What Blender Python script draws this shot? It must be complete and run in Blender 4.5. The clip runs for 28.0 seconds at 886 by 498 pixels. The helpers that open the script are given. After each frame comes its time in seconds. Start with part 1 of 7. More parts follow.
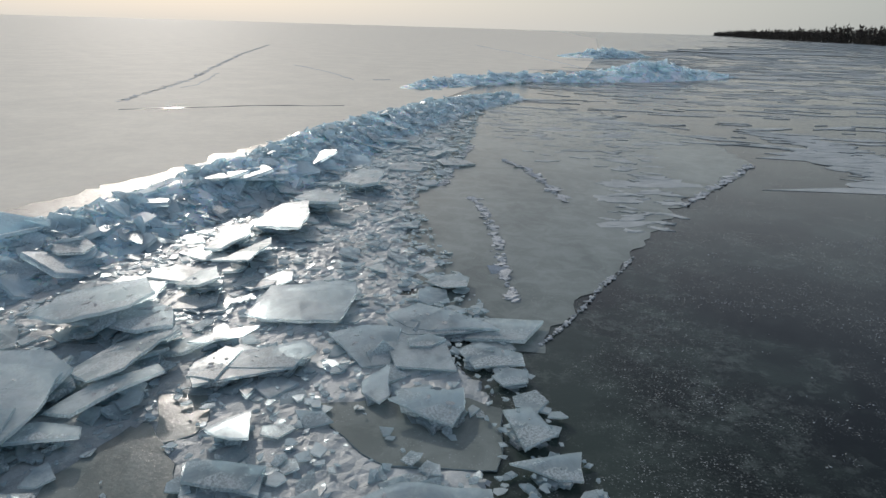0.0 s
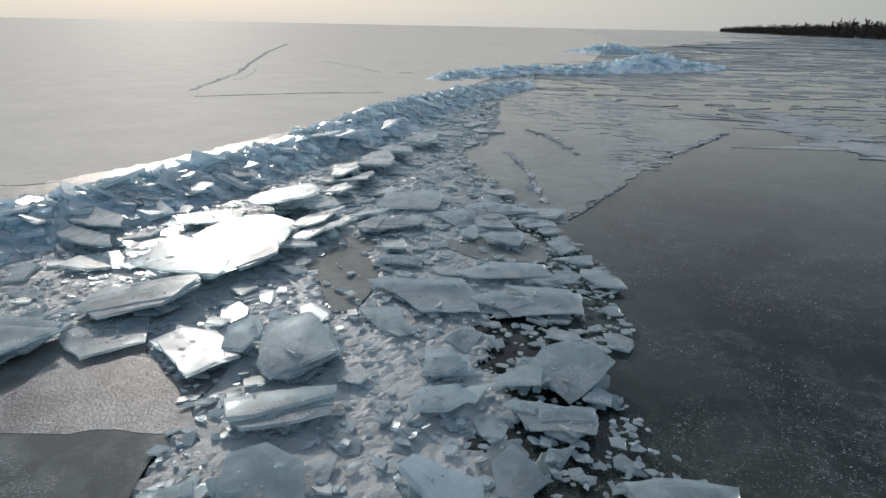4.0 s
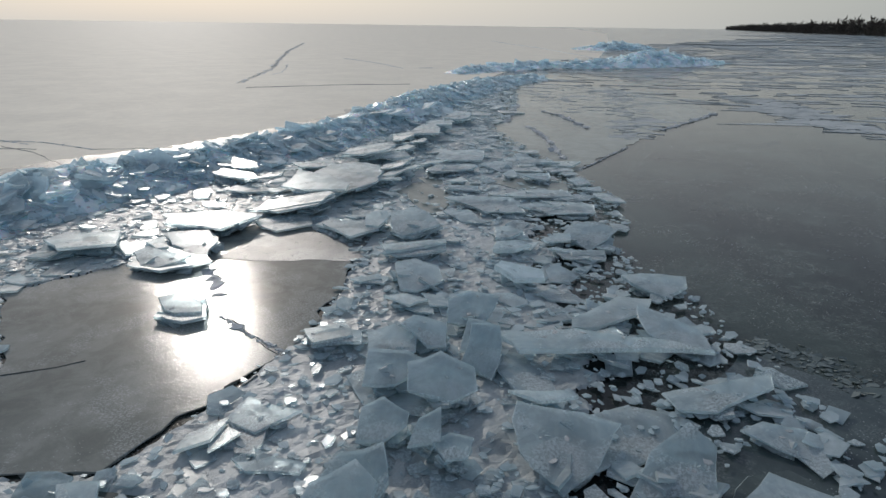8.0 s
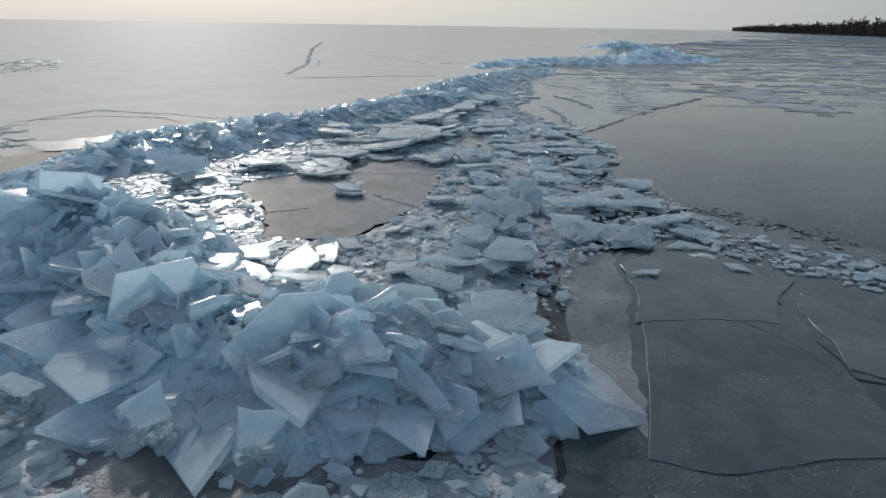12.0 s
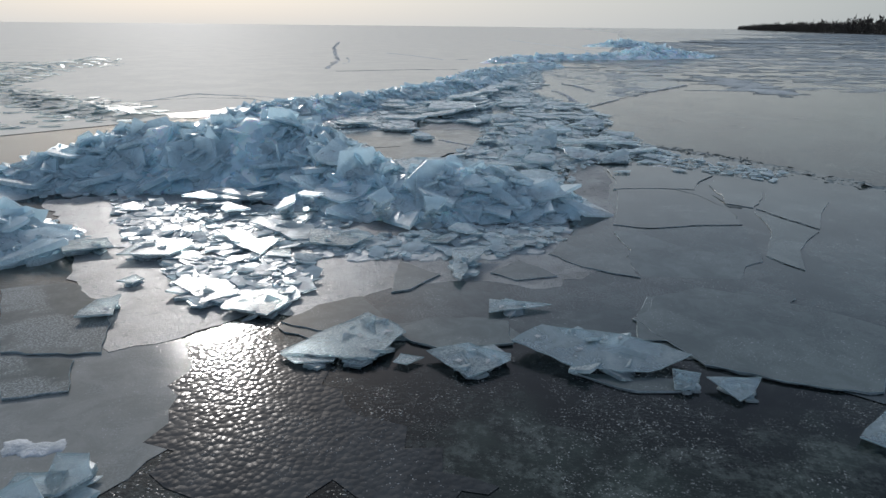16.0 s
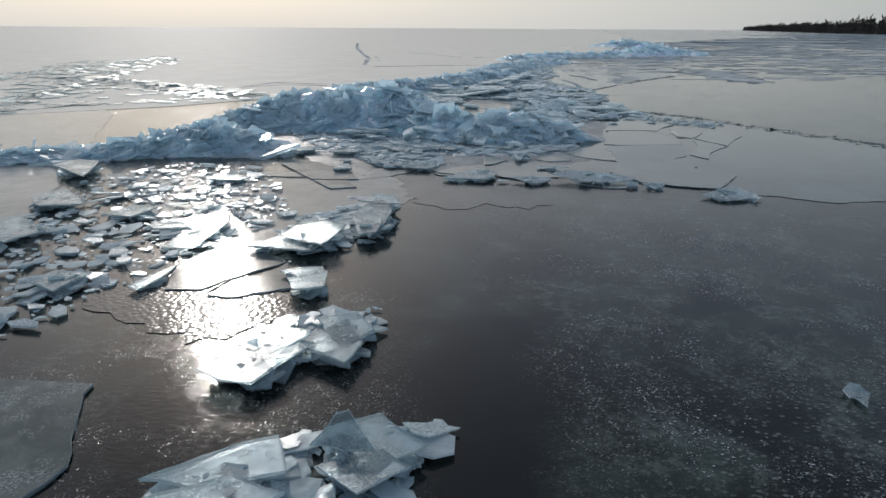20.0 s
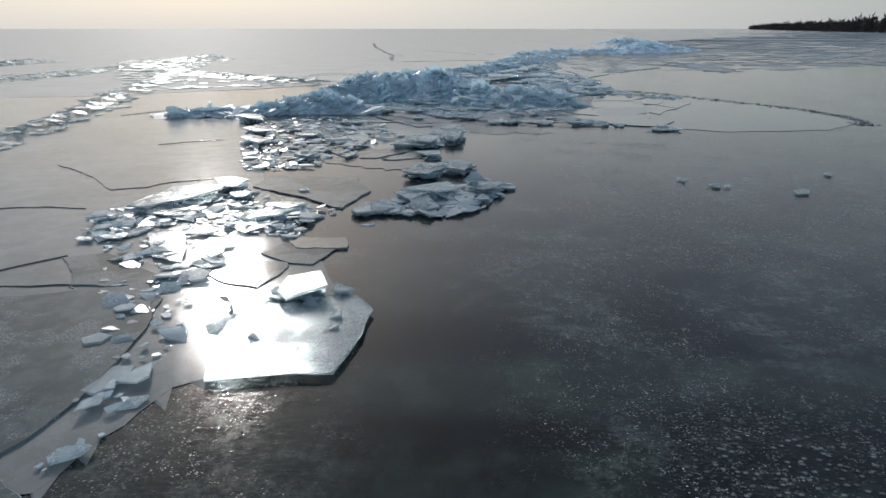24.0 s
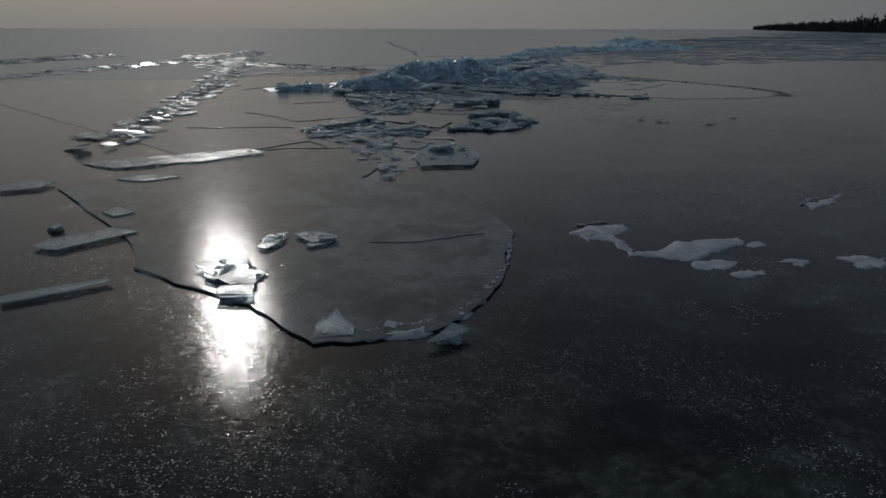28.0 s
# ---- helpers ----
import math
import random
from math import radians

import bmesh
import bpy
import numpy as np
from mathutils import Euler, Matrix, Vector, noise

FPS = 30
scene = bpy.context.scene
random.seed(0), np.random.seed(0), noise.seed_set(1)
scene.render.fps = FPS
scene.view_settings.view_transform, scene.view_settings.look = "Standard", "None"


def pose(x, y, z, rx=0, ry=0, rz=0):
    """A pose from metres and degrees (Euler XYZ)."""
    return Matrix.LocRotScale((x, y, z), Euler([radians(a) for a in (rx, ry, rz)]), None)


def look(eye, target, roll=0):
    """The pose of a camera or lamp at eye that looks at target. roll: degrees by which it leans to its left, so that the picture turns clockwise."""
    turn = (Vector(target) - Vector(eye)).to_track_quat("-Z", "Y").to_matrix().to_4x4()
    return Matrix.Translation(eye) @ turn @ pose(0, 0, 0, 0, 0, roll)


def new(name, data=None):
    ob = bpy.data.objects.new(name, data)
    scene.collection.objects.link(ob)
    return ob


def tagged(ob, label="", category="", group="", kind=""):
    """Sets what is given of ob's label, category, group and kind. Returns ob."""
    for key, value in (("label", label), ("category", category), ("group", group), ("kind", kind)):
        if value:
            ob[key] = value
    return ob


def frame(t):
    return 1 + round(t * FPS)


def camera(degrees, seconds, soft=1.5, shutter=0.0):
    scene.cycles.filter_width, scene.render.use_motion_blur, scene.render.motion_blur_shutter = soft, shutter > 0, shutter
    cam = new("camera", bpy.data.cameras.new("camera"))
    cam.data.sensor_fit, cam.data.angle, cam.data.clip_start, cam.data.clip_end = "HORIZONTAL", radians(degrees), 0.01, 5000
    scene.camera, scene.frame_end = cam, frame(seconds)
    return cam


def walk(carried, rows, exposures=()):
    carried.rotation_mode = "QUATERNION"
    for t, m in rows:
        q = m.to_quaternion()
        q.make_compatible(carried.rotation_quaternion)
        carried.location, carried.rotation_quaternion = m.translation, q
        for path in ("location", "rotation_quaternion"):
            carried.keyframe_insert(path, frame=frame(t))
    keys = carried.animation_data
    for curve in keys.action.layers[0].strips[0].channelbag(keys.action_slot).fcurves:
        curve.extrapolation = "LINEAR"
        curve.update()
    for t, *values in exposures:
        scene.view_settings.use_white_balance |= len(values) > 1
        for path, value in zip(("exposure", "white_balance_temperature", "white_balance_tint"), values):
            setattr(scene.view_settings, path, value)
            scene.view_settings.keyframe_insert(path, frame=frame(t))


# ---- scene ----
cam = camera(73.0, 28.0)
PATH = [
    (0, (-0.053, -0.429, 4.279), (-0.064, 1.446, 3.583), 1.7),
    (0.5, (-0.245, -1.313, 4.22), (-0.258, 0.562, 3.523), 1.8),
    (1, (-0.391, -2.108, 4.177), (-0.408, -0.234, 3.478), 1.7),
    (1.5, (-0.537, -2.831, 4.165), (-0.555, -0.957, 3.466), 1.5),
    (2, (-0.681, -3.515, 4.164), (-0.701, -1.641, 3.464), 1.5),
    (2.5, (-0.809, -4.16, 4.166), (-0.832, -2.287, 3.466), 1.4),
    (3, (-0.955, -4.776, 4.162), (-0.982, -2.903, 3.462), 1.3),
    (3.5, (-1.078, -5.349, 4.153), (-1.108, -3.475, 3.453), 1.2),
    (5.5, (-1.629, -7.597, 4.115), (-1.667, -5.725, 3.412), 1.0),
    (6, (-1.751, -8.165, 4.072), (-1.793, -6.292, 3.37), 1.0),
    (6.5, (-1.876, -8.737, 4.063), (-1.921, -6.865, 3.36), 1.0),
    (7, (-2.021, -9.339, 4.045), (-2.066, -7.467, 3.343), 0.9),
    (7.5, (-2.153, -9.978, 4.029), (-2.201, -8.105, 3.328), 0.8),
    (8, (-2.269, -10.639, 4.025), (-2.319, -8.767, 3.324), 0.8),
    (8.5, (-2.384, -11.358, 4.024), (-2.437, -9.486, 3.323), 0.7),
    (9, (-2.508, -12.116, 4.015), (-2.564, -10.243, 3.315), 0.5),
    (9.5, (-2.631, -12.882, 3.996), (-2.69, -11.01, 3.295), 0.7),
    (10, (-2.78, -13.642, 3.974), (-2.843, -11.769, 3.275), 0.6),
    (10.5, (-2.928, -14.418, 3.955), (-2.992, -12.545, 3.255), 0.7),
    (11, (-3.081, -15.226, 3.936), (-3.146, -13.353, 3.236), 0.7),
    (11.5, (-3.261, -16.11, 3.927), (-3.325, -14.238, 3.228), 0.8),
    (12, (-3.43, -17.001, 3.912), (-3.496, -15.129, 3.212), 0.9),
    (12.5, (-3.565, -17.89, 3.886), (-3.637, -16.017, 3.189), 0.7),
    (14.5, (-4.153, -21.282, 3.849), (-4.232, -19.41, 3.151), 0.7),
    (15, (-4.238, -22.154, 3.838), (-4.319, -20.284, 3.134), 0.8),
    (15.5, (-4.374, -23.07, 3.821), (-4.457, -21.199, 3.118), 0.8),
    (16, (-4.531, -24.024, 3.803), (-4.615, -22.152, 3.104), 0.6),
    (16.5, (-4.695, -25.05, 3.802), (-4.78, -23.179, 3.102), 0.6),
    (17, (-4.871, -26.122, 3.78), (-4.958, -24.25, 3.083), 0.6),
    (17.5, (-5.086, -27.22, 3.784), (-5.172, -25.348, 3.087), 0.7),
    (18, (-5.285, -28.348, 3.752), (-5.374, -26.475, 3.057), 0.5),
    (18.5, (-5.474, -29.455, 3.744), (-5.567, -27.583, 3.049), 0.5),
    (19, (-5.634, -30.594, 3.738), (-5.731, -28.721, 3.043), 0.4),
    (19.5, (-5.794, -31.743, 3.73), (-5.893, -29.87, 3.036), 0.3),
    (20, (-5.938, -32.887, 3.721), (-6.04, -31.014, 3.028), 0.3),
    (20.5, (-6.082, -34.008, 3.675), (-6.186, -32.135, 2.981), 0.3),
    (21, (-6.249, -35.152, 3.631), (-6.355, -33.279, 2.939), 0.2),
    (21.5, (-6.393, -36.329, 3.59), (-6.5, -34.456, 2.897), 0.2),
    (23.5, (-6.826, -41.244, 3.636), (-6.942, -39.372, 2.943), 0.2),
    (24, (-6.918, -42.468, 3.662), (-7.038, -40.595, 2.97), -0.0),
    (24.5, (-7.037, -43.705, 3.662), (-7.16, -41.833, 2.971), -0.0),
    (25, (-7.179, -44.961, 3.649), (-7.302, -43.089, 2.957), 0.1),
    (25.5, (-7.312, -46.254, 3.609), (-7.439, -44.381, 2.92), -0.1),
    (26, (-7.452, -47.548, 3.567), (-7.581, -45.675, 2.877), -0.1),
    (26.5, (-7.623, -48.814, 3.552), (-7.751, -46.941, 2.86), 0.1),
    (27, (-7.775, -50.101, 3.551), (-7.908, -48.228, 2.86), -0.0),
    (27.5, (-7.976, -51.452, 3.537), (-8.111, -49.579, 2.848), -0.2),
    (28, (-8.188, -52.808, 3.528), (-8.319, -50.936, 2.836), 0.1),
]
walk(cam, [(t, look(eye, target, roll)) for t, eye, target, roll in PATH],
     exposures=[(0, 0.10, 6710, 12), (5, 0.03, 6630, 12), (9, -0.02, 6630, 12), (12, 0.04, 6380, 12), (15, 0.09, 6280, 12), (18, 0.12, 6340, 12), (21, 0.10, 6460, 12), (25.2, 0.06, 6360, 12),
                (26, -0.34, 6410, 12), (26.5, -0.59, 6460, 12), (27, -1.02, 6460, 12), (27.5, -1.39, 6360, 12), (28, -1.69, 6310, 12)])

# ---- sky and sun ----
SUN_EL, SUN_AZ = 23.5, -25.0          # degrees; azimuth from +y towards +x
sun_dir = Vector((math.sin(radians(SUN_AZ)) * math.cos(radians(SUN_EL)),
                  math.cos(radians(SUN_AZ)) * math.cos(radians(SUN_EL)), math.sin(radians(SUN_EL))))
world = bpy.data.worlds.new("winter_sky")
scene.world = world
world.use_nodes = True
wn, wl = world.node_tree.nodes, world.node_tree.links
sky = wn.new("ShaderNodeTexSky")
sky.sky_type = "NISHITA"
sky.sun_disc = False
sky.sun_elevation, sky.sun_rotation = radians(SUN_EL), radians(SUN_AZ)
sky.air_density, sky.dust_density, sky.ozone_density = 1.0, 1.2, 1.5
# thin high cloud: a veil over the blue, thickest near the horizon
lift = wn.new("ShaderNodeSeparateXYZ")
wl.new(wn.new("ShaderNodeTexCoord").outputs["Generated"], lift.inputs[0])
veil = wn.new("ShaderNodeMapRange")
for key, v in (("From Min", 0.0), ("From Max", 0.45), ("To Min", 0.97), ("To Max", 0.30)):
    veil.inputs[key].default_value = v
wl.new(lift.outputs[2], veil.inputs["Value"])
haze = wn.new("ShaderNodeMix")
haze.data_type = "RGBA"
wl.new(veil.outputs[0], haze.inputs["Factor"])
# the veil is brightest and warmest round the hidden sun, greyer and bluer away from it
towards = wn.new("ShaderNodeVectorMath")
towards.operation = "DOT_PRODUCT"
wl.new(lift.inputs[0].links[0].from_socket, towards.inputs[0])
towards.inputs[1].default_value = sun_dir
glare = wn.new("ShaderNodeValToRGB")
for stop, tint in zip((0.0, 1.0), ((0.66, 0.75, 0.84, 1), (1.0, 0.975, 0.92, 1))):
    glare.color_ramp.elements[int(stop)].position = stop
    glare.color_ramp.elements[int(stop)].color = tint
for stop, tint in ((0.42, (0.54, 0.60, 0.60, 1)), (0.90, (0.93, 0.93, 0.885, 1))):
    glare.color_ramp.elements.new(stop).color = tint
wl.new(towards.outputs["Value"], glare.inputs[0])
bright = wn.new("ShaderNodeVectorMath")
bright.operation = "SCALE"
wl.new(glare.outputs[0], bright.inputs[0])
bright.inputs["Scale"].default_value = 6.1
wl.new(bright.outputs[0], haze.inputs[7])
wl.new(sky.outputs[0], haze.inputs[6])
wl.new(haze.outputs[2], wn["Background"].inputs["Color"])
wn["Background"].inputs["Strength"].default_value = 0.112

sun_data = bpy.data.lights.new("sun", "SUN")
sun_data.energy, sun_data.angle, sun_data.color = 1.8, radians(1.7), (1.0, 0.95, 0.88)
sun = new("sun", sun_data)
sun.matrix_world = look(sun_dir * 60, (0, 0, 0))


# ---- materials ----
class Nodes:
    """A short way to write node trees."""

    def __init__(self, name):
        self.mat = bpy.data.materials.new(name)
        self.mat.use_nodes = True
        self.tree = self.mat.node_tree
        self.bsdf = self.tree.nodes["Principled BSDF"]
        self.out = self.tree.nodes["Material Output"]
        self.coord = self.tree.nodes.new("ShaderNodeTexCoord").outputs["Object"]

    def put(self, socket, value):
        if isinstance(value, bpy.types.NodeSocket):
            self.tree.links.new(value, socket)
        else:
            socket.default_value = value

    def node(self, kind, **sockets):
        n = self.tree.nodes.new("ShaderNode" + kind)
        for key, value in sockets.items():
            self.put(n.inputs[key.replace("_", " ")], value)
        return n

    def scaled(self, sx, sy, sz=1.0, turn=0.0):
        n = self.node("Mapping", Vector=self.coord, Scale=(sx, sy, sz))
        n.inputs["Rotation"].default_value[2] = radians(turn)
        return n.outputs[0]

    def noise(self, scale, detail=4.0, rough=0.55, vector=None, distortion=0.0):
        return self.node("TexNoise", Vector=vector or self.coord, Scale=scale, Detail=detail, Roughness=rough, Distortion=distortion).outputs["Fac"]

    def spots(self, scale, vector=None, feature="F1", out="Distance", random_=1.0):
        n = self.node("TexVoronoi", Vector=vector or self.coord, Scale=scale, Randomness=random_)
        n.feature = feature
        return n.outputs[out]

    def ramp(self, value, a, b, lo=0.0, hi=1.0):
        n = self.node("MapRange", Value=value)
        n.interpolation_type = "SMOOTHSTEP"
        for key, v in (("From Min", a), ("From Max", b), ("To Min", lo), ("To Max", hi)):
            n.inputs[key].default_value = v
        return n.outputs[0]

    def math(self, op, a, b=0.5):
        n = self.tree.nodes.new("ShaderNodeMath")
        n.operation = op
        self.put(n.inputs[0], a)
        self.put(n.inputs[1], b)
        return n.outputs[0]

    def mix(self, fac, a, b):
        n = self.tree.nodes.new("ShaderNodeMix")
        n.data_type = "RGBA"
        self.put(n.inputs["Factor"], fac)
        self.put(n.inputs[6], a if isinstance(a, bpy.types.NodeSocket) else (*a, 1))
        self.put(n.inputs[7], b if isinstance(b, bpy.types.NodeSocket) else (*b, 1))
        return n.outputs[2]

    def band(self, a, b, half, soft, wobble=0.0):
        """1 along the line from a to b of the plan, fading out to its sides and ends."""
        run = Vector((b[0] - a[0], b[1] - a[1], 0))
        way, size = run.normalized(), run.length
        off = self.node("VectorMath")
        off.operation = "SUBTRACT"
        self.put(off.inputs[0], self.coord)
        off.inputs[1].default_value = (*a, 0)
        measured = []
        for axis in (way, Vector((-way.y, way.x, 0))):
            dot = self.node("VectorMath")
            dot.operation = "DOT_PRODUCT"
            self.put(dot.inputs[0], off.outputs[0])
            dot.inputs[1].default_value = axis
            measured.append(dot.outputs["Value"])
        stray = self.math("MULTIPLY", self.math("SUBTRACT", self.noise(0.8, 4.0, 0.6), 0.5), wobble)
        across = self.math("ABSOLUTE", self.math("ADD", measured[1], stray))
        ends = self.math("MULTIPLY", self.ramp(measured[0], -soft, soft), self.ramp(measured[0], size + soft, size - soft))
        return self.math("MULTIPLY", self.ramp(across, half + soft, max(0.0, half - soft)), ends)

    def axes(self):
        n = self.node("SeparateXYZ", Vector=self.coord)
        return n.outputs

    def bump(self, height, strength, distance):
        return self.node("Bump", Height=height, Strength=strength, Distance=distance).outputs[0]

    def set(self, **sockets):
        for key, value in sockets.items():
            if isinstance(value, tuple) and len(value) == 3 and key != "Subsurface_Radius":
                value = (*value, 1)
            self.put(self.bsdf.inputs[key.replace("_", " ")], value)
        return self


def lake_ice_material(name="clear_lake_ice", milk=(0.031, 0.046, 0.040)):
    """Clear dark ice with milky clouds, frozen bubbles, frost flecks and, further out, wind-blown snow streaks."""
    n = Nodes(name)
    x, y, _ = n.axes()
    soft = n.ramp(n.noise(0.42, 3.0, 0.5, distortion=0.5), 0.36, 0.66)
    puffs = n.ramp(n.noise(1.5, 4.0, 0.55, distortion=0.4), 0.40, 0.68)
    patches = n.noise(1.9, 8.0, 0.74, n.scaled(0.8, 1.0, 1.0, 15), distortion=0.3)
    fine = n.noise(7.5, 6.0, 0.75)
    milky = n.math("MULTIPLY", n.math("ADD", n.math("MULTIPLY", soft, 0.55), n.math("MULTIPLY", puffs, 0.45)), n.ramp(fine, 0.25, 0.60, 0.55, 1.0))
    warp = n.node("VectorMath")
    n.put(warp.inputs[0], n.coord)
    n.put(warp.inputs[1], n.node("TexNoise", Vector=n.coord, Scale=1.3, Detail=3.0).outputs["Color"])
    cells = n.ramp(n.spots(2.3, warp.outputs[0], "SMOOTH_F1"), 0.50, 0.18)
    milky = n.math("MULTIPLY", n.math("ADD", n.math("MULTIPLY", milky, 0.7), n.math("MULTIPLY", cells, 0.3)), n.ramp(soft, 0.05, 0.75, 0.10, 1.0))
    # the murky green shallows along the rubble, pale layers inside the ice, and the smooth clear lane
    for a, b, half, fade, much in (((1.0, 8.5), (1.6, 0.0), 1.1, 1.0, 1.7), ((1.6, 0.0), (2.9, -4.2), 1.0, 0.9, 1.6), ((-8.6, -36.9), (0.5, -36.2), 0.55, 0.4, 0.9),
                                   ((-6.4, -20.9), (0.5, -20.4), 0.25, 0.5, 0.6), ((-7.0, -19.5), (-6.6, -24.5), 0.35, 0.5, 0.55)):
        milky = n.math("MAXIMUM", milky, n.math("MULTIPLY", n.band(a, b, half, fade, 1.2), n.math("MULTIPLY", n.ramp(puffs, 0.0, 1.0, 0.6, 1.0), much)))
    lane = n.math("MAXIMUM", n.band((-6.9, -20.5), (-5.6, -29.5), 0.8, 0.6, 1.4), n.band((-8.0, -32.0), (-7.3, -39.5), 1.0, 0.8, 1.4))
    lane = n.math("MAXIMUM", lane, n.band((-6.6, -41.0), (-4.6, -46.5), 1.0, 0.9, 1.6))
    keep = n.math("SUBTRACT", 1.0, lane)
    colour = n.mix(milky, (0.0018, 0.0036, 0.0036), milk)
    # a thin skin of rime in ragged patches
    rime = n.math("MULTIPLY", n.math("MULTIPLY", n.ramp(patches, 0.48, 0.58), n.ramp(fine, 0.40, 0.58)), n.math("MULTIPLY", n.ramp(soft, 0.1, 0.8, 0.25, 1.0), keep))
    colour = n.mix(n.math("MULTIPLY", rime, 0.26), colour, (0.17, 0.205, 0.195))
    # frost flecks: clumps of small white crystals
    where = n.math("MULTIPLY", n.ramp(n.noise(0.5, 4.0, 0.65), 0.40, 0.60, 0.0, 1.0), keep)
    fleck = n.ramp(n.spots(23.0, n.scaled(0.75, 1.4, 1.0, 12)), 0.24, 0.13)
    crumb = n.ramp(n.spots(31.0), 0.36, 0.18)
    chip = n.ramp(n.noise(7.0, 5.0, 0.75), 0.44, 0.60)
    flecks = n.math("MULTIPLY", n.math("MAXIMUM", fleck, n.math("MULTIPLY", crumb, 0.6)), n.math("MULTIPLY", chip, where))
    colour = n.mix(n.math("MULTIPLY", flecks, 0.8), colour, (0.40, 0.44, 0.45))
    grit = n.math("MULTIPLY", n.ramp(n.noise(26.0, 3.0, 0.8, n.scaled(0.55, 1.2, 1.0, 8)), 0.50, 0.60), n.math("MULTIPLY", where, n.ramp(patches, 0.42, 0.52, 0.35, 1.0)))
    colour = n.mix(n.math("MULTIPLY", grit, 0.22), colour, (0.13, 0.157, 0.150))
    # fields of frozen bubbles that leave the skin pebbled
    pebble = n.math("MAXIMUM", n.band((-5.0, -38.7), (4.0, -38.2), 1.3, 0.6, 1.2), n.math("MULTIPLY", n.band((-4.3, -30.0), (6.0, -30.0), 3.6, 1.6, 2.0), 0.55))
    bubble = n.spots(13.0, n.scaled(0.8, 1.2, 1.0, 10))
    colour = n.mix(n.math("MULTIPLY", n.math("MULTIPLY", pebble, n.ramp(bubble, 0.34, 0.16)), n.ramp(fine, 0.38, 0.55, 0.1, 0.7)), colour, (0.20, 0.23, 0.24))
    # beyond the rubble the colour turns paler and greyer with distance; shoreward, snow streaks
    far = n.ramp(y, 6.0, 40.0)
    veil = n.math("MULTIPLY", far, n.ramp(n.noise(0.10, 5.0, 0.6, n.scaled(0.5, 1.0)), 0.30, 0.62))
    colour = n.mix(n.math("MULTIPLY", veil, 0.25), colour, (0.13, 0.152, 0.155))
    streak = n.math("MAXIMUM", n.ramp(n.noise(0.28, 7.0, 0.68, n.scaled(0.22, 1.0, 1.0, -12)), 0.50, 0.57), n.ramp(n.noise(0.9, 6.0, 0.7, n.scaled(0.14, 1.0, 1.0, -6)), 0.55, 0.60))
    reach = n.math("MULTIPLY", n.ramp(y, 14.0, 55.0), n.ramp(n.math("ADD", x, n.math("MULTIPLY", y, -0.12)), -1.0, 12.0))
    streak = n.math("MULTIPLY", streak, reach)
    colour = n.mix(n.math("MULTIPLY", streak, 0.65), colour, (0.50, 0.54, 0.55))
    rough = n.math("ADD", n.ramp(fine, 0.3, 0.7, 0.06, 0.13), n.math("MULTIPLY", n.math("ADD", flecks, streak), 0.35))
    relief = n.math("ADD", n.math("MULTIPLY", flecks, 0.6), n.math("MULTIPLY", n.noise(14.0, 5.0, 0.65, n.scaled(0.6, 1.3)), n.math("MULTIPLY", keep, 0.45)))
    relief = n.math("ADD", relief, n.math("MULTIPLY", pebble, n.ramp(bubble, 0.45, 0.05)))
    n.set(Base_Color=colour, Roughness=rough, IOR=1.31, Specular_IOR_Level=0.5, Normal=n.bump(relief, 0.32, 0.02))
    return n.mat


def frosted_material(name, pale, dark, rough_lo, rough_hi, bump=0.25, vary=0.0, frost=0.0):
    """Smooth grey ice with a skin of frost."""
    n = Nodes(name)
    clouds = n.noise(0.33, 6.0, 0.6, distortion=0.4)
    grain = n.noise(26.0, 4.0, 0.7)
    patch = n.noise(2.1, 7.0, 0.68, distortion=0.6)
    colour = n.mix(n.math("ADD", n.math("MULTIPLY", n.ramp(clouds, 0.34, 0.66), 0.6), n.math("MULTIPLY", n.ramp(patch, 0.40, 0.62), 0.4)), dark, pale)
    luck = n.tree.nodes.new("ShaderNodeObjectInfo").outputs["Random"]
    colour = n.mix(n.math("MULTIPLY", luck, vary), colour, tuple(c * 0.3 for c in dark))
    colour = n.mix(n.math("MULTIPLY", n.ramp(n.noise(38.0, 3.0, 0.7), 0.46, 0.60), n.math("MULTIPLY", n.ramp(n.noise(0.8, 5.0, 0.7), 0.48, 0.56), frost)), colour, (0.46, 0.50, 0.51))
    specks = n.ramp(n.spots(23.0), 0.22, 0.08)
    colour = n.mix(n.math("MULTIPLY", specks, n.math("MULTIPLY", n.ramp(n.noise(1.1, 3.0), 0.45, 0.62), 0.6)), colour, (0.42, 0.46, 0.47))
    n.set(Base_Color=colour, Roughness=n.ramp(n.noise(5.0, 6.0, 0.75), 0.3, 0.7, rough_lo, rough_hi), IOR=1.31,
          Normal=n.bump(n.math("ADD", grain, n.math("MULTIPLY", n.noise(3.0, 4.0), 0.8)), bump, 0.012))
    return n.mat


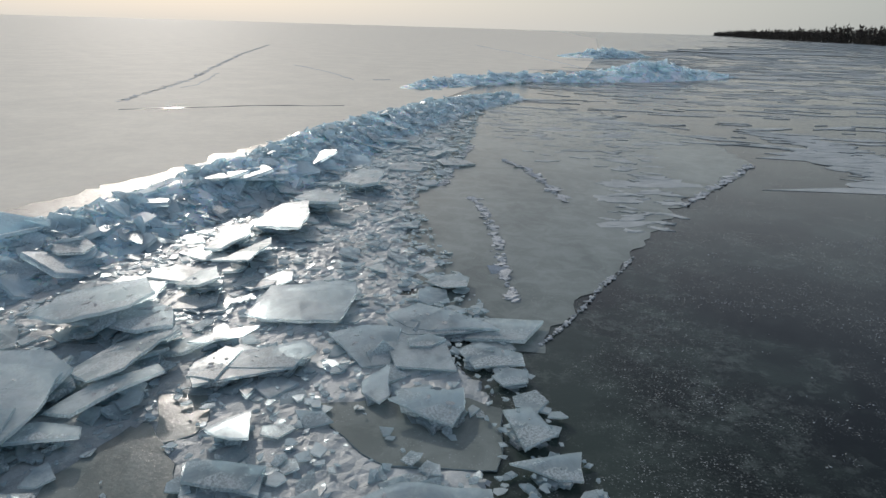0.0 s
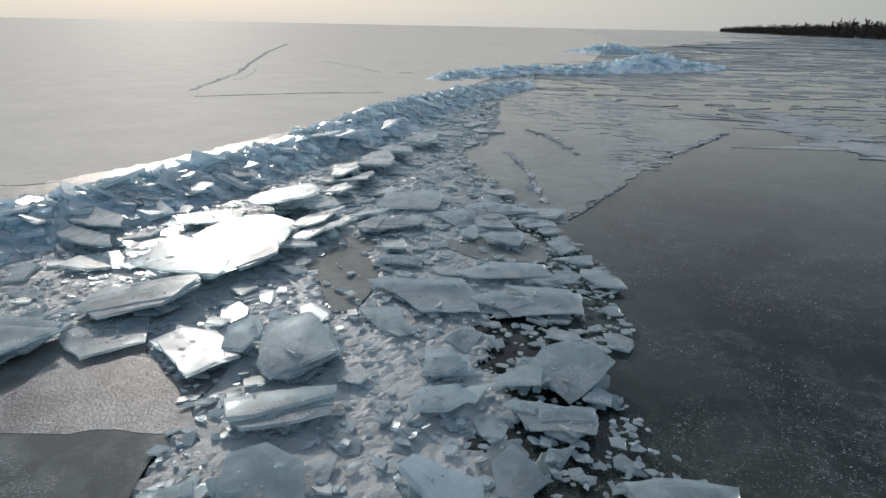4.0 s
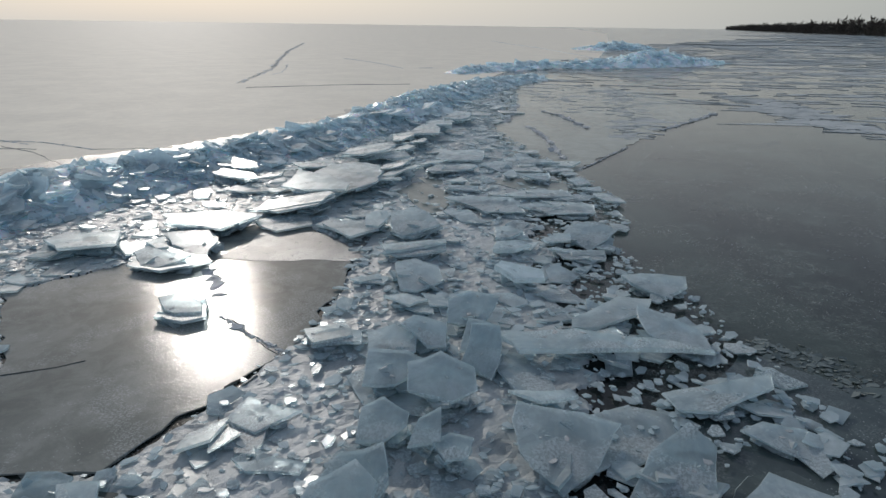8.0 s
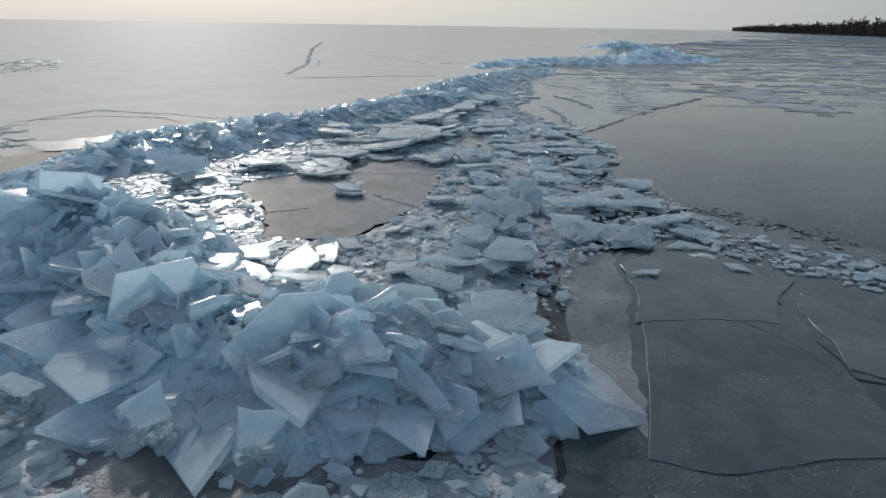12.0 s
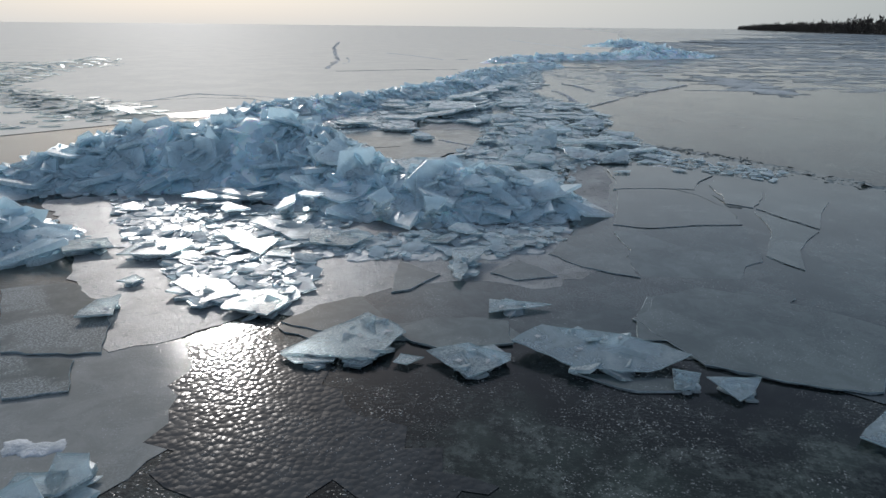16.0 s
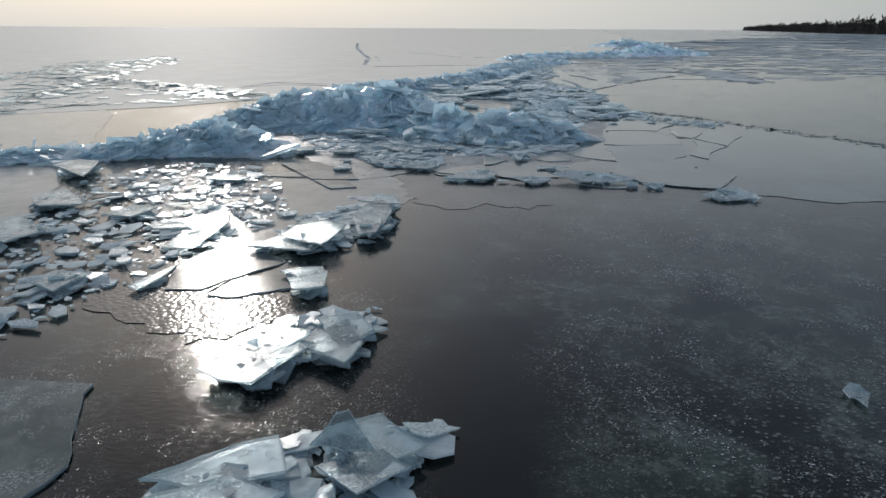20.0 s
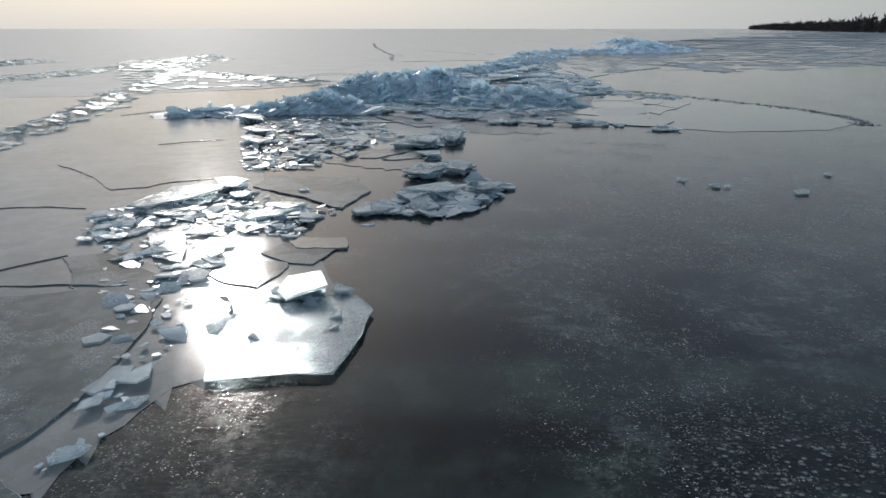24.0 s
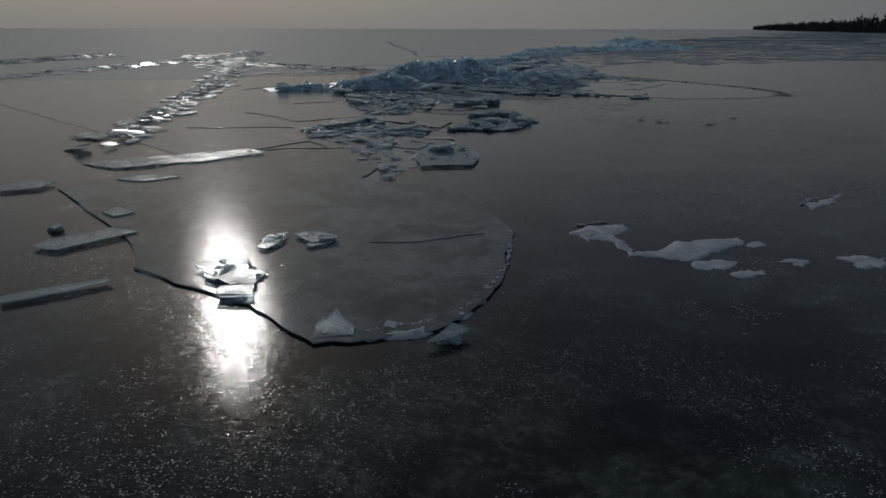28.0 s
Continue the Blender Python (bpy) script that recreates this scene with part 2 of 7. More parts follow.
def slab_material(name, tone, through_light, rough=0.22, clarity=0.1, shade=0.7, glow_tint=(0.50, 0.72, 0.80), vary=0.55, frosted=0.65):
    """Broken plate ice: pale, cloudy, lets light through, with a thin wet gloss."""
    n = Nodes(name)
    info = n.tree.nodes.new("ShaderNodeObjectInfo").outputs["Random"]
    island = n.tree.nodes.new("ShaderNodeNewGeometry").outputs["Random Per Island"]
    luck = n.math("FRACT", n.math("ADD", info, island), 1.0)
    cloud = n.noise(1.7, 6.0, 0.65, distortion=0.5)
    grain = n.noise(30.0, 4.0, 0.7)
    deep = tuple(c * f for c, f in zip(tone, (shade, shade + 0.05, shade + 0.07)))
    colour = n.mix(n.ramp(cloud, 0.28, 0.72), deep, tone)
    colour = n.mix(n.math("MULTIPLY", luck, vary), colour, tuple(c * f for c, f in zip(tone, (shade - 0.24, shade - 0.16, shade - 0.12))))
    veins = n.ramp(n.noise(0.9, 5.0, 0.6, distortion=1.2), 0.40, 0.60)
    colour = n.mix(n.math("MULTIPLY", veins, 0.30), colour, tuple(c * f for c, f in zip(tone, (shade - 0.12, shade - 0.06, shade - 0.04))))
    speck = n.math("MULTIPLY", n.ramp(n.spots(24.0), 0.22, 0.10), n.ramp(n.noise(3.0, 3.0), 0.46, 0.58))
    colour = n.mix(n.math("MULTIPLY", speck, 0.3), colour, (0.80, 0.84, 0.85))
    where = n.ramp(n.noise(1.5, 6.0, 0.7), 0.49, 0.56)
    frost = n.math("MULTIPLY", n.math("MULTIPLY", n.ramp(n.noise(34.0, 4.0, 0.75), 0.42, 0.58), where), n.ramp(luck, 0.2, 0.6, 0.15, 1.0))
    colour = n.mix(n.math("MULTIPLY", frost, frosted), colour, (0.74, 0.79, 0.80))
    relief = n.bump(n.math("ADD", n.math("ADD", n.math("MULTIPLY", grain, 0.4), n.math("MULTIPLY", frost, 0.7)), n.noise(5.0, 5.0, 0.6)), 0.45, 0.02)
    body = n.node("BsdfDiffuse", Color=colour, Normal=relief)
    glow = n.node("BsdfTranslucent", Color=n.mix(0.5, colour, glow_tint))
    inner = n.node("MixShader", Fac=through_light)
    n.tree.links.new(body.outputs[0], inner.inputs[1])
    n.tree.links.new(glow.outputs[0], inner.inputs[2])
    clear = n.node("MixShader", Fac=n.math("MULTIPLY", n.math("SUBTRACT", 1.0, n.math("MULTIPLY", frost, 0.8)), n.ramp(cloud, 0.3, 0.7, clarity * 1.35, clarity * 0.65)))
    n.tree.links.new(inner.outputs[0], clear.inputs[1])
    n.tree.links.new(n.node("BsdfTransparent", Color=(0.86, 0.95, 0.98, 1)).outputs[0], clear.inputs[2])
    sparkle = n.bump(n.math("ADD", grain, n.math("MULTIPLY", n.noise(75.0, 2.0), 0.6)), 0.2, 0.012)
    gloss = n.node("BsdfGlossy", Color=(1, 1, 1, 1), Roughness=n.math("ADD", n.ramp(cloud, 0.3, 0.7, rough - 0.08, rough + 0.08), n.math("MULTIPLY", frost, 0.2)), Normal=sparkle)
    skin = n.node("MixShader", Fac=n.math("MULTIPLY", n.node("Fresnel", IOR=1.34).outputs[0], 0.55))
    n.tree.links.new(clear.outputs[0], skin.inputs[1])
    n.tree.links.new(gloss.outputs[0], skin.inputs[2])
    n.tree.nodes.remove(n.bsdf)
    n.tree.links.new(skin.outputs[0], n.out.inputs["Surface"])
    return n.mat


def block_material(name, pale, deep, reach):
    """Thick ridge ice: milky and blue inside, light wandering through it, under a wet skin with frosted scuffs."""
    n = Nodes(name)
    info = n.tree.nodes.new("ShaderNodeObjectInfo").outputs["Random"]
    island = n.tree.nodes.new("ShaderNodeNewGeometry").outputs["Random Per Island"]
    luck = n.math("FRACT", n.math("ADD", info, island), 1.0)
    cloud = n.ramp(n.noise(2.2, 5.0, 0.6, distortion=0.6), 0.32, 0.68)
    colour = n.mix(n.math("ADD", n.math("MULTIPLY", cloud, 0.55), n.math("MULTIPLY", luck, 0.45)), deep, pale)
    grain = n.noise(34.0, 4.0, 0.7)
    scuff = n.math("MULTIPLY", n.ramp(n.noise(30.0, 4.0, 0.75), 0.46, 0.60), n.ramp(n.noise(1.8, 5.0, 0.7), 0.52, 0.60))
    colour = n.mix(n.math("MULTIPLY", scuff, 0.6), colour, (0.82, 0.87, 0.89))
    n.set(Base_Color=colour, Subsurface_Weight=0.85, Subsurface_Radius=(0.45, 0.8, 1.0), Subsurface_Scale=reach, Subsurface_Anisotropy=0.3,
          Roughness=n.math("ADD", n.ramp(cloud, 0.0, 1.0, 0.14, 0.30), n.math("MULTIPLY", scuff, 0.25)), IOR=1.31,
          Normal=n.bump(n.math("ADD", n.math("MULTIPLY", grain, 0.35), n.math("ADD", n.noise(6.0, 4.0, 0.6), n.math("MULTIPLY", scuff, 0.5))), 0.4, 0.02))
    return n.mat


def snow_material():
    n = Nodes("wind_crust_snow")
    colour = n.mix(n.ramp(n.noise(3.0, 6.0, 0.7), 0.3, 0.7), (0.34, 0.38, 0.40), (0.60, 0.63, 0.65))
    n.set(Base_Color=colour, Roughness=0.7, IOR=1.31, Normal=n.bump(n.math("ADD", n.noise(9.0, 6.0, 0.7), n.noise(40.0, 3.0)), 0.6, 0.03))
    return n.mat


def bark_material():
    n = Nodes("bare_winter_wood")
    island = n.tree.nodes.new("ShaderNodeNewGeometry").outputs["Random Per Island"]
    n.set(Base_Color=n.mix(island, (0.018, 0.017, 0.016), (0.05, 0.042, 0.034)), Roughness=0.9)
    return n.mat


def pebbled(mat):
    """Adds coarse pebbles to a clear ice skin."""
    tree = mat.node_tree
    coord = next(k for k in tree.nodes if k.type == "TEX_COORD").outputs["Object"]
    v = tree.nodes.new("ShaderNodeTexVoronoi")
    v.inputs["Scale"].default_value = 15.0
    tree.links.new(coord, v.inputs["Vector"])
    bump = tree.nodes.new("ShaderNodeBump")
    bump.invert = True
    bump.inputs["Strength"].default_value, bump.inputs["Distance"].default_value = 0.22, 0.02
    tree.links.new(v.outputs["Distance"], bump.inputs["Height"])
    tree.links.new(bump.outputs[0], tree.nodes["Principled BSDF"].inputs["Normal"])
    return mat


LAKE = lake_ice_material()
# frosted ice; the low sun's glare is put into this warm pale base colour
SHEET = frosted_material("frosted_ice_sun_glare", (0.79, 0.755, 0.66), (0.69, 0.66, 0.58), 0.65, 0.75)
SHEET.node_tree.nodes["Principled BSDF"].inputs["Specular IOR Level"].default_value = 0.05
GLAZE = frosted_material("glazed_pool_ice", (0.175, 0.197, 0.190), (0.076, 0.092, 0.088), 0.10, 0.15, 0.14, 0.10, 0.45)
GLAZE.node_tree.nodes["Principled BSDF"].inputs["Specular IOR Level"].default_value = 0.18
POOL_ICE = frosted_material("frosted_pool_ice", (0.225, 0.245, 0.235), (0.10, 0.117, 0.112), 0.12, 0.18, 0.2, 0.0, 0.4)
POOL_ICE.node_tree.nodes["Principled BSDF"].inputs["Specular IOR Level"].default_value = 0.2
GLITTER = frosted_material("rough_glazed_ice", (0.22, 0.24, 0.245), (0.09, 0.10, 0.105), 0.24, 0.40, 0.8, 0.0, 0.5)
PALE = frosted_material("pale_milky_ice", (0.23, 0.268, 0.258), (0.12, 0.147, 0.141), 0.12, 0.24)
PALE.node_tree.nodes["Principled BSDF"].inputs["Specular IOR Level"].default_value = 0.3
GREY_FLOE = frosted_material("grey_floe_ice", (0.115, 0.150, 0.147), (0.044, 0.064, 0.064), 0.07, 0.15, 0.1, 0.4, 0.05)
GREY_FLOE.node_tree.nodes["Principled BSDF"].inputs["Specular IOR Level"].default_value = 1.0
SIDE_SHEET = frosted_material("grey_side_sheet", (0.27, 0.283, 0.270), (0.17, 0.184, 0.177), 0.09, 0.15, 0.2, 0.0, 0.15)
SIDE_SHEET.node_tree.nodes["Principled BSDF"].inputs["Specular IOR Level"].default_value = 0.22
CRUSH = frosted_material("crushed_wet_ice", (0.50, 0.545, 0.555), (0.25, 0.285, 0.295), 0.24, 0.45, 0.9, 0.0, 0.6)
SLAB = slab_material("pale_plate_ice", (0.74, 0.79, 0.80), 0.45, 0.27, 0.46, 0.74)
CLEAR = slab_material("clear_plate_ice", (0.68, 0.74, 0.755), 0.40, 0.22, 0.45, 0.78)
GLASSY = slab_material("glassy_plate_ice", (0.43, 0.485, 0.495), 0.36, 0.17, 0.62, 0.66, frosted=0.22)
BLUE = slab_material("blue_block_ice", (0.88, 0.95, 0.97), 0.58, 0.24, 0.34, 0.97, (0.78, 0.94, 1.0), 0.25)
CORE = block_material("packed_blue_ice", (0.86, 0.93, 0.96), (0.68, 0.82, 0.88), 0.45)
EDGE = slab_material("broken_edge_ice", (0.78, 0.85, 0.865), 0.5, 0.20, 0.42, 0.86, (0.74, 0.89, 0.93))
SHARD = slab_material("ice_shards_white", (0.76, 0.83, 0.855), 0.5, 0.2, 0.35, 0.72, (0.70, 0.86, 0.92))
FLOE_EDGE = slab_material("floe_edge_ice", (0.50, 0.58, 0.60), 0.3, 0.2, 0.25, 0.7)
DARK_GAP = frosted_material("dark_gap_ice", (0.062, 0.086, 0.087), (0.020, 0.031, 0.033), 0.08, 0.16, 0.12, 0.0, 0.12)
DARK_GAP.node_tree.nodes["Principled BSDF"].inputs["Specular IOR Level"].default_value = 0.9
BUMPY = frosted_material("pebbled_clear_ice", (0.045, 0.052, 0.055), (0.014, 0.018, 0.02), 0.10, 0.17, 0.3)
pebbled(BUMPY)
SNOW = snow_material()
WOOD = bark_material()
DRIFT = frosted_material("grey_wind_snow", (0.46, 0.50, 0.51), (0.28, 0.32, 0.33), 0.5, 0.7, 0.6)


# ---- building helpers ----
def mesh_object(name, verts, faces, material, parent=None, smooth=False):
    me = bpy.data.meshes.new(name)
    me.from_pydata([tuple(v) for v in verts], [], faces)
    me.materials.append(material)
    if smooth:
        me.polygons.foreach_set("use_smooth", [True] * len(me.polygons))
    me.update()
    ob = new(name, me)
    ob.parent = parent
    return ob


def inside(px_, py_, poly):
    """Which of the points lie in the polygon."""
    hit = np.zeros(len(px_), bool)
    for (x0, y0), (x1, y1) in zip(poly, poly[1:] + poly[:1]):
        cross = ((y0 > py_) != (y1 > py_)) & (px_ < (x1 - x0) * (py_ - y0) / (y1 - y0 + 1e-12) + x0)
        hit ^= cross
    return hit


def prism(outline, thick, rng, bevel=0.3, ragged=0.0, lip=0.0):
    """A plate with chipped, bevelled rims from a plan outline: verts and faces, top at z = 0."""
    out = []
    n = len(outline)
    for i in range(n):
        a, b = np.array(outline[i]), np.array(outline[(i + 1) % n])
        out.append(a)
        if ragged:
            run = b - a
            length = np.hypot(*run)
            steps = int(min(7, length / 0.16))
            side = np.array((-run[1], run[0])) / (length + 1e-9)
            bow = rng.normal(0, 0.028) * length
            for k in range(1, steps):
                f = k / steps
                out.append(a + run * f + side * (rng.normal(0, ragged) + bow * math.sin(math.pi * f)))
    out = np.array(out)
    m, c = len(out), out.mean(0)
    inner = out + (c - out) / (np.linalg.norm(c - out, axis=1)[:, None] + 1e-9) * thick * bevel * rng.uniform(0.5, 1.2, (m, 1))
    low = out + (c - out) * rng.uniform(-0.01, 0.05, (m, 1))
    rings = (np.c_[inner, np.full(m, lip)], np.c_[out, -thick * rng.uniform(0.12, 0.4, m)], np.c_[low, -thick * rng.uniform(0.9, 1.05, m)])
    verts = np.concatenate(rings)
    faces = [tuple(range(m)), tuple(range(3 * m - 1, 2 * m - 1, -1))]
    for r in range(2):
        for i in range(m):
            j = (i + 1) % m
            faces.append((r * m + j, r * m + i, (r + 1) * m + i, (r + 1) * m + j))
    return verts, faces


# ---- the lake: one sheet to the horizon ----
R = 4600.0
ring = [(R * math.cos(a), R * math.sin(a), 0.0) for a in np.linspace(0, 2 * math.pi, 48, endpoint=False)]
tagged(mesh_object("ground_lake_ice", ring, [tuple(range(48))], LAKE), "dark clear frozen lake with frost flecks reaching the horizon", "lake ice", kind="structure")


def floe(name, outline, z, thick, material, label, kind="", ragged=0.02, group="", seed=1):
    """A flat sheet of ice lying on the lake."""
    rng = np.random.default_rng(seed)
    cx, cy = np.mean(np.array(outline), 0)
    v, f = prism([(a - cx, b - cy) for a, b in outline], thick, rng, 0.4, ragged)
    ob = mesh_object(name, v, f, material)
    ob.location = (cx, cy, z)
    return tagged(ob, label, "ice floe", group, kind)


def frayed(outline, amount, seed, step=0.22):
    """The outline with a natural, uneven edge."""
    rng = np.random.default_rng(seed)
    out = []
    slow = 0.0
    for (x0, y0), (x1, y1) in zip(outline, outline[1:] + outline[:1]):
        d = math.hypot(x1 - x0, y1 - y0)
        n = max(1, int(d / step))
        for k in range(n):
            slow = 0.75 * slow + rng.normal(0, 0.5)
            off = amount * (slow * 0.8 + rng.normal(0, 0.35)) * (0.0 if k == 0 else 1.0)
            out.append((x0 + (x1 - x0) * k / n + (y1 - y0) / d * off, y0 + (y1 - y0) * k / n - (x1 - x0) / d * off))
    return out


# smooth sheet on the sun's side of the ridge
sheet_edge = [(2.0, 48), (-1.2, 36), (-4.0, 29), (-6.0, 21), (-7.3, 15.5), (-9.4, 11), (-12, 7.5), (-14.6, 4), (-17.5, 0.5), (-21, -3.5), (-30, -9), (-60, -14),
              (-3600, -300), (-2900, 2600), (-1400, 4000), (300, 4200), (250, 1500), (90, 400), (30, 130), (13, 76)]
floe("ground_smooth_ice", sheet_edge, 0.016, 0.016, SHEET, "smooth frosted ice sheet with low sun glare put into its pale warm colour", "structure", 0.0)

# ---- ridges of pushed-up ice: lines of crest with height and half width ----
RIDGE_A = [(3.5, 40, 0.3, 1.4), (0.0, 34, 0.45, 1.8), (-2.6, 27, 0.6, 2.0), (-4.4, 21, 0.75, 2.0), (-5.2, 17, 0.8, 1.9), (-6.4, 13.6, 0.6, 1.7), (-7.8, 9.8, 0.55, 1.7),
           (-9.6, 6.3, 0.6, 1.7), (-11.8, 2.8, 0.7, 2.0), (-13.0, 0.5, 0.75, 2.0), (-13.9, -1.2, 0.5, 1.5), (-14.8, -2.4, 0.15, 1.0)]
RIDGE_B = [(-16.0, -10.4, 0.3, 1.2), (-14.7, -9.3, 0.75, 1.6), (-13.8, -8.7, 1.05, 2.0), (-12.4, -8.5, 1.15, 2.2), (-11.2, -8.4, 1.3, 2.3), (-9.6, -8.2, 1.4, 2.3), (-8.6, -8.6, 1.25, 2.0),
           (-7.8, -9.7, 0.85, 1.9), (-6.5, -10.6, 0.6, 1.8), (-5.2, -10.8, 0.72, 1.8), (-3.9, -10.8, 0.62, 1.5), (-2.9, -11.0, 0.4, 1.1)]
RIDGE_C = [(-20.5, -16.3, 0.10, 0.7), (-17.5, -15.6, 0.2, 0.9), (-15.8, -14.4, 0.55, 1.2), (-14.4, -14.0, 0.8, 1.3), (-13.2, -14.1, 0.5, 1.1), (-12.3, -14.4, 0.2, 0.8)]
RIDGE_FAR = [(-2.5, 45, 0.35, 1.6), (1, 50, 0.5, 2.2), (5.5, 55, 0.55, 2.4), (10, 56, 0.5, 2.4), (14.5, 58, 0.9, 3.0), (18.5, 61, 1.6, 3.6), (21, 62.5, 1.5, 3.6), (25, 65, 0.7, 3.0), (28.5, 68, 0.3, 2.4)]
RIDGE_FAR_B = [(22, 108, 0.5, 4.0), (27, 112, 1.3, 4.0), (33, 117, 0.6, 4.0)]

ZONE_D = [(-14.9, -23.2), (-15.9, -18.3), (-14.1, -16.1), (-11.7, -17.0), (-9.7, -21.0), (-10.8, -23.4), (-11.8, -26.6), (-13.5, -26.7)]
ZONE_E = [(-9.5, -30.8), (-9.4, -30.0), (-8.0, -28.4), (-6.2, -27.9), (-6.8, -29.9), (-7.6, -30.8), (-8.8, -30.6)]
ZONE_F = [(-9.8, -23.1), (-9.4, -21.0), (-7.7, -19.8), (-7.8, -22.7), (-8.7, -23.4)]
ZONE_G = [(-9.0, -27.0), (-8.4, -25.7), (-7.2, -25.3), (-7.2, -26.5), (-7.9, -26.8)]
ZONE_H = [(-9.3, -23.1), (-9.1, -21.7), (-8.1, -20.6), (-7.7, -20.1), (-7.7, -21.9), (-8.2, -22.6), (-8.7, -23.2)]
ZONE_J = [(-9.6, -15.1), (-9.1, -14.6), (-7.2, -14.6), (-7.0, -15.2), (-7.1, -16.4), (-8.4, -16.5)]
ZONE_K = [(-12.9, -11.1), (-8.1, -11.9), (-6.4, -13.2), (-3.5, -12.5), (-2.4, -11.2), (-2.7, -13.3), (-3.9, -14.2), (-6.1, -14.5), (-7.5, -14.0), (-8.8, -14.4), (-10.1, -14.8)]
ZONE_L = [(1.4, -4.3), (2.5, -5.5), (4.3, -7.0), (3.5, -8.3), (2.4, -7.5), (1.2, -6.5)]
ZONE_N = [(-14.9, -30.7), (-13.5, -28.3), (-9.8, -30.4), (-11.3, -32.4), (-10.3, -38.2), (-10.7, -38.6), (-12.0, -35.5)]
ZONE_M = [(-14.2, -32.6), (-14.9, -30.8), (-12.0, -29.9), (-10.4, -30.5), (-10.2, -32.3), (-12.9, -31.3), (-13.4, -32.7)]
ZONE_TONGUE = [(3.6, 13.0), (4.6, 11.9), (6.1, 14.7), (6.9, 19.4), (7.4, 24.8), (7.5, 30.4), (5.5, 19.2), (4.4, 15.6)]
ZONE_BAND = [(14.6, 28.6), (16.7, 25.2), (15.5, 15.4), (14.2, 13.3), (13.6, 17.5), (13.2, 22.3)]
ZONE_BAND_B = [(1.5, 32.3), (6.7, 36.0), (9.6, 34.1), (9.2, 23.8), (5.3, 19.2), (3.1, 19.8), (2.0, 25.2)]
ZONE_PALE = [(1.2, 7.0), (2.7, 9.2), (3.7, 11.0), (6.0, 14.7), (10.7, 20.7), (10.9, 25.4), (7.9, 33.7), (2.7, 37.3), (0.3, 25.1), (-1.4, 17.0), (-1.6, 11.8), (-0.4, 8.5), (0.6, 7.0)]
ZONE_FLECK_A = [(1.2, 4.5), (2.4, 6.7), (5.4, 11.3), (11.4, 14.7), (4.4, 4.4)]
ZONE_FLECK_B = [(-6.8, -46.2), (-4.6, -44.0), (-3.7, -42.7), (-1.5, -41.0), (-4.5, -46.0)]
ZONE_FLECK_C = [(-5.9, -24.3), (-6.1, -21.6), (-5.5, -20.7), (-3.9, -20.4), (-1.6, -20.6), (-0.0, -21.5), (-1.7, -24.1)]
ZONE_FLECK_D = [(-12.0, -49.3), (-13.1, -47.9), (-11.4, -47.6), (-9.5, -48.2), (-7.9, -48.8), (-4.3, -47.7), (-4.9, -48.8)]
ZONE_FLECK_F = [(0.9, 1.2), (1.8, 4.2), (8.3, 8.1), (12.0, 6.0), (4.2, -2.5), (2.3, -2.4)]
ZONE_FLECK_G = [(-5.2, -19.4), (-4.4, -20.6), (-0.8, -20.7), (0.5, -24.3), (-2.4, -28.7), (-3.9, -28.7), (-4.6, -24.6), (-5.0, -22.0)]
ZONE_FLECK_H = [(-4.3, -43.9), (-1.9, -43.7), (-4.9, -48.8), (-8.5, -49.0), (-7.4, -48.5), (-6.0, -48.0)]
ZONE_PEBBLE_B = [(-11.4, -25.6), (-12.3, -23.6), (-12.0, -21.9), (-9.9, -23.7), (-8.1, -25.6), (-9.5, -26.5)]
ZONE_FLECK_E = [(-6.7, -36.5), (-5.1, -36.8), (-1.4, -36.9), (-3.8, -40.8), (-5.5, -40.9), (-5.8, -38.9)]
ZONE_PEBBLE = [(-7.8, -17.9), (-7.6, -16.9), (-7.1, -16.7), (-6.6, -17.8), (-5.9, -18.4), (-5.1, -19.0), (-4.2, -19.8), (-4.3, -19.9), (-6.8, -20.1)]
ZONE_FLOOR = [(-5.5, -17.1), (-6.7, -16.3), (-5.7, -14.7), (-2.7, -13.3), (-0.9, -7.0), (1.5, -3.5), (3.6, -5.3), (5.4, -7.2), (6.8, -9.6), (8.5, -12.6), (8.7, -16.4), (6.5, -18.4), (4.2, -18.9), (2.3, -19.2), (0.0, -18.3), (-1.0, -17.7), (-1.9, -17.5), (-3.6, -17.2)]
ZONE_GRAIN = [(-6.6, -0.8), (-6.3, 0.4), (-6.2, 0.8), (-5.2, 0.8), (-4.0, 0.6), (-4.1, -0.3), (-3.8, -0.8), (-5.0, -0.7), (-6.1, -0.8)]
ZONE_GRIT = [(-1.6, -6.0), (-0.7, -6.6), (-0.8, -8.3), (-1.2, -10.1), (-1.5, -11.9), (-1.6, -11.1), (-2.0, -11.4), (-2.5, -12.1), (-2.5, -12.5), (-3.0, -12.8), (-4.3, -12.9), (-3.1, -11.8), (-2.2, -11.1)]
ZONE_SIDE = [(-65.8, 1.7), (-44.0, 3.1), (-33.4, 6.7), (-22.3, -6.3), (-15.9, -19.8), (-12.2, -28.4), (-10.6, -31.4), (-9.7, -32.9), (-9.0, -34.5), (-8.9, -35.9), (-9.4, -36.5), (-10.2, -37.1), (-10.5, -38.2), (-10.6, -38.7), (-13.2, -38.9)]
ZONE_GRIT_B = [(-14.1, -11.4), (-11.9, -10.5), (-8.6, -11.6), (-2.6, -12.6), (-2.2, -14.5), (-3.3, -15.5), (-4.7, -15.3), (-6.0, -15.9), (-6.3, -16.7), (-7.5, -16.6), (-8.2, -17.4), (-8.9, -17.8)]
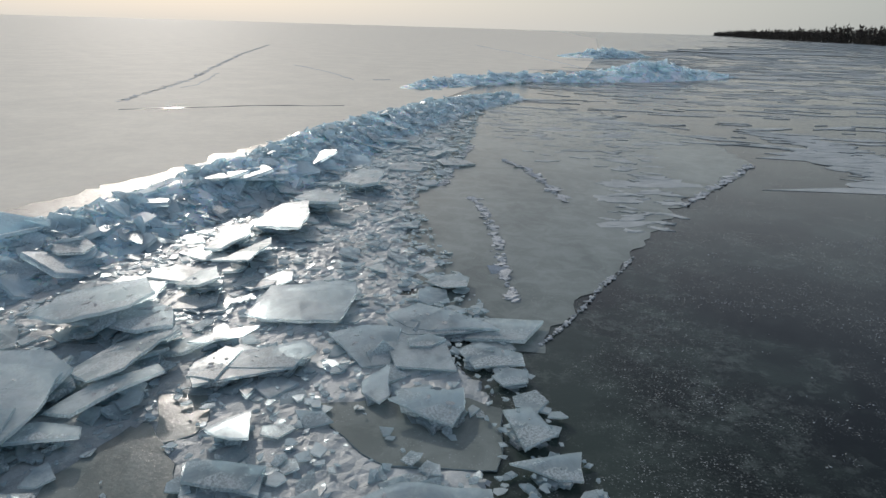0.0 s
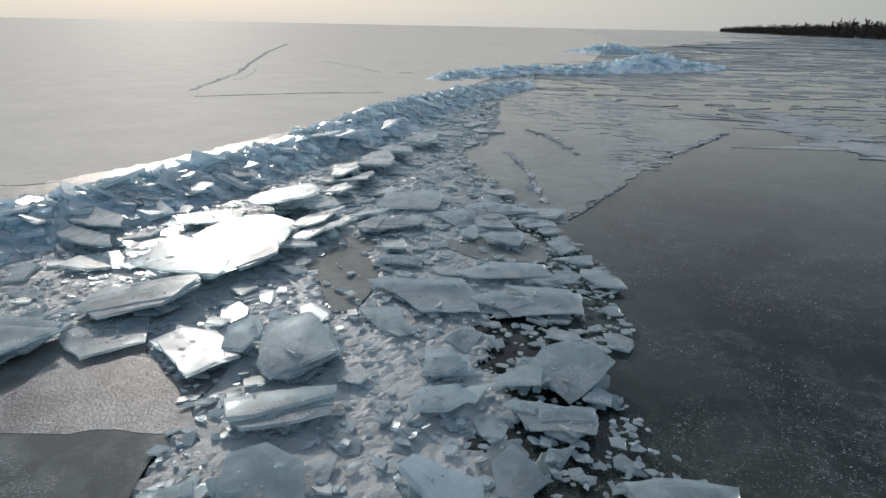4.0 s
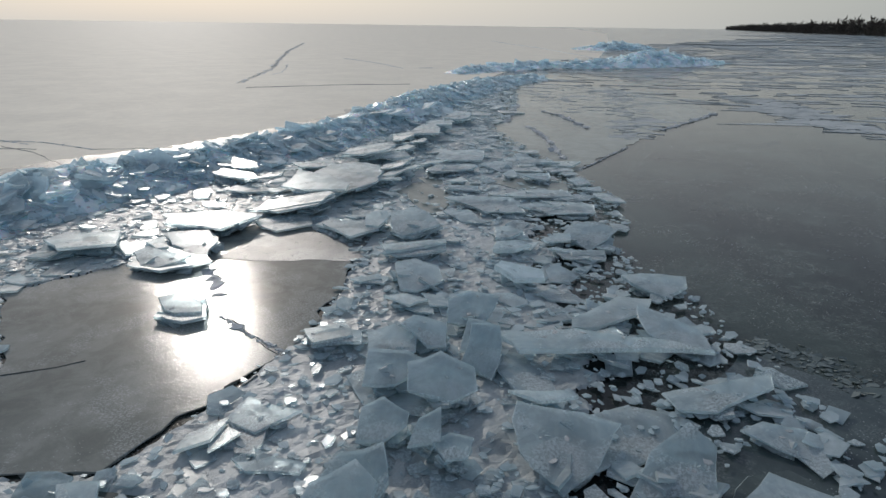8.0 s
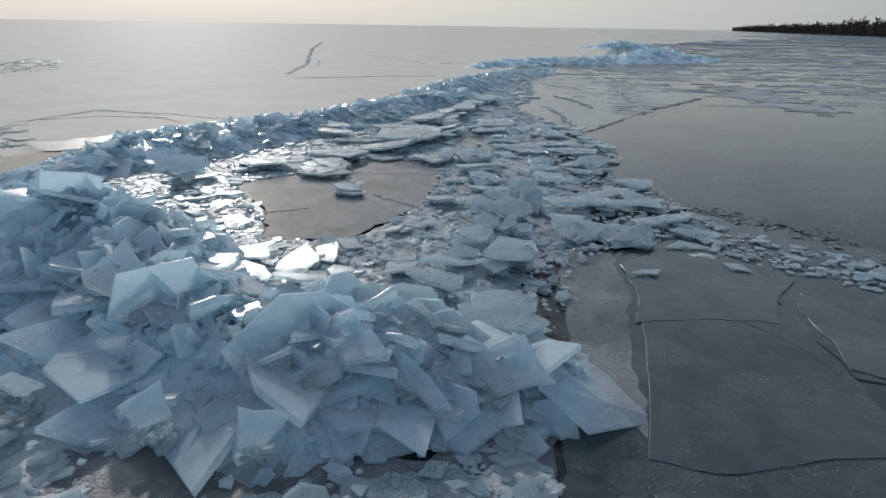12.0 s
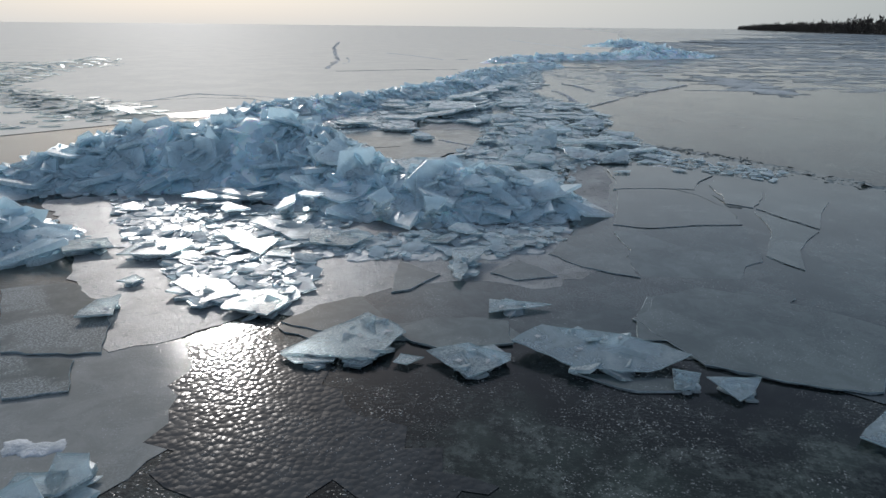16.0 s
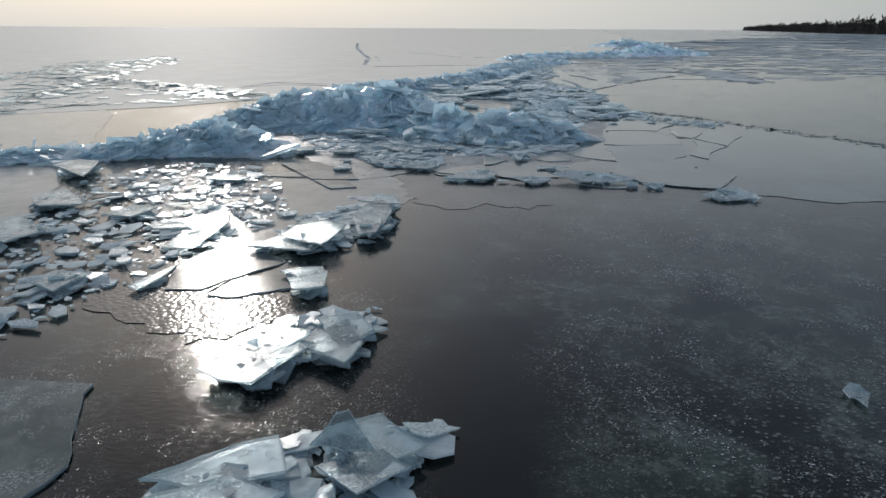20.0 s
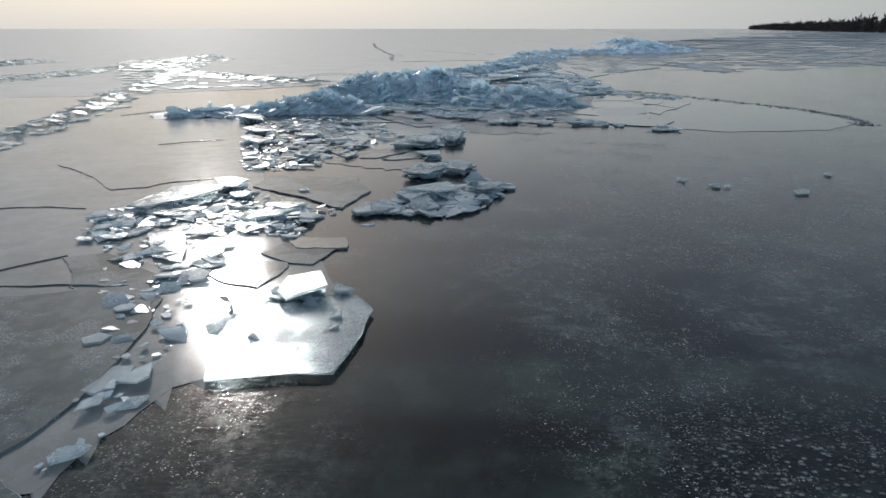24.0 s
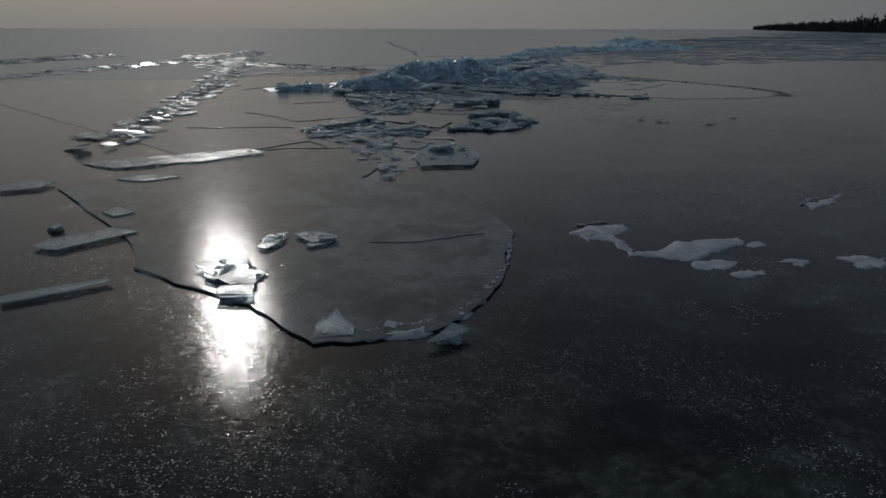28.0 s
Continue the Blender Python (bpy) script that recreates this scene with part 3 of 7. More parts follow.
ZONE_SIDE_B = [(-15.9, -17.7), (-12.0, -17.1), (-8.4, -17.1), (-7.1, -18.7), (-7.5, -19.9), (-8.3, -21.1), (-8.8, -22.3), (-9.3, -23.2), (-10.2, -24.0)]
LEFT_FIELD = [(-52, 34), (-46, 38), (-36, 18), (-31, 12), (-20, 0.5), (-19.4, -1.5), (-27, -4.4), (-34, 2)]
LEFT_ROWS = [[(-59, 4, 0.3, 1.6), (-58, 26, 0.4, 2.2)], [(-44, -12, 0.15, 1.0), (-42.5, 4, 0.3, 1.6), (-41, 20, 0.3, 2.0), (-41, 32, 0.4, 2.4), (-45, 42, 0.3, 2.0)],
             [(-38, 24, 0.2, 1.5), (-28, -8, 0.15, 0.9), (-25.5, -15.5, 0.18, 0.8), (-22, -28, 0.12, 0.7), (-20, -36, 0.14, 0.7)],
             [(-36, 12, 0.15, 1.5), (-26, 6, 0.2, 1.6), (-19, 1, 0.2, 1.4)]]
RIDGES = [RIDGE_A, RIDGE_B, RIDGE_C, RIDGE_FAR, RIDGE_FAR_B, *LEFT_ROWS]


def pile_height(x, y, ridges=RIDGES):
    """Height of the rubble at the points of the plan."""
    h = np.zeros_like(x)
    for line in ridges:
        for (x0, y0, h0, w0), (x1, y1, h1, w1) in zip(line, line[1:]):
            dx, dy = x1 - x0, y1 - y0
            f = np.clip(((x - x0) * dx + (y - y0) * dy) / (dx * dx + dy * dy), 0, 1)
            d = np.hypot(x - x0 - f * dx, y - y0 - f * dy) / (w0 + f * (w1 - w0))
            h = np.maximum(h, (h0 + f * (h1 - h0)) * np.clip(1 - d ** 1.45, 0, 1) ** 1.15)
    return h


def ridge_core(name, line, step, seed):
    """The packed inside of a ridge: a low, jagged mound under the loose blocks."""
    rng = np.random.default_rng(seed)
    pts = np.array(line)
    x0, y0 = pts[:, 0].min() - 4, pts[:, 1].min() - 4
    nx, ny = int((pts[:, 0].max() + 4 - x0) / step), int((pts[:, 1].max() + 4 - y0) / step)
    gx, gy = np.meshgrid(x0 + step * np.arange(nx), y0 + step * np.arange(ny), indexing="ij")
    gx, gy = gx + rng.normal(0, step * 0.12, gx.shape), gy + rng.normal(0, step * 0.12, gy.shape)
    h = pile_height(gx, gy, [line])
    hummock = np.zeros(h.size)
    for k in np.flatnonzero(h.ravel() > 0.02):
        x, y = gx.flat[k] / step, gy.flat[k] / step
        hummock[k] = noise.noise((x * 0.16, y * 0.16, seed)) + 0.5 * noise.noise((x * 0.42, y * 0.42, seed + 4.0)) - 0.6 * abs(noise.noise((x * 0.25, y * 0.25, seed + 9.0)))
    z = np.where(h > 0.02, h * (1.0 + 0.42 * hummock.reshape(h.shape)) * rng.uniform(0.93, 1.0, h.shape), -0.1)
    index = np.arange(nx * ny).reshape(nx, ny)
    faces = [(index[i, j], index[i + 1, j], index[i + 1, j + 1], index[i, j + 1]) for i in range(nx - 1) for j in range(ny - 1)
             if max(z[i, j], z[i + 1, j], z[i + 1, j + 1], z[i, j + 1]) > 0]
    used = sorted({k for f in faces for k in f})
    back = {k: n for n, k in enumerate(used)}
    flat = np.c_[gx.ravel(), gy.ravel(), z.ravel()]
    ob = mesh_object(name, flat[used], [tuple(back[k] for k in f) for f in faces], CORE, smooth=True)
    return tagged(ob, "packed blue core of a pushed-up ice ridge", "ice ridge", kind="structure")


ridge_core("ice_ridge", RIDGE_A, 0.2, 3)
ridge_core("ice_ridge", RIDGE_B, 0.17, 4)
ridge_core("ice_ridge", RIDGE_C, 0.17, 5)
ridge_core("ice_ridge", RIDGE_FAR, 0.4, 6)
ridge_core("ice_ridge", RIDGE_FAR_B, 0.8, 7)

POOL = [(-7.8, -4.5), (-9.4, -2.3), (-8.0, -1.1), (-6.5, 1.3), (-5.3, 1.1), (-4.2, -0.2), (-4.1, -1.8), (-4.3, -3.2), (-4.9, -5.0), (-5.6, -6.2), (-7.2, -6.4)]
APRON = [(-7.9, 9.4), (-6.5, 12), (-5, 19), (-2.7, 28), (0, 36), (1.9, 38), (0.9, 24), (-0.1, 17), (-1.0, 15), (0.0, 10.5), (0.8, 7.6), (1.6, 4.4), (1.4, 1.6), (0.7, 0.6),
         (1.5, -2.0), (1.9, -5.0), (-0.6, -6.4), (-1.5, -7.2), (-2.3, -10.6), (-5, -11), (-8, -9.5), (-9, -7), (-12, -5), (-13, -1), (-12, 2.5), (-9.6, 6)]


def scatter(rng, xs, ys, size, thin, tilt, lift, verts, faces, hug=0.75, singly=None):
    """Loose plates at the points: chipped prisms that shingle the slope they lie on."""
    h = pile_height(xs, ys)
    gx, gy = (pile_height(xs + 0.15, ys) - h) / 0.15, (pile_height(xs, ys + 0.15) - h) / 0.15
    for x, y, hh, sx, sy in zip(xs, ys, h, gx, gy):
        s = size * math.exp(min(0.6, rng.normal(0, 0.42)))
        n = rng.integers(4, 7)
        a = np.linspace(0, 2 * math.pi, n, endpoint=False) + rng.uniform(-0.5, 0.5, n) * 3 / n
        rad = s * rng.uniform(0.65, 1.3, n)
        v, f = prism(np.c_[np.cos(a) * rad, np.sin(a) * rad * rng.uniform(0.5, 1.0)], thin * rng.uniform(0.6, 1.4) * (0.6 + 0.4 * min(1.5, s / size)), rng, 0.25)
        steep = tilt * (0.5 + min(1.0, hh * 1.4))
        m = Vector((-max(-0.9, min(0.9, sx)) * hug, -max(-0.9, min(0.9, sy)) * hug, 1)).to_track_quat("Z", "Y").to_matrix() @ Euler((rng.normal(0, steep), rng.normal(0, steep), rng.uniform(0, 6.28))).to_matrix()
        v = v @ np.array(m).T + (x, y, hh * rng.uniform(0.8, 1.04) + lift * rng.uniform(0.2, 1.0) + 0.03)
        v[:, 2] = np.maximum(v[:, 2], -0.06)
        if singly is not None:
            singly(v, f, s, m)
            continue
        k = len(verts)
        verts.extend(v)
        faces.extend(tuple(i + k for i in q) for q in f)


def points_in(rng, poly, count, keep=None):
    p = np.array(poly)
    xs, ys = rng.uniform(p[:, 0].min(), p[:, 0].max(), count), rng.uniform(p[:, 1].min(), p[:, 1].max(), count)
    ok = inside(xs, ys, poly)
    if keep is not None:
        ok &= keep(xs, ys)
    return xs[ok], ys[ok]


def along(rng, line, count, spread):
    """Points beside a crest line."""
    p = np.array(line)
    runs = np.hypot(*np.diff(p[:, :2], axis=0).T)
    seg = rng.choice(len(p) - 1, count, p=runs / runs.sum())
    f = rng.uniform(0, 1, count)[:, None]
    q = p[seg] * (1 - f) + p[seg + 1] * f
    turn, dist = rng.uniform(0, 6.283, count), np.sqrt(rng.uniform(0, 1, count)) * q[:, 3] * spread
    return q[:, 0] + np.cos(turn) * dist, q[:, 1] + np.sin(turn) * dist


# pale crushed ice that fills the gaps between the plates, and the smooth pool amid the rubble
CRUSHED = [(-8.4, 8.6), (-6.5, 12), (-5, 19), (-2.7, 28), (0, 34), (0.4, 30), (-0.4, 20), (-1.4, 15.5), (-0.7, 11), (-0.1, 8), (0.5, 5.6), (0.2, 3), (-0.7, 1), (-0.9, -1.5),
           (-0.7, -4), (-1.5, -6), (-2.7, -8.5), (-4.2, -10.6), (-8, -9.5), (-9, -7), (-12, -5), (-13, -1), (-12, 2.5), (-9.6, 6)]
floe("pale_ice", frayed(ZONE_PALE, 0.15, 4), 0.012, 0.012, PALE, "milky grey-green ice between frost ridges", "structure", 0.0, seed=12)
floe("pool_ice", frayed(POOL, 0.1, 3), 0.034, 0.03, POOL_ICE, "smooth refrozen pool ringed by broken ice", "structure", 0.0, seed=10)

floe("pebbled_ice", frayed(ZONE_PEBBLE, 0.3, 6), 0.008, 0.008, BUMPY, "dark clear ice with a pebbled glittering skin", "structure", 0.0, seed=13)
floe("pebbled_ice", frayed(ZONE_PEBBLE_B, 0.15, 61), 0.0125, 0.012, BUMPY, "dark wet ice with a coarse pebbled glittering skin", "structure", 0.0, seed=62)
floe("pale_ice", frayed(ZONE_FLOOR, 0.06, 15), 0.011, 0.011, DARK_GAP, "milky grey ice around the cracked floes", "structure", 0.0, seed=16)


floe("glazed_shoulder", frayed([(-3.4, 30), (-5.3, 23.5), (-6.6, 17), (-8.4, 12.4), (-10.6, 8.4), (-13.6, 4.6), (-16.5, 1.2), (-18.2, 2.4), (-15, 6), (-12.2, 9.6), (-10, 13.4), (-8, 18), (-6.2, 24.5), (-4.0, 30.5)], 0.25, 18), 0.022, 0.02,
     GLITTER, "rough glazed ice glittering beside the ridge", "structure", 0.0, seed=19)

floe("granular_ice", frayed(ZONE_GRAIN, 0.08, 23), 0.039, 0.02, GLITTER, "granular glittering ice at the rim of the pool", "structure", 0.0, seed=24)

floe("side_sheet", frayed(ZONE_SIDE_B, 0.06, 41), 0.007, 0.007, SIDE_SHEET, "smooth grey ice sheet between rows of broken plates", "structure", 0.0, seed=42)
floe("side_sheet", frayed(ZONE_SIDE, 0.04, 33), 0.009, 0.009, SIDE_SHEET, "smooth grey ice sheet with healed cracks", "structure", 0.0, seed=34)
floe("granular_ice", frayed(ZONE_GRIT_B, 0.1, 37), 0.0125, 0.012, GLITTER, "grey granular ice between flat broken plates", "structure", 0.0, seed=38)
floe("granular_ice", frayed(ZONE_GRIT, 0.06, 35), 0.0135, 0.012, GLITTER, "pale granular ice at the foot of the ridge", "structure", 0.0, seed=36)

# ---- one function for every plate of broken ice ----
LOOKS = {
    "slab": (SLAB, "ice_plate", "ice plate", "ice plates"),
    "blue": (BLUE, "ice_block", "ice block", "ice blocks"),
    "floe": (GREY_FLOE, "ice_floe", "ice floe", "ice floes"),
    "frost": (GLAZE, "frosted_floe", "ice floe", "frosted floes"),
    "snow": (SNOW, "snow_patch", "snow patch", "snow patches"),
}
UNDER = []
BEDDED = []
PIECES = []
piece_rng = np.random.default_rng(77)


def piece_label(kind, area, z, slope):
    size = "small" if area < 0.25 else "large" if area > 0.9 else "medium"
    if kind == "snow":
        return size + " patch of white wind-crusted snow lying on the ice"
    if kind == "floe":
        return size + " flat grey ice floe frozen into the lake"
    if kind == "frost":
        return size + " pale frosted ice sheet lying flat on the lake"
    if kind == "blue":
        return size + " bluish translucent ice block " + ("standing steeply" if slope > 0.35 else "lying") + " on the ridge"
    how = "steeply tilted" if slope > 0.35 else "leaning" if slope > 0.12 else "flat"
    where = "on the frozen lake" if z < 0.11 else "on broken ice rubble"
    return size + " " + how + " grey-white ice plate " + where


def chip_mesh(k):
    rng = np.random.default_rng(900 + k)
    n = 4 + k % 3
    ang = np.linspace(0, 6.28, n, endpoint=False) + rng.uniform(-0.3, 0.3, n)
    r = rng.uniform(0.7, 1.3, n)
    v, f = prism(np.c_[np.cos(ang) * r * 1.4, np.sin(ang) * r], 0.7, rng, 0.35)
    me = bpy.data.meshes.new("ice_chip")
    me.from_pydata([tuple(p) for p in v], [], f)
    me.materials.append(SNOW if k % 2 else SLAB)
    return me


CHIPS = [chip_mesh(k) for k in range(8)]


def chips_on(parent, outline, tx, ty, rng, count):
    """Small broken bits frozen onto a plate near one of its rims."""
    pts = np.array(outline)
    c = pts[rng.integers(0, len(pts))] * rng.uniform(0.1, 0.6)
    spread = np.ptp(pts, axis=0) * rng.uniform(0.10, 0.22)
    for _ in range(count):
        q = c + rng.normal(0, 1, 2) * spread
        if not inside(q[:1], q[1:], [tuple(p * 0.9) for p in pts])[0]:
            continue
        ob = new("ice_chip", CHIPS[rng.integers(0, len(CHIPS))])
        ob.parent = parent
        ob.location = (q[0], q[1], tx * q[0] + ty * q[1] + rng.uniform(0.002, 0.006))
        size = 0.014 * math.exp(rng.uniform(0, 1.3))
        ob.scale = (size, size * rng.uniform(0.6, 1.0), rng.uniform(0.004, 0.010))
        ob.rotation_euler = (math.atan(ty) + rng.normal(0, 0.06), -math.atan(tx) + rng.normal(0, 0.06), rng.uniform(0, 6.28))


def snow_heap(outline, height, seed):
    """A low drift: thin ragged rim, uneven crusted back."""
    p = np.array(outline)
    step = max(0.025, float(np.ptp(p, axis=0).max()) / 70)
    x0, y0 = p.min(0) - step
    nx, ny = (int(v) + 2 for v in (np.ptp(p, axis=0) + 2 * step) / step)
    gx, gy = np.meshgrid(x0 + step * np.arange(nx), y0 + step * np.arange(ny), indexing="ij")
    fx, fy = gx.ravel(), gy.ravel()
    gap = np.full(fx.size, 9.0)
    for a, b in zip(p, np.roll(p, -1, 0)):
        d = b - a
        t = np.clip(((fx - a[0]) * d[0] + (fy - a[1]) * d[1]) / (d @ d + 1e-9), 0, 1)
        gap = np.minimum(gap, np.hypot(fx - a[0] - t * d[0], fy - a[1] - t * d[1]))
    gap = np.where(inside(fx, fy, [tuple(q) for q in p]), gap, -gap)
    crust = np.array([noise.noise((x * 3.0, y * 3.0, seed)) + 0.6 * noise.noise((x * 9.0, y * 9.0, seed + 3.0)) for x, y in zip(fx, fy)])
    lift = np.clip((gap + 0.05 * crust) / 0.22, -0.4, 1)
    z = np.where(lift > 0, height * (0.12 + 0.88 * lift ** 0.7) * (0.75 + 0.45 * crust), -0.02)
    index = np.arange(nx * ny).reshape(nx, ny)
    high = (z > 0).astype(int).reshape(nx, ny)
    faces = [(index[i, j], index[i + 1, j], index[i + 1, j + 1], index[i, j + 1]) for i in range(nx - 1) for j in range(ny - 1)
             if high[i, j] + high[i + 1, j] + high[i + 1, j + 1] + high[i, j + 1] > 0]
    used = sorted({k for f in faces for k in f})
    back = {k: n for n, k in enumerate(used)}
    return np.c_[fx, fy, z][used], [tuple(back[k] for k in f) for f in faces]


def ice_piece(kind, x, y, z, thick, tx, ty, outline):
    material, name, category, group = LOOKS[kind]
    rng = piece_rng
    if kind in ("slab", "blue") and y < -13.5:
        material = GLASSY
    elif kind == "slab" and z < 0.16:
        material = CLEAR
    elif kind == "floe" and y > -4:
        material = PALE
    pts = np.array(outline)
    area = 0.5 * abs(np.sum(pts[:, 0] * np.roll(pts[:, 1], -1) - np.roll(pts[:, 0], -1) * pts[:, 1]))
    thick *= {"snow": 0.5, "slab": 0.55, "blue": 0.65}.get(kind, 0.6)
    if kind in ("slab", "blue") and y < -13.5:
        thick, tx, ty = thick * 0.65, tx * 0.8, ty * 0.8
    if kind in ("floe", "frost"):
        z = 0.016 + 0.14 * z + 0.0009 * (len(PIECES) % 23)
        thick = z + 0.01
    if kind == "snow":
        v, f = snow_heap(frayed(outline, 0.05, len(PIECES), 0.07), thick * 1.6, len(PIECES))
        z = 0.004
    else:
        ragged = {"floe": 0.012, "frost": 0.012}.get(kind, 0.009)
        v, f = prism(outline, thick, rng, 0.22, ragged * min(1.5, 0.5 + area))
    v[:, 2] += tx * v[:, 0] + ty * v[:, 1]
    sides = [] if kind == "snow" else f[2:]
    ob = mesh_object(name, v, f if kind == "snow" else f[:2], material, smooth=kind == "snow")
    ob.location = (x, y, z)
    tagged(ob, piece_label(kind, area, z, math.hypot(tx, ty)), category, group)
    if sides:
        rim = mesh_object("broken_edge", v, sides, FLOE_EDGE if material in (GLASSY, GREY_FLOE, GLAZE, PALE) else EDGE, ob)
        tagged(rim, "clear glassy broken edge")
    if kind in ("slab", "blue") and area > 0.2:
        chips_on(ob, outline, tx, ty, rng, int(3 + 12 * min(1.3, area) * rng.uniform(0.0, 1.6)))
    if z - thick > 0.05:
        UNDER.append((x, y, z - thick, math.sqrt(area)))
    if kind in ("floe", "frost") or z < 0.16:
        BEDDED.append((x, y, 0.008 if kind in ("floe", "frost") else max(0.012, z - thick - 0.01), pts))
    PIECES.append((x, y, pts))
    return ob


# ---- broken slabs, floes and snow patches, from the far end of the ridge to the near ----
ice_piece('slab', -0.24, 7.67, 0.15, 0.07, 0.03, 0.05, [(-0.36, -0.24), (-0.02, -0.35), (1.01, -0.31), (0.30, 0.24), (-0.24, 0.51), (-0.69, 0.14)])
ice_piece('slab', -2.15, 8.14, 0.20, 0.10, 0, 0.05, [(-0.45, -0.69), (0.55, -0.67), (0.67, 0.20), (0.61, 0.61), (0.31, 0.69), (-0.76, 0.40), (-0.91, -0.55)])
ice_piece('slab', -2.22, 6.40, 0.20, 0.09, 0, 0.03, [(0.28, -0.28), (0.48, 0.13), (0.27, 0.41), (-0.48, 0.07), (-0.56, -0.33)])
ice_piece('slab', -2.94, 6.15, 0.20, 0.08, 0.05, 0, [(0.14, -0.39), (0.17, -0.11), (0.24, 0.34), (-0.02, 0.43), (-0.28, 0.03), (-0.25, -0.30)])
ice_piece('slab', -1.03, 6.93, 0.12, 0.07, -0.03, 0.08, [(-0.08, -0.57), (0.28, -0.47), (0.32, -0.01), (0.36, 0.43), (-0.22, 0.45), (-0.66, 0.17)])
ice_piece('slab', -0.85, 5.81, 0.15, 0.06, 0.1, 0.1, [(-0.17, -0.09), (0.07, -0.29), (0.18, -0.17), (0.12, 0.43), (-0.20, 0.12)])
ice_piece('slab', -0.08, 5.43, 0.20, 0.07, -0.05, 0.1, [(-0.10, -0.25), (0.16, -0.33), (0.30, -0.02), (0.29, 0.33), (-0.05, 0.24), (-0.60, 0.03)])
ice_piece('floe', -0.25, 5.18, 0.06, 0.05, 0, 0, [(-0.63, -0.45), (-0.37, -0.62), (0.10, -0.64), (0.79, -0.64), (0.87, -0.38), (0.93, 0.43), (0.53, 0.64), (-0.23, 0.72), (-0.70, 0.51), (-1.29, 0.42)])
ice_piece('slab', 1.12, 4.55, 0.10, 0.06, 0, 0.05, [(0.02, -0.18), (0.27, -0.19), (0.33, 0.23), (-0.16, 0.12), (-0.46, 0.03)])
ice_piece('slab', 0.93, 5.18, 0.14, 0.08, 0.1, 0.05, [(-0.08, -0.39), (0.28, -0.19), (0.06, 0.30), (-0.27, 0.28)])
ice_piece('slab', -5.00, 7.21, 0.50, 0.10, 0.1, 0.05, [(-0.24, -0.55), (0.59, -0.21), (0.76, 0.20), (0.39, 0.72), (-0.71, 0.21), (-0.79, -0.36)])
ice_piece('slab', -4.24, 6.98, 0.40, 0.10, 0.05, 0.1, [(0.08, -0.37), (0.52, -0.24), (0.35, 0.20), (-0.11, 0.44), (-0.84, -0.03)])
ice_piece('slab', -4.05, 6.15, 0.32, 0.08, 0.2, -0.05, [(-0.12, -0.70), (0.22, -0.47), (0.46, 0.55), (0.32, 0.69), (-0.35, 0.31), (-0.53, -0.39)])
ice_piece('slab', -3.86, 5.37, 0.30, 0.08, 0.15, 0, [(-0.18, -0.48), (0.12, -0.05), (0.53, 0.29), (0.36, 0.48), (-0.29, 0.13), (-0.53, -0.38)])
ice_piece('slab', -4.84, 5.56, 0.30, 0.10, 0.1, 0.1, [(0.21, -0.89), (0.36, -0.37), (0.39, 0.14), (-0.13, 0.53), (-0.83, 0.59)])
ice_piece('slab', -3.57, 11.95, 0.35, 0.12, 0.1, 0.05, [(-0.38, -0.57), (0.51, -0.83), (0.55, -0.06), (0.29, 0.95), (-0.28, 0.86), (-0.69, -0.35)])
ice_piece('slab', -4.33, 10.68, 0.30, 0.10, 0.2, 0, [(0.10, -0.78), (0.42, -0.14), (0.28, 0.65), (-0.52, 0.87), (-0.29, -0.61)])
ice_piece('slab', -3.12, 13.32, 0.40, 0.12, 0, 0.05, [(-0.25, -0.38), (0.52, -0.30), (0.50, 0.21), (-0.19, 0.59), (-0.58, -0.12)])
ice_piece('slab', -2.32, 15.44, 0.40, 0.14, 0.1, 0.1, [(-0.00, -0.64), (0.42, -0.46), (0.47, 0.45), (-0.21, 0.79), (-0.68, -0.15)])
ice_piece('slab', -2.18, 4.26, 0.15, 0.08, 0, 0.1, [(0.33, -0.22), (0.41, 0.08), (-0.00, 0.14), (-0.39, 0.12), (-0.35, -0.13)])
ice_piece('slab', -2.34, 4.93, 0.18, 0.07, 0.1, 0, [(-0.10, -0.15), (0.29, -0.23), (0.16, 0.28), (-0.08, 0.14), (-0.26, -0.04)])
ice_piece('slab', -4.08, 8.63, 0.30, 0.08, 0.2, 0, [(0.09, -0.39), (0.37, -0.15), (0.09, 0.45), (-0.20, 0.31), (-0.35, -0.22)])
ice_piece('slab', -3.74, 9.87, 0.30, 0.07, 0.1, -0.1, [(-0.50, -0.50), (0.27, -0.67), (0.31, 0.52), (0.16, 1.03), (-0.24, -0.37)])
ice_piece('slab', -4.18, 4.63, 0.25, 0.08, 0, 0, [(-0.27, -0.19), (0.43, -0.04), (0.37, 0.11), (-0.18, 0.18), (-0.36, -0.06)])
ice_piece('slab', -3.11, 6.82, 0.22, 0.06, 0.1, 0, [(-0.16, -0.19), (0.31, -0.01), (0.47, 0.25), (-0.19, 0.08), (-0.42, -0.13)])
ice_piece('slab', -0.97, 12.34, 0.10, 0.06, 0, 0, [(-0.34, -0.26), (0.28, -0.16), (0.31, 0.34), (-0.25, 0.07)])
ice_piece('slab', -0.32, 7.01, 0.14, 0.06, 0, 0, [(-0.20, -0.16), (0.08, -0.16), (0.31, 0.07), (0.06, 0.22), (-0.25, 0.03)])
ice_piece('slab', 0.61, 6.74, 0.10, 0.06, 0.05, 0, [(-0.24, -0.31), (0.43, -0.25), (0.42, 0.04), (-0.14, 0.37), (-0.46, 0.14)])
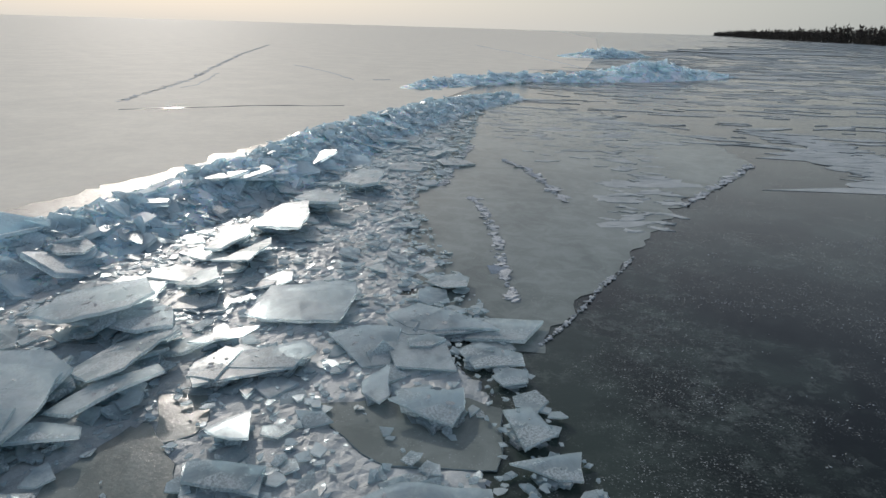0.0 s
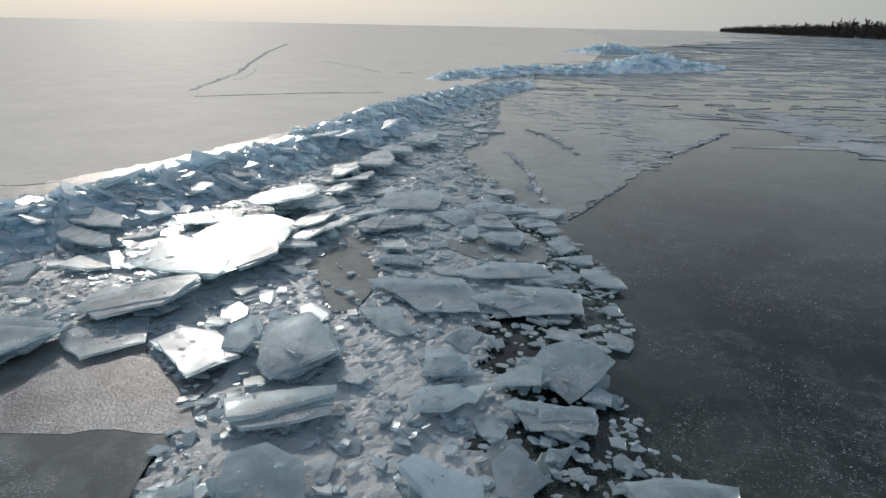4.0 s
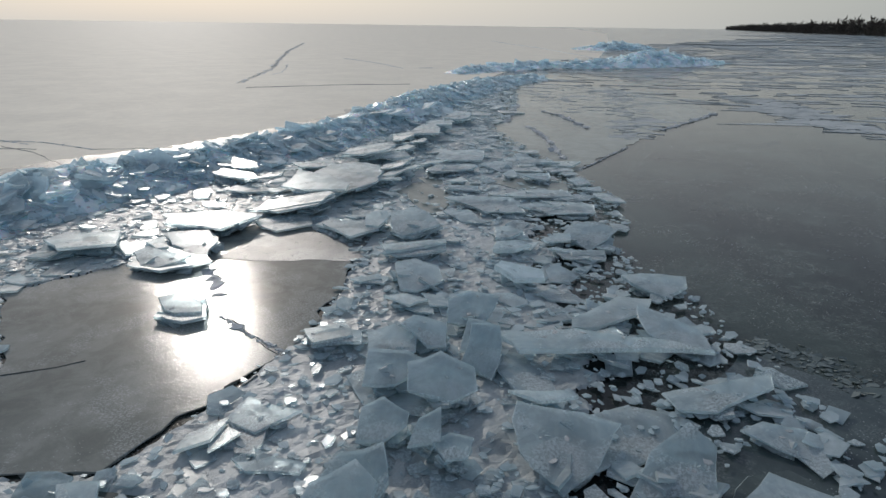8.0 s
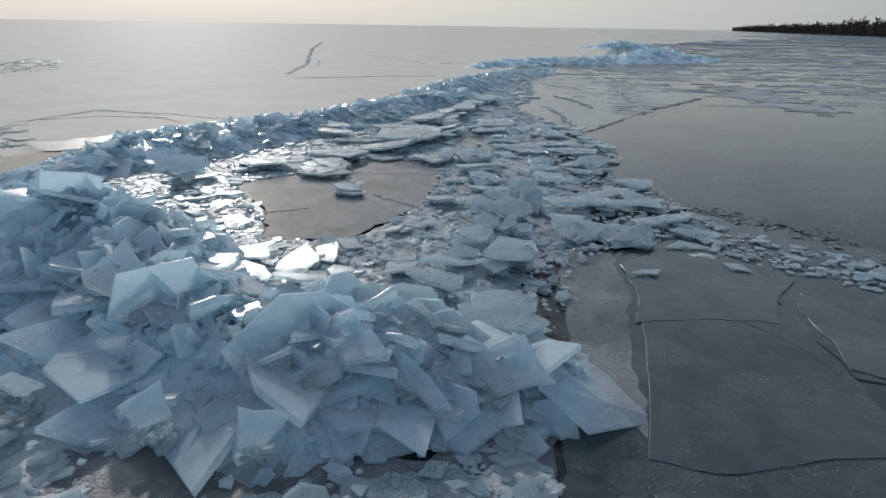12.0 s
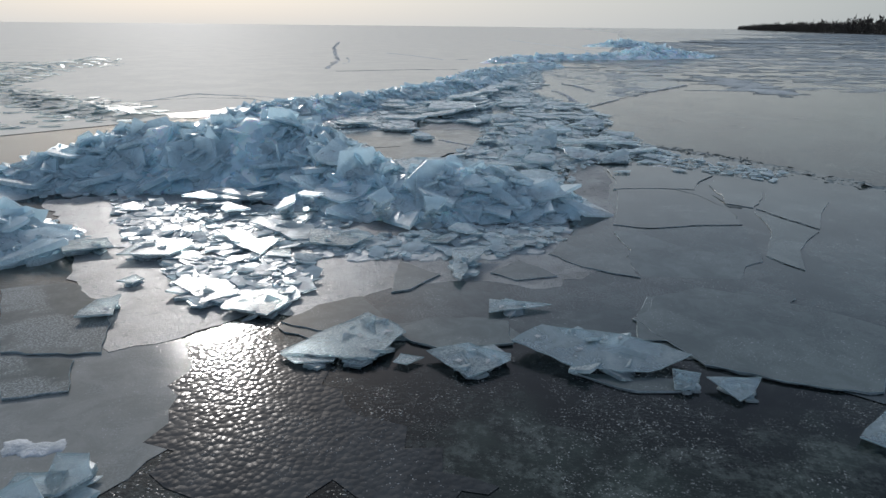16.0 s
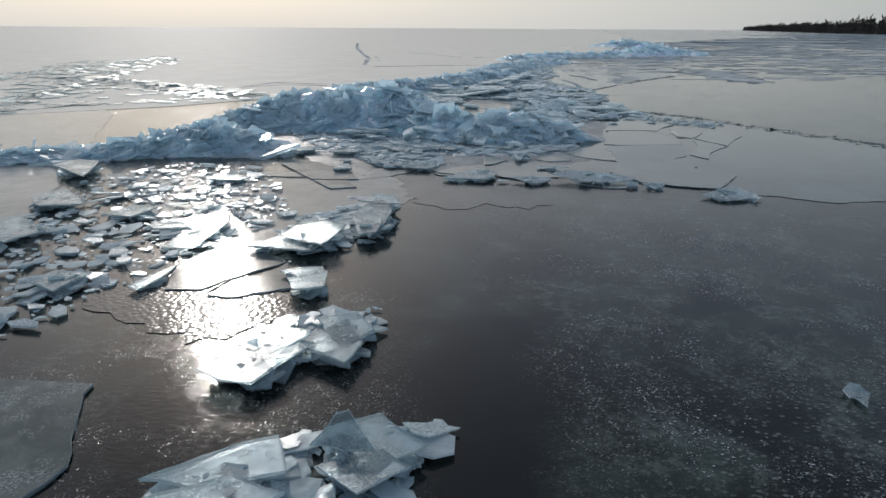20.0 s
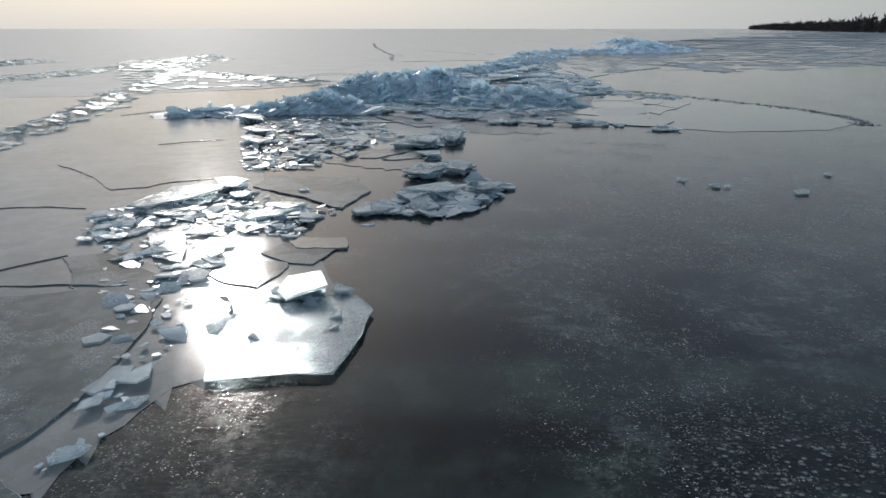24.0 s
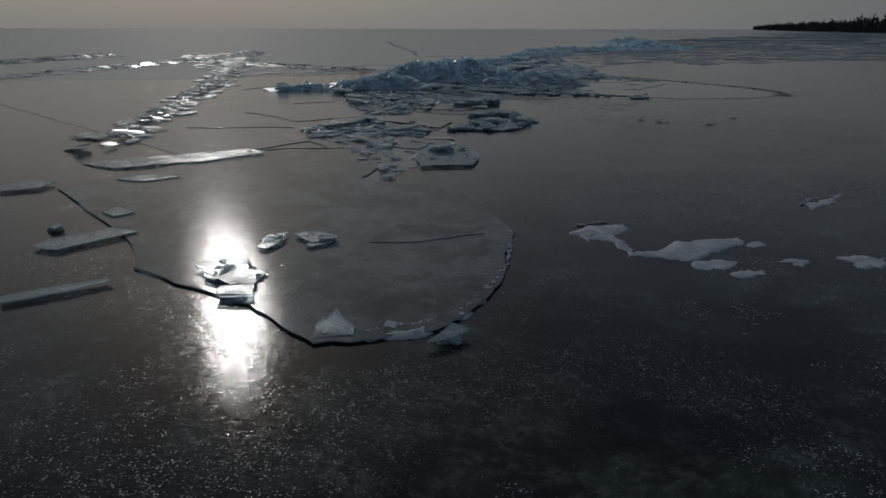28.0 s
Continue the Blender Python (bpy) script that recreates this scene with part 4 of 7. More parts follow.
ice_piece('slab', 0.84, 6.23, 0.10, 0.05, 0, 0, [(-0.13, -0.23), (0.20, -0.12), (0.23, 0.15), (-0.03, 0.21), (-0.26, -0.01)])
ice_piece('floe', -3.38, 4.39, 0.05, 0.05, 0, 0, [(-0.45, -0.46), (0.64, -0.41), (0.41, 0.33), (-0.12, 0.68), (-0.49, -0.14)])
ice_piece('floe', -2.98, 5.27, 0.06, 0.05, 0, 0, [(-0.12, -0.52), (0.25, -0.31), (0.30, -0.06), (0.06, 0.49), (-0.49, 0.40)])
ice_piece('slab', -5.72, 3.43, 0.42, 0.10, 0.05, 0.08, [(-0.22, -0.54), (0.81, -0.62), (0.83, -0.21), (0.19, 0.56), (-0.76, 1.06), (-0.85, -0.24)])
ice_piece('slab', -5.07, 4.54, 0.33, 0.10, 0.03, 0.03, [(-0.38, -0.60), (0.32, -1.30), (0.65, -0.91), (0.74, 0.34), (0.58, 1.02), (-0.77, 1.23), (-1.14, 0.22)])
ice_piece('slab', -5.99, 2.29, 0.28, 0.09, 0.12, 0, [(-0.61, -0.56), (0.46, -0.14), (0.88, 0.29), (0.71, 0.59), (-0.71, 0.22), (-0.73, -0.40)])
ice_piece('slab', -8.64, 5.59, 0.40, 0.09, 0.05, 0.1, [(-0.76, 0.07), (0.26, -0.51), (0.99, -0.61), (0.78, -0.13), (-0.01, 0.42), (-1.25, 0.76)])
ice_piece('slab', -8.22, 4.63, 0.30, 0.09, 0.1, 0.1, [(-0.52, 0.05), (0.16, -0.35), (0.87, -0.55), (0.59, -0.10), (-1.10, 0.95)])
ice_piece('slab', -3.20, 0.82, 0.34, 0.10, 0.05, 0.15, [(-0.13, -0.68), (0.58, -0.19), (0.33, 0.28), (0.06, 0.64), (-0.47, 0.40), (-0.37, -0.45)])
ice_piece('slab', -3.95, 1.04, 0.30, 0.09, 0.1, 0.2, [(0.09, -0.33), (0.26, 0.06), (0.12, 0.35), (-0.26, 0.19), (-0.20, -0.26)])
ice_piece('slab', -4.57, 1.09, 0.12, 0.08, 0, 0.05, [(0.36, -0.48), (0.35, 0.02), (0.13, 0.29), (-0.51, 0.45), (-0.32, -0.27)])
ice_piece('floe', -2.96, 3.55, 0.05, 0.05, 0, 0, [(-0.06, -1.34), (0.30, -1.24), (0.52, -0.02), (0.22, 0.94), (-0.41, 1.65), (-0.58, 0.01)])
ice_piece('slab', -1.53, 2.86, 0.15, 0.07, 0, 0.1, [(-0.30, -0.39), (0.48, -0.67), (0.78, -0.05), (0.53, 0.38), (-0.39, 0.41), (-1.10, 0.32)])
ice_piece('slab', -0.41, 2.57, 0.16, 0.06, 0, 0.05, [(0.10, -0.32), (0.50, -0.05), (-0.10, 0.34), (-0.50, 0.04)])
ice_piece('slab', 0.38, 2.83, 0.12, 0.06, 0, 0, [(-0.05, -0.32), (0.39, -0.37), (0.36, 0.29), (-0.71, 0.40)])
ice_piece('slab', -0.31, 3.85, 0.14, 0.06, 0, 0, [(-0.61, -0.34), (0.81, -0.21), (0.77, 0.31), (-0.15, 0.36), (-0.83, -0.12)])
ice_piece('slab', 0.29, 0.58, 0.25, 0.06, 0.1, 0.2, [(-0.36, -0.20), (-0.11, -0.64), (0.32, -0.28), (0.55, -0.00), (0.37, 0.29), (0.02, 0.43), (-0.31, 0.34), (-0.48, 0.07)])
ice_piece('slab', -0.35, 0.37, 0.20, 0.07, 0.1, 0.1, [(-0.26, -0.14), (0.23, -0.17), (0.28, 0.11), (0.06, 0.21), (-0.31, -0.01)])
ice_piece('slab', -3.06, -0.33, 0.25, 0.11, 0, 0, [(-0.18, -0.29), (0.56, 0.11), (0.56, 0.31), (0.19, 0.25), (-0.64, -0.02), (-0.50, -0.37)])
ice_piece('slab', -1.31, 0.70, 0.18, 0.12, 0.1, 0.1, [(0.06, -0.27), (0.32, -0.08), (0.09, 0.31), (-0.23, 0.24), (-0.24, -0.21)])
ice_piece('slab', -1.28, -0.10, 0.20, 0.14, 0, 0.1, [(0.08, -0.20), (0.39, 0.05), (0.16, 0.23), (-0.28, 0.14), (-0.35, -0.22)])
ice_piece('slab', -2.13, 4.27, 0.12, 0.07, 0, 0, [(0.39, -0.28), (0.35, 0.13), (-0.32, 0.20), (-0.42, -0.04)])
ice_piece('floe', -5.92, 1.43, 0.05, 0.05, 0, 0, [(-0.04, -0.65), (0.63, -0.28), (0.12, 0.64), (-0.71, 0.28)])
ice_piece('floe', -4.62, 0.12, 0.07, 0.05, 0, 0, [(-0.03, -0.12), (0.22, -0.09), (0.04, 0.19), (-0.23, 0.02)])
ice_piece('slab', 0.56, 0.07, 0.14, 0.06, -0.1, 0.1, [(0.09, -0.14), (0.16, 0.05), (-0.01, 0.17), (-0.23, -0.08)])
ice_piece('slab', 0.12, -0.32, 0.16, 0.07, 0, 0.1, [(-0.33, -0.13), (0.26, -0.11), (0.32, 0.10), (0.07, 0.13), (-0.32, 0.01)])
ice_piece('slab', -0.38, -0.20, 0.16, 0.06, -0.1, 0, [(0.13, -0.13), (0.17, -0.01), (-0.06, 0.14), (-0.23, -0.00)])
ice_piece('slab', -0.21, 5.58, 0.12, 0.07, 0, 0.05, [(-0.31, -0.18), (0.35, -0.38), (0.45, 0.05), (-0.08, 0.30), (-0.41, 0.20)])
ice_piece('slab', -0.22, 7.57, 0.12, 0.06, 0, 0, [(-0.37, -0.36), (0.96, -0.13), (0.14, 0.39), (-0.73, 0.11)])
ice_piece('slab', -2.59, 6.17, 0.18, 0.07, 0, 0, [(-0.46, -0.50), (0.55, -0.08), (0.75, 0.16), (-0.20, 0.53), (-0.65, -0.11)])
ice_piece('slab', -6.38, 6.00, 0.30, 0.08, 0, 0, [(-0.31, -0.46), (0.67, -0.16), (0.32, 0.57), (-0.68, 0.06)])
ice_piece('slab', -5.05, 7.65, 0.32, 0.08, 0, 0.05, [(-0.12, -0.67), (0.63, 0.09), (0.55, 0.66), (-0.24, 0.48), (-0.81, -0.56)])
ice_piece('slab', -3.24, 1.92, 0.18, 0.07, 0.1, 0.1, [(0.18, -0.33), (0.28, -0.05), (-0.07, 0.30), (-0.25, 0.25), (-0.15, -0.18)])
ice_piece('slab', -5.88, 1.15, 0.12, 0.08, 0, 0, [(-0.03, -0.54), (0.26, -0.33), (0.59, -0.07), (0.30, 0.65), (-0.49, 0.32), (-0.63, -0.03)])
ice_piece('slab', -4.53, 0.93, 0.15, 0.09, 0, 0.02, [(0.23, -0.49), (0.55, -0.30), (0.32, 0.26), (-0.41, 0.46), (-0.68, 0.07)])
ice_piece('slab', -3.18, 0.96, 0.20, 0.11, 0, 0.05, [(-0.03, -0.56), (0.46, -0.13), (0.47, 0.20), (-0.00, 0.51), (-0.47, 0.37), (-0.42, -0.39)])
ice_piece('slab', -7.30, 0.87, 0.25, 0.10, 0, 0.04, [(-0.30, -0.50), (0.46, -0.41), (0.85, -0.06), (0.82, 0.40), (-0.02, 0.55), (-0.96, 0.29), (-0.85, -0.28)])
ice_piece('slab', -7.17, -0.38, 0.20, 0.08, 0.05, 0.1, [(0.01, -0.41), (0.46, -0.49), (0.46, 0.03), (0.09, 0.55), (-0.72, 0.49), (-0.30, -0.17)])
ice_piece('slab', -7.44, -1.17, 0.20, 0.08, 0.05, 0.1, [(-0.19, -0.30), (0.16, -0.37), (0.45, -0.12), (0.56, 0.08), (-0.41, 0.47), (-0.58, 0.25)])
ice_piece('slab', -7.80, -0.41, 0.18, 0.08, 0.1, 0, [(0.11, -0.30), (0.32, -0.24), (-0.11, 0.41), (-0.32, 0.14)])
ice_piece('slab', -5.97, 2.06, 0.30, 0.08, 0.12, 0, [(-0.44, -0.45), (0.69, -0.14), (0.80, 0.53), (-0.14, 0.39), (-0.90, -0.33)])
ice_piece('slab', -3.10, -0.34, 0.20, 0.10, 0.02, 0, [(-0.11, -0.29), (0.62, -0.00), (0.60, 0.25), (-0.04, 0.27), (-0.51, 0.07), (-0.55, -0.30)])
ice_piece('floe', -4.60, 0.10, 0.05, 0.04, 0, 0, [(-0.11, -0.11), (0.19, -0.09), (0.12, 0.16), (-0.20, 0.04)])
ice_piece('slab', -2.90, -1.60, 0.20, 0.07, -0.1, 0.1, [(0.01, -0.54), (0.43, -0.11), (0.31, 0.35), (-0.09, 0.53), (-0.42, 0.33), (-0.25, -0.56)])
ice_piece('slab', -3.74, -1.66, 0.12, 0.07, 0, 0, [(-0.11, -0.15), (0.24, 0.00), (0.16, 0.18), (-0.29, -0.03)])
ice_piece('slab', -2.04, -3.07, 0.35, 0.07, 0.1, 0.45, [(0.09, -0.30), (0.30, -0.04), (0.38, 0.14), (-0.06, 0.28), (-0.35, 0.15), (-0.36, -0.23)])
ice_piece('slab', -3.03, -2.46, 0.16, 0.07, 0, 0, [(0.06, -0.24), (0.33, -0.01), (-0.03, 0.19), (-0.36, 0.06)])
ice_piece('slab', -3.96, -3.62, 0.18, 0.07, 0.05, -0.12, [(-0.13, -0.35), (0.34, -0.11), (0.17, 0.33), (-0.38, 0.14)])
ice_piece('slab', -3.09, -3.79, 0.20, 0.08, 0.1, 0.2, [(0.32, -0.27), (0.32, 0.03), (-0.00, 0.31), (-0.35, 0.16), (-0.29, -0.24)])
ice_piece('slab', -2.65, -3.68, 0.28, 0.08, -0.1, 0.25, [(0.02, -0.28), (0.26, -0.25), (0.26, 0.18), (-0.19, 0.28), (-0.36, 0.07)])
ice_piece('slab', -1.94, -3.83, 0.30, 0.07, 0.1, 0.4, [(0.21, -0.23), (0.23, 0.13), (-0.17, 0.30), (-0.28, -0.20)])
ice_piece('slab', -0.41, -3.76, 0.26, 0.12, 0, 0.05, [(-1.07, -0.30), (1.39, -0.20), (0.97, -0.00), (0.29, 0.10), (-0.26, 0.26), (-1.33, 0.14)])
ice_piece('blue', -1.26, -1.58, 0.30, 0.14, 0.1, 0.2, [(-0.08, -0.24), (0.39, -0.27), (0.38, -0.02), (-0.29, 0.33), (-0.40, 0.20)])
ice_piece('slab', 0.96, -1.63, 0.16, 0.10, 0, 0.1, [(-0.31, -0.16), (0.00, -0.46), (0.46, -0.13), (0.55, 0.22), (-0.18, 0.31), (-0.52, 0.23)])
ice_piece('slab', 0.66, -3.32, 0.20, 0.07, -0.05, 0.1, [(-0.36, -0.17), (-0.07, -0.41), (0.41, -0.50), (0.38, 0.05), (-0.05, 0.44), (-0.31, 0.59)])
ice_piece('slab', -0.04, -2.76, 0.15, 0.09, 0.05, 0, [(-0.62, -0.42), (-0.28, -0.43), (0.53, 0.02), (0.72, 0.43), (0.24, 0.55), (-0.58, -0.15)])
ice_piece('slab', -6.27, -2.93, 0.20, 0.12, 0, 0.1, [(-0.15, -0.17), (0.02, -0.25), (0.39, -0.19), (0.29, 0.07), (-0.15, 0.37), (-0.40, 0.17)])
ice_piece('snow', -6.24, -1.77, 0.06, 0.10, 0, 0, [(0.19, -0.62), (0.45, -0.49), (-0.18, 0.64), (-0.46, 0.47)])
ice_piece('slab', -0.01, -0.38, 0.13, 0.06, 0, 0, [(-0.33, -0.20), (0.38, -0.24), (0.46, 0.11), (-0.50, 0.33)])
ice_piece('slab', -1.18, 0.64, 0.15, 0.10, 0, 0.1, [(-0.25, -0.24), (0.28, -0.12), (0.22, 0.24), (-0.25, 0.12)])
ice_piece('slab', -7.58, -0.98, 0.10, 0.07, 0, 0, [(0.30, -0.54), (0.59, 0.13), (-0.41, 0.49), (-0.48, -0.08)])
ice_piece('slab', -7.21, -0.15, 0.16, 0.08, 0.1, 0.05, [(0.27, -0.82), (0.56, -0.23), (0.01, 0.59), (-0.84, 0.46)])
ice_piece('slab', -9.31, -0.33, 0.18, 0.08, 0, 0, [(-0.16, -0.47), (0.75, -0.27), (0.58, 0.35), (-0.53, 0.44), (-0.64, -0.05)])
ice_piece('slab', -7.37, 0.95, 0.22, 0.10, 0, 0, [(-0.36, -0.57), (0.81, -0.38), (0.96, 0.39), (-0.47, 0.49), (-0.94, 0.06)])
ice_piece('slab', -5.53, 3.88, 0.30, 0.10, 0.05, 0.03, [(-0.69, -0.77), (0.45, -1.02), (1.24, 0.02), (0.97, 0.98), (-0.80, 0.78), (-1.18, 0.01)])
ice_piece('slab', -5.79, 2.08, 0.28, 0.09, 0.12, -0.05, [(-0.33, -0.68), (0.43, -0.32), (0.72, 0.40), (0.03, 0.82), (-0.85, -0.23)])
ice_piece('slab', -6.21, -3.02, 0.14, 0.09, 0, 0, [(0.15, -0.35), (0.42, -0.16), (0.12, 0.47), (-0.37, 0.25), (-0.32, -0.21)])
ice_piece('slab', -4.36, -5.35, 0.12, 0.06, 0.05, 0.05, [(0.06, -0.29), (0.47, 0.07), (-0.20, 0.32), (-0.33, -0.10)])
ice_piece('slab', -1.25, -5.70, 0.22, 0.07, -0.05, 0.15, [(-0.38, -0.23), (-0.02, -0.70), (0.35, -0.36), (0.70, 0.24), (0.14, 0.38), (-0.36, 0.47), (-0.43, 0.20)])
ice_piece('slab', -0.12, -5.99, 0.20, 0.06, 0.1, 0.3, [(0.23, -0.36), (0.38, 0.14), (0.20, 0.43), (-0.26, 0.12), (-0.55, -0.33)])
ice_piece('slab', -2.40, -4.95, 0.40, 0.08, 0, 0.35, [(0.11, -0.31), (0.38, -0.16), (0.35, 0.13), (-0.04, 0.35), (-0.41, 0.18), (-0.38, -0.19)])
ice_piece('slab', -1.91, -4.21, 0.37, 0.06, 0.3, 0.6, [(0.07, -0.39), (0.20, -0.03), (0.19, 0.21), (-0.16, 0.33), (-0.29, -0.12)])
ice_piece('slab', -2.99, -4.65, 0.34, 0.08, -0.1, 0.25, [(0.06, -0.28), (0.42, 0.12), (0.14, 0.26), (-0.32, 0.23), (-0.31, -0.33)])
ice_piece('slab', -2.98, -5.62, 0.30, 0.07, 0.1, 0.3, [(0.03, -0.24), (0.24, -0.06), (0.26, 0.07), (-0.03, 0.29), (-0.25, 0.17), (-0.25, -0.22)])
ice_piece('slab', -3.12, -6.34, 0.25, 0.08, 0.1, 0.3, [(0.21, -0.24), (0.29, -0.08), (0.20, 0.31), (-0.22, 0.22), (-0.49, -0.21)])
ice_piece('slab', -2.26, -5.98, 0.30, 0.06, 0, 0.2, [(-0.08, -0.17), (0.13, -0.13), (0.19, 0.10), (-0.03, 0.16), (-0.22, 0.05)])
ice_piece('slab', -2.53, -5.80, 0.36, 0.06, 0.2, 0.4, [(0.14, -0.15), (0.13, 0.20), (-0.09, 0.11), (-0.18, -0.16)])
ice_piece('slab', -3.85, -3.71, 0.18, 0.08, 0, 0, [(-0.26, -0.28), (0.36, -0.14), (0.32, 0.16), (-0.08, 0.22), (-0.34, 0.04)])
ice_piece('slab', 0.74, -4.75, 0.16, 0.08, 0.05, 0, [(-0.57, -0.31), (-0.17, -0.37), (0.65, 0.10), (0.76, 0.39), (-0.02, 0.17), (-0.65, 0.01)])
ice_piece('slab', -1.24, -5.01, 0.25, 0.08, 0, 0, [(-0.09, -0.14), (0.33, -0.01), (0.19, 0.09), (-0.44, 0.06)])
ice_piece('slab', 1.12, -5.41, 0.10, 0.05, -0.05, 0.1, [(0.19, -0.36), (0.33, 0.12), (-0.11, 0.20), (-0.41, 0.04)])
ice_piece('slab', 0.75, -6.19, 0.10, 0.06, 0, 0.1, [(0.43, -0.08), (-0.04, 0.20), (-0.39, -0.12)])
ice_piece('slab', -3.99, -6.10, 0.10, 0.07, 0, 0, [(-0.23, -0.09), (0.30, -0.09), (0.32, 0.05), (-0.03, 0.13), (-0.35, 0.02)])
ice_piece('slab', -3.62, -1.65, 0.10, 0.05, 0, 0, [(0.17, -0.16), (0.23, 0.12), (-0.06, 0.18), (-0.34, -0.14)])
ice_piece('slab', -3.17, 0.78, 0.25, 0.12, 0, 0.05, [(-0.38, -0.38), (0.03, -0.64), (0.60, -0.01), (0.28, 0.63), (-0.53, 0.41)])
ice_piece('slab', -4.39, 0.73, 0.20, 0.10, 0, 0, [(0.04, -0.56), (0.53, -0.08), (0.10, 0.44), (-0.67, 0.20)])
ice_piece('slab', -2.98, -0.49, 0.20, 0.08, 0, 0, [(-0.39, -0.31), (0.50, 0.04), (0.49, 0.40), (-0.61, -0.13)])
ice_piece('floe', -5.34, -6.49, 0.06, 0.05, 0, 0, [(0.37, -0.03), (0.40, 0.02), (-0.32, 0.09), (-0.45, -0.07)])
ice_piece('slab', -1.49, 2.76, 0.14, 0.06, 0, 0, [(-0.17, -0.60), (0.71, -0.53), (0.41, 0.62), (-0.95, 0.51)])
ice_piece('slab', 0.19, 2.48, 0.14, 0.06, 0, 0, [(-0.49, -0.42), (0.60, -0.26), (0.68, 0.47), (-0.79, 0.21)])
ice_piece('slab', -4.55, -6.95, 0.10, 0.07, -0.05, -0.1, [(0.09, -0.66), (0.33, -0.52), (0.18, 0.90), (-0.29, 0.92), (-0.32, -0.63)])
ice_piece('slab', -5.52, -6.67, 0.12, 0.08, 0, 0.05, [(-0.06, -0.26), (0.29, -0.20), (0.07, 0.26), (-0.30, 0.20)])
ice_piece('slab', -5.78, -7.29, 0.15, 0.07, 0.15, 0.1, [(0.17, -0.38), (0.19, -0.17), (0.07, 0.45), (-0.30, 0.33), (-0.14, -0.23)])
ice_piece('slab', -6.18, -7.76, 0.22, 0.08, 0.1, 0.1, [(0.23, -0.39), (0.36, 0.00), (-0.01, 0.61), (-0.27, 0.12), (-0.31, -0.34)])
ice_piece('slab', -7.11, -7.58, 0.25, 0.08, 0.1, 0.05, [(0.05, -0.28), (0.48, -0.27), (0.24, 0.37), (-0.34, 0.24), (-0.43, -0.06)])
ice_piece('slab', -7.92, -7.64, 0.25, 0.07, 0.1, 0, [(0.25, -0.19), (0.28, 0.06), (-0.32, 0.20), (-0.21, -0.07)])
ice_piece('slab', -6.70, -8.48, 0.30, 0.08, 0.05, 0.1, [(0.26, -0.38), (0.39, -0.22), (0.14, 0.13), (-0.23, 0.33), (-0.56, 0.14)])
ice_piece('slab', -5.92, -8.59, 0.28, 0.10, 0, 0, [(0.00, -0.21), (0.43, -0.14), (0.37, 0.19), (-0.31, 0.16), (-0.49, 0.00)])
ice_piece('slab', -5.41, -8.17, 0.20, 0.08, 0.1, 0, [(-0.08, -0.19), (0.20, -0.27), (0.25, 0.09), (-0.14, 0.28), (-0.23, 0.09)])
ice_piece('slab', -3.23, -6.81, 0.40, 0.10, 0, 0.15, [(-0.07, -0.28), (0.21, -0.19), (0.34, 0.17), (0.11, 0.42), (-0.25, 0.15), (-0.35, -0.27)])
ice_piece('slab', -2.58, -7.49, 0.40, 0.12, -0.05, 0.1, [(-0.34, -0.32), (0.29, -0.30), (0.42, -0.02), (0.40, 0.38), (-0.23, 0.49), (-0.54, -0.24)])
ice_piece('slab', -3.44, -7.44, 0.30, 0.08, 0, 0.15, [(-0.14, -0.21), (0.31, -0.09), (0.30, 0.11), (-0.13, 0.31), (-0.35, -0.12)])
ice_piece('slab', -3.63, -7.83, 0.30, 0.08, 0, 0.02, [(0.15, -0.16), (0.52, -0.03), (-0.16, 0.22), (-0.51, -0.03)])
ice_piece('slab', -2.86, -7.88, 0.28, 0.08, 0, 0.1, [(-0.05, -0.28), (0.19, -0.08), (0.25, 0.22), (-0.39, 0.14)])
ice_piece('slab', -4.44, -7.91, 0.20, 0.07, 0.1, 0.1, [(0.22, -0.14), (0.29, 0.15), (-0.25, 0.20), (-0.27, -0.20)])
ice_piece('floe', 0.66, -7.44, 0.05, 0.05, 0, 0, [(-1.62, -1.91), (0.41, -1.82), (1.46, -0.17), (0.89, 0.54), (0.32, 1.59), (-0.12, 1.48), (-1.33, 0.29)])
ice_piece('slab', -0.32, -7.58, 0.10, 0.05, 0, 0, [(0.15, -0.10), (0.24, 0.11), (-0.09, 0.06), (-0.29, -0.07)])
ice_piece('snow', 1.04, -6.72, 0.10, 0.06, 0, 0, [(-0.19, -0.30), (0.16, -0.28), (0.59, -0.12), (-0.10, 0.44), (-0.47, 0.26)])
ice_piece('slab', 1.32, -7.21, 0.08, 0.04, 0, 0, [(-0.12, -0.08), (0.17, -0.21), (0.12, 0.12), (-0.17, 0.17)])
ice_piece('slab', -3.80, -8.79, 0.40, 0.10, -0.05, 0.1, [(-0.10, -0.18), (0.18, -0.30), (0.38, -0.21), (0.40, 0.10), (0.05, 0.23), (-0.42, 0.27), (-0.49, 0.09)])
ice_piece('snow', -4.52, -8.80, 0.30, 0.10, 0, 0.05, [(-0.05, -0.32), (0.28, -0.15), (0.30, 0.23), (-0.17, 0.25), (-0.37, -0.02)])
ice_piece('slab', -5.49, -8.94, 0.30, 0.09, 0, 0, [(-0.10, -0.17), (0.20, -0.11), (0.20, 0.15), (0.04, 0.14), (-0.34, -0.01)])
ice_piece('slab', -2.86, -9.66, 0.50, 0.16, 0, 0.1, [(-0.44, -0.26), (0.40, -0.22), (0.46, -0.04), (0.18, 0.20), (-0.16, 0.21), (-0.44, 0.11)])
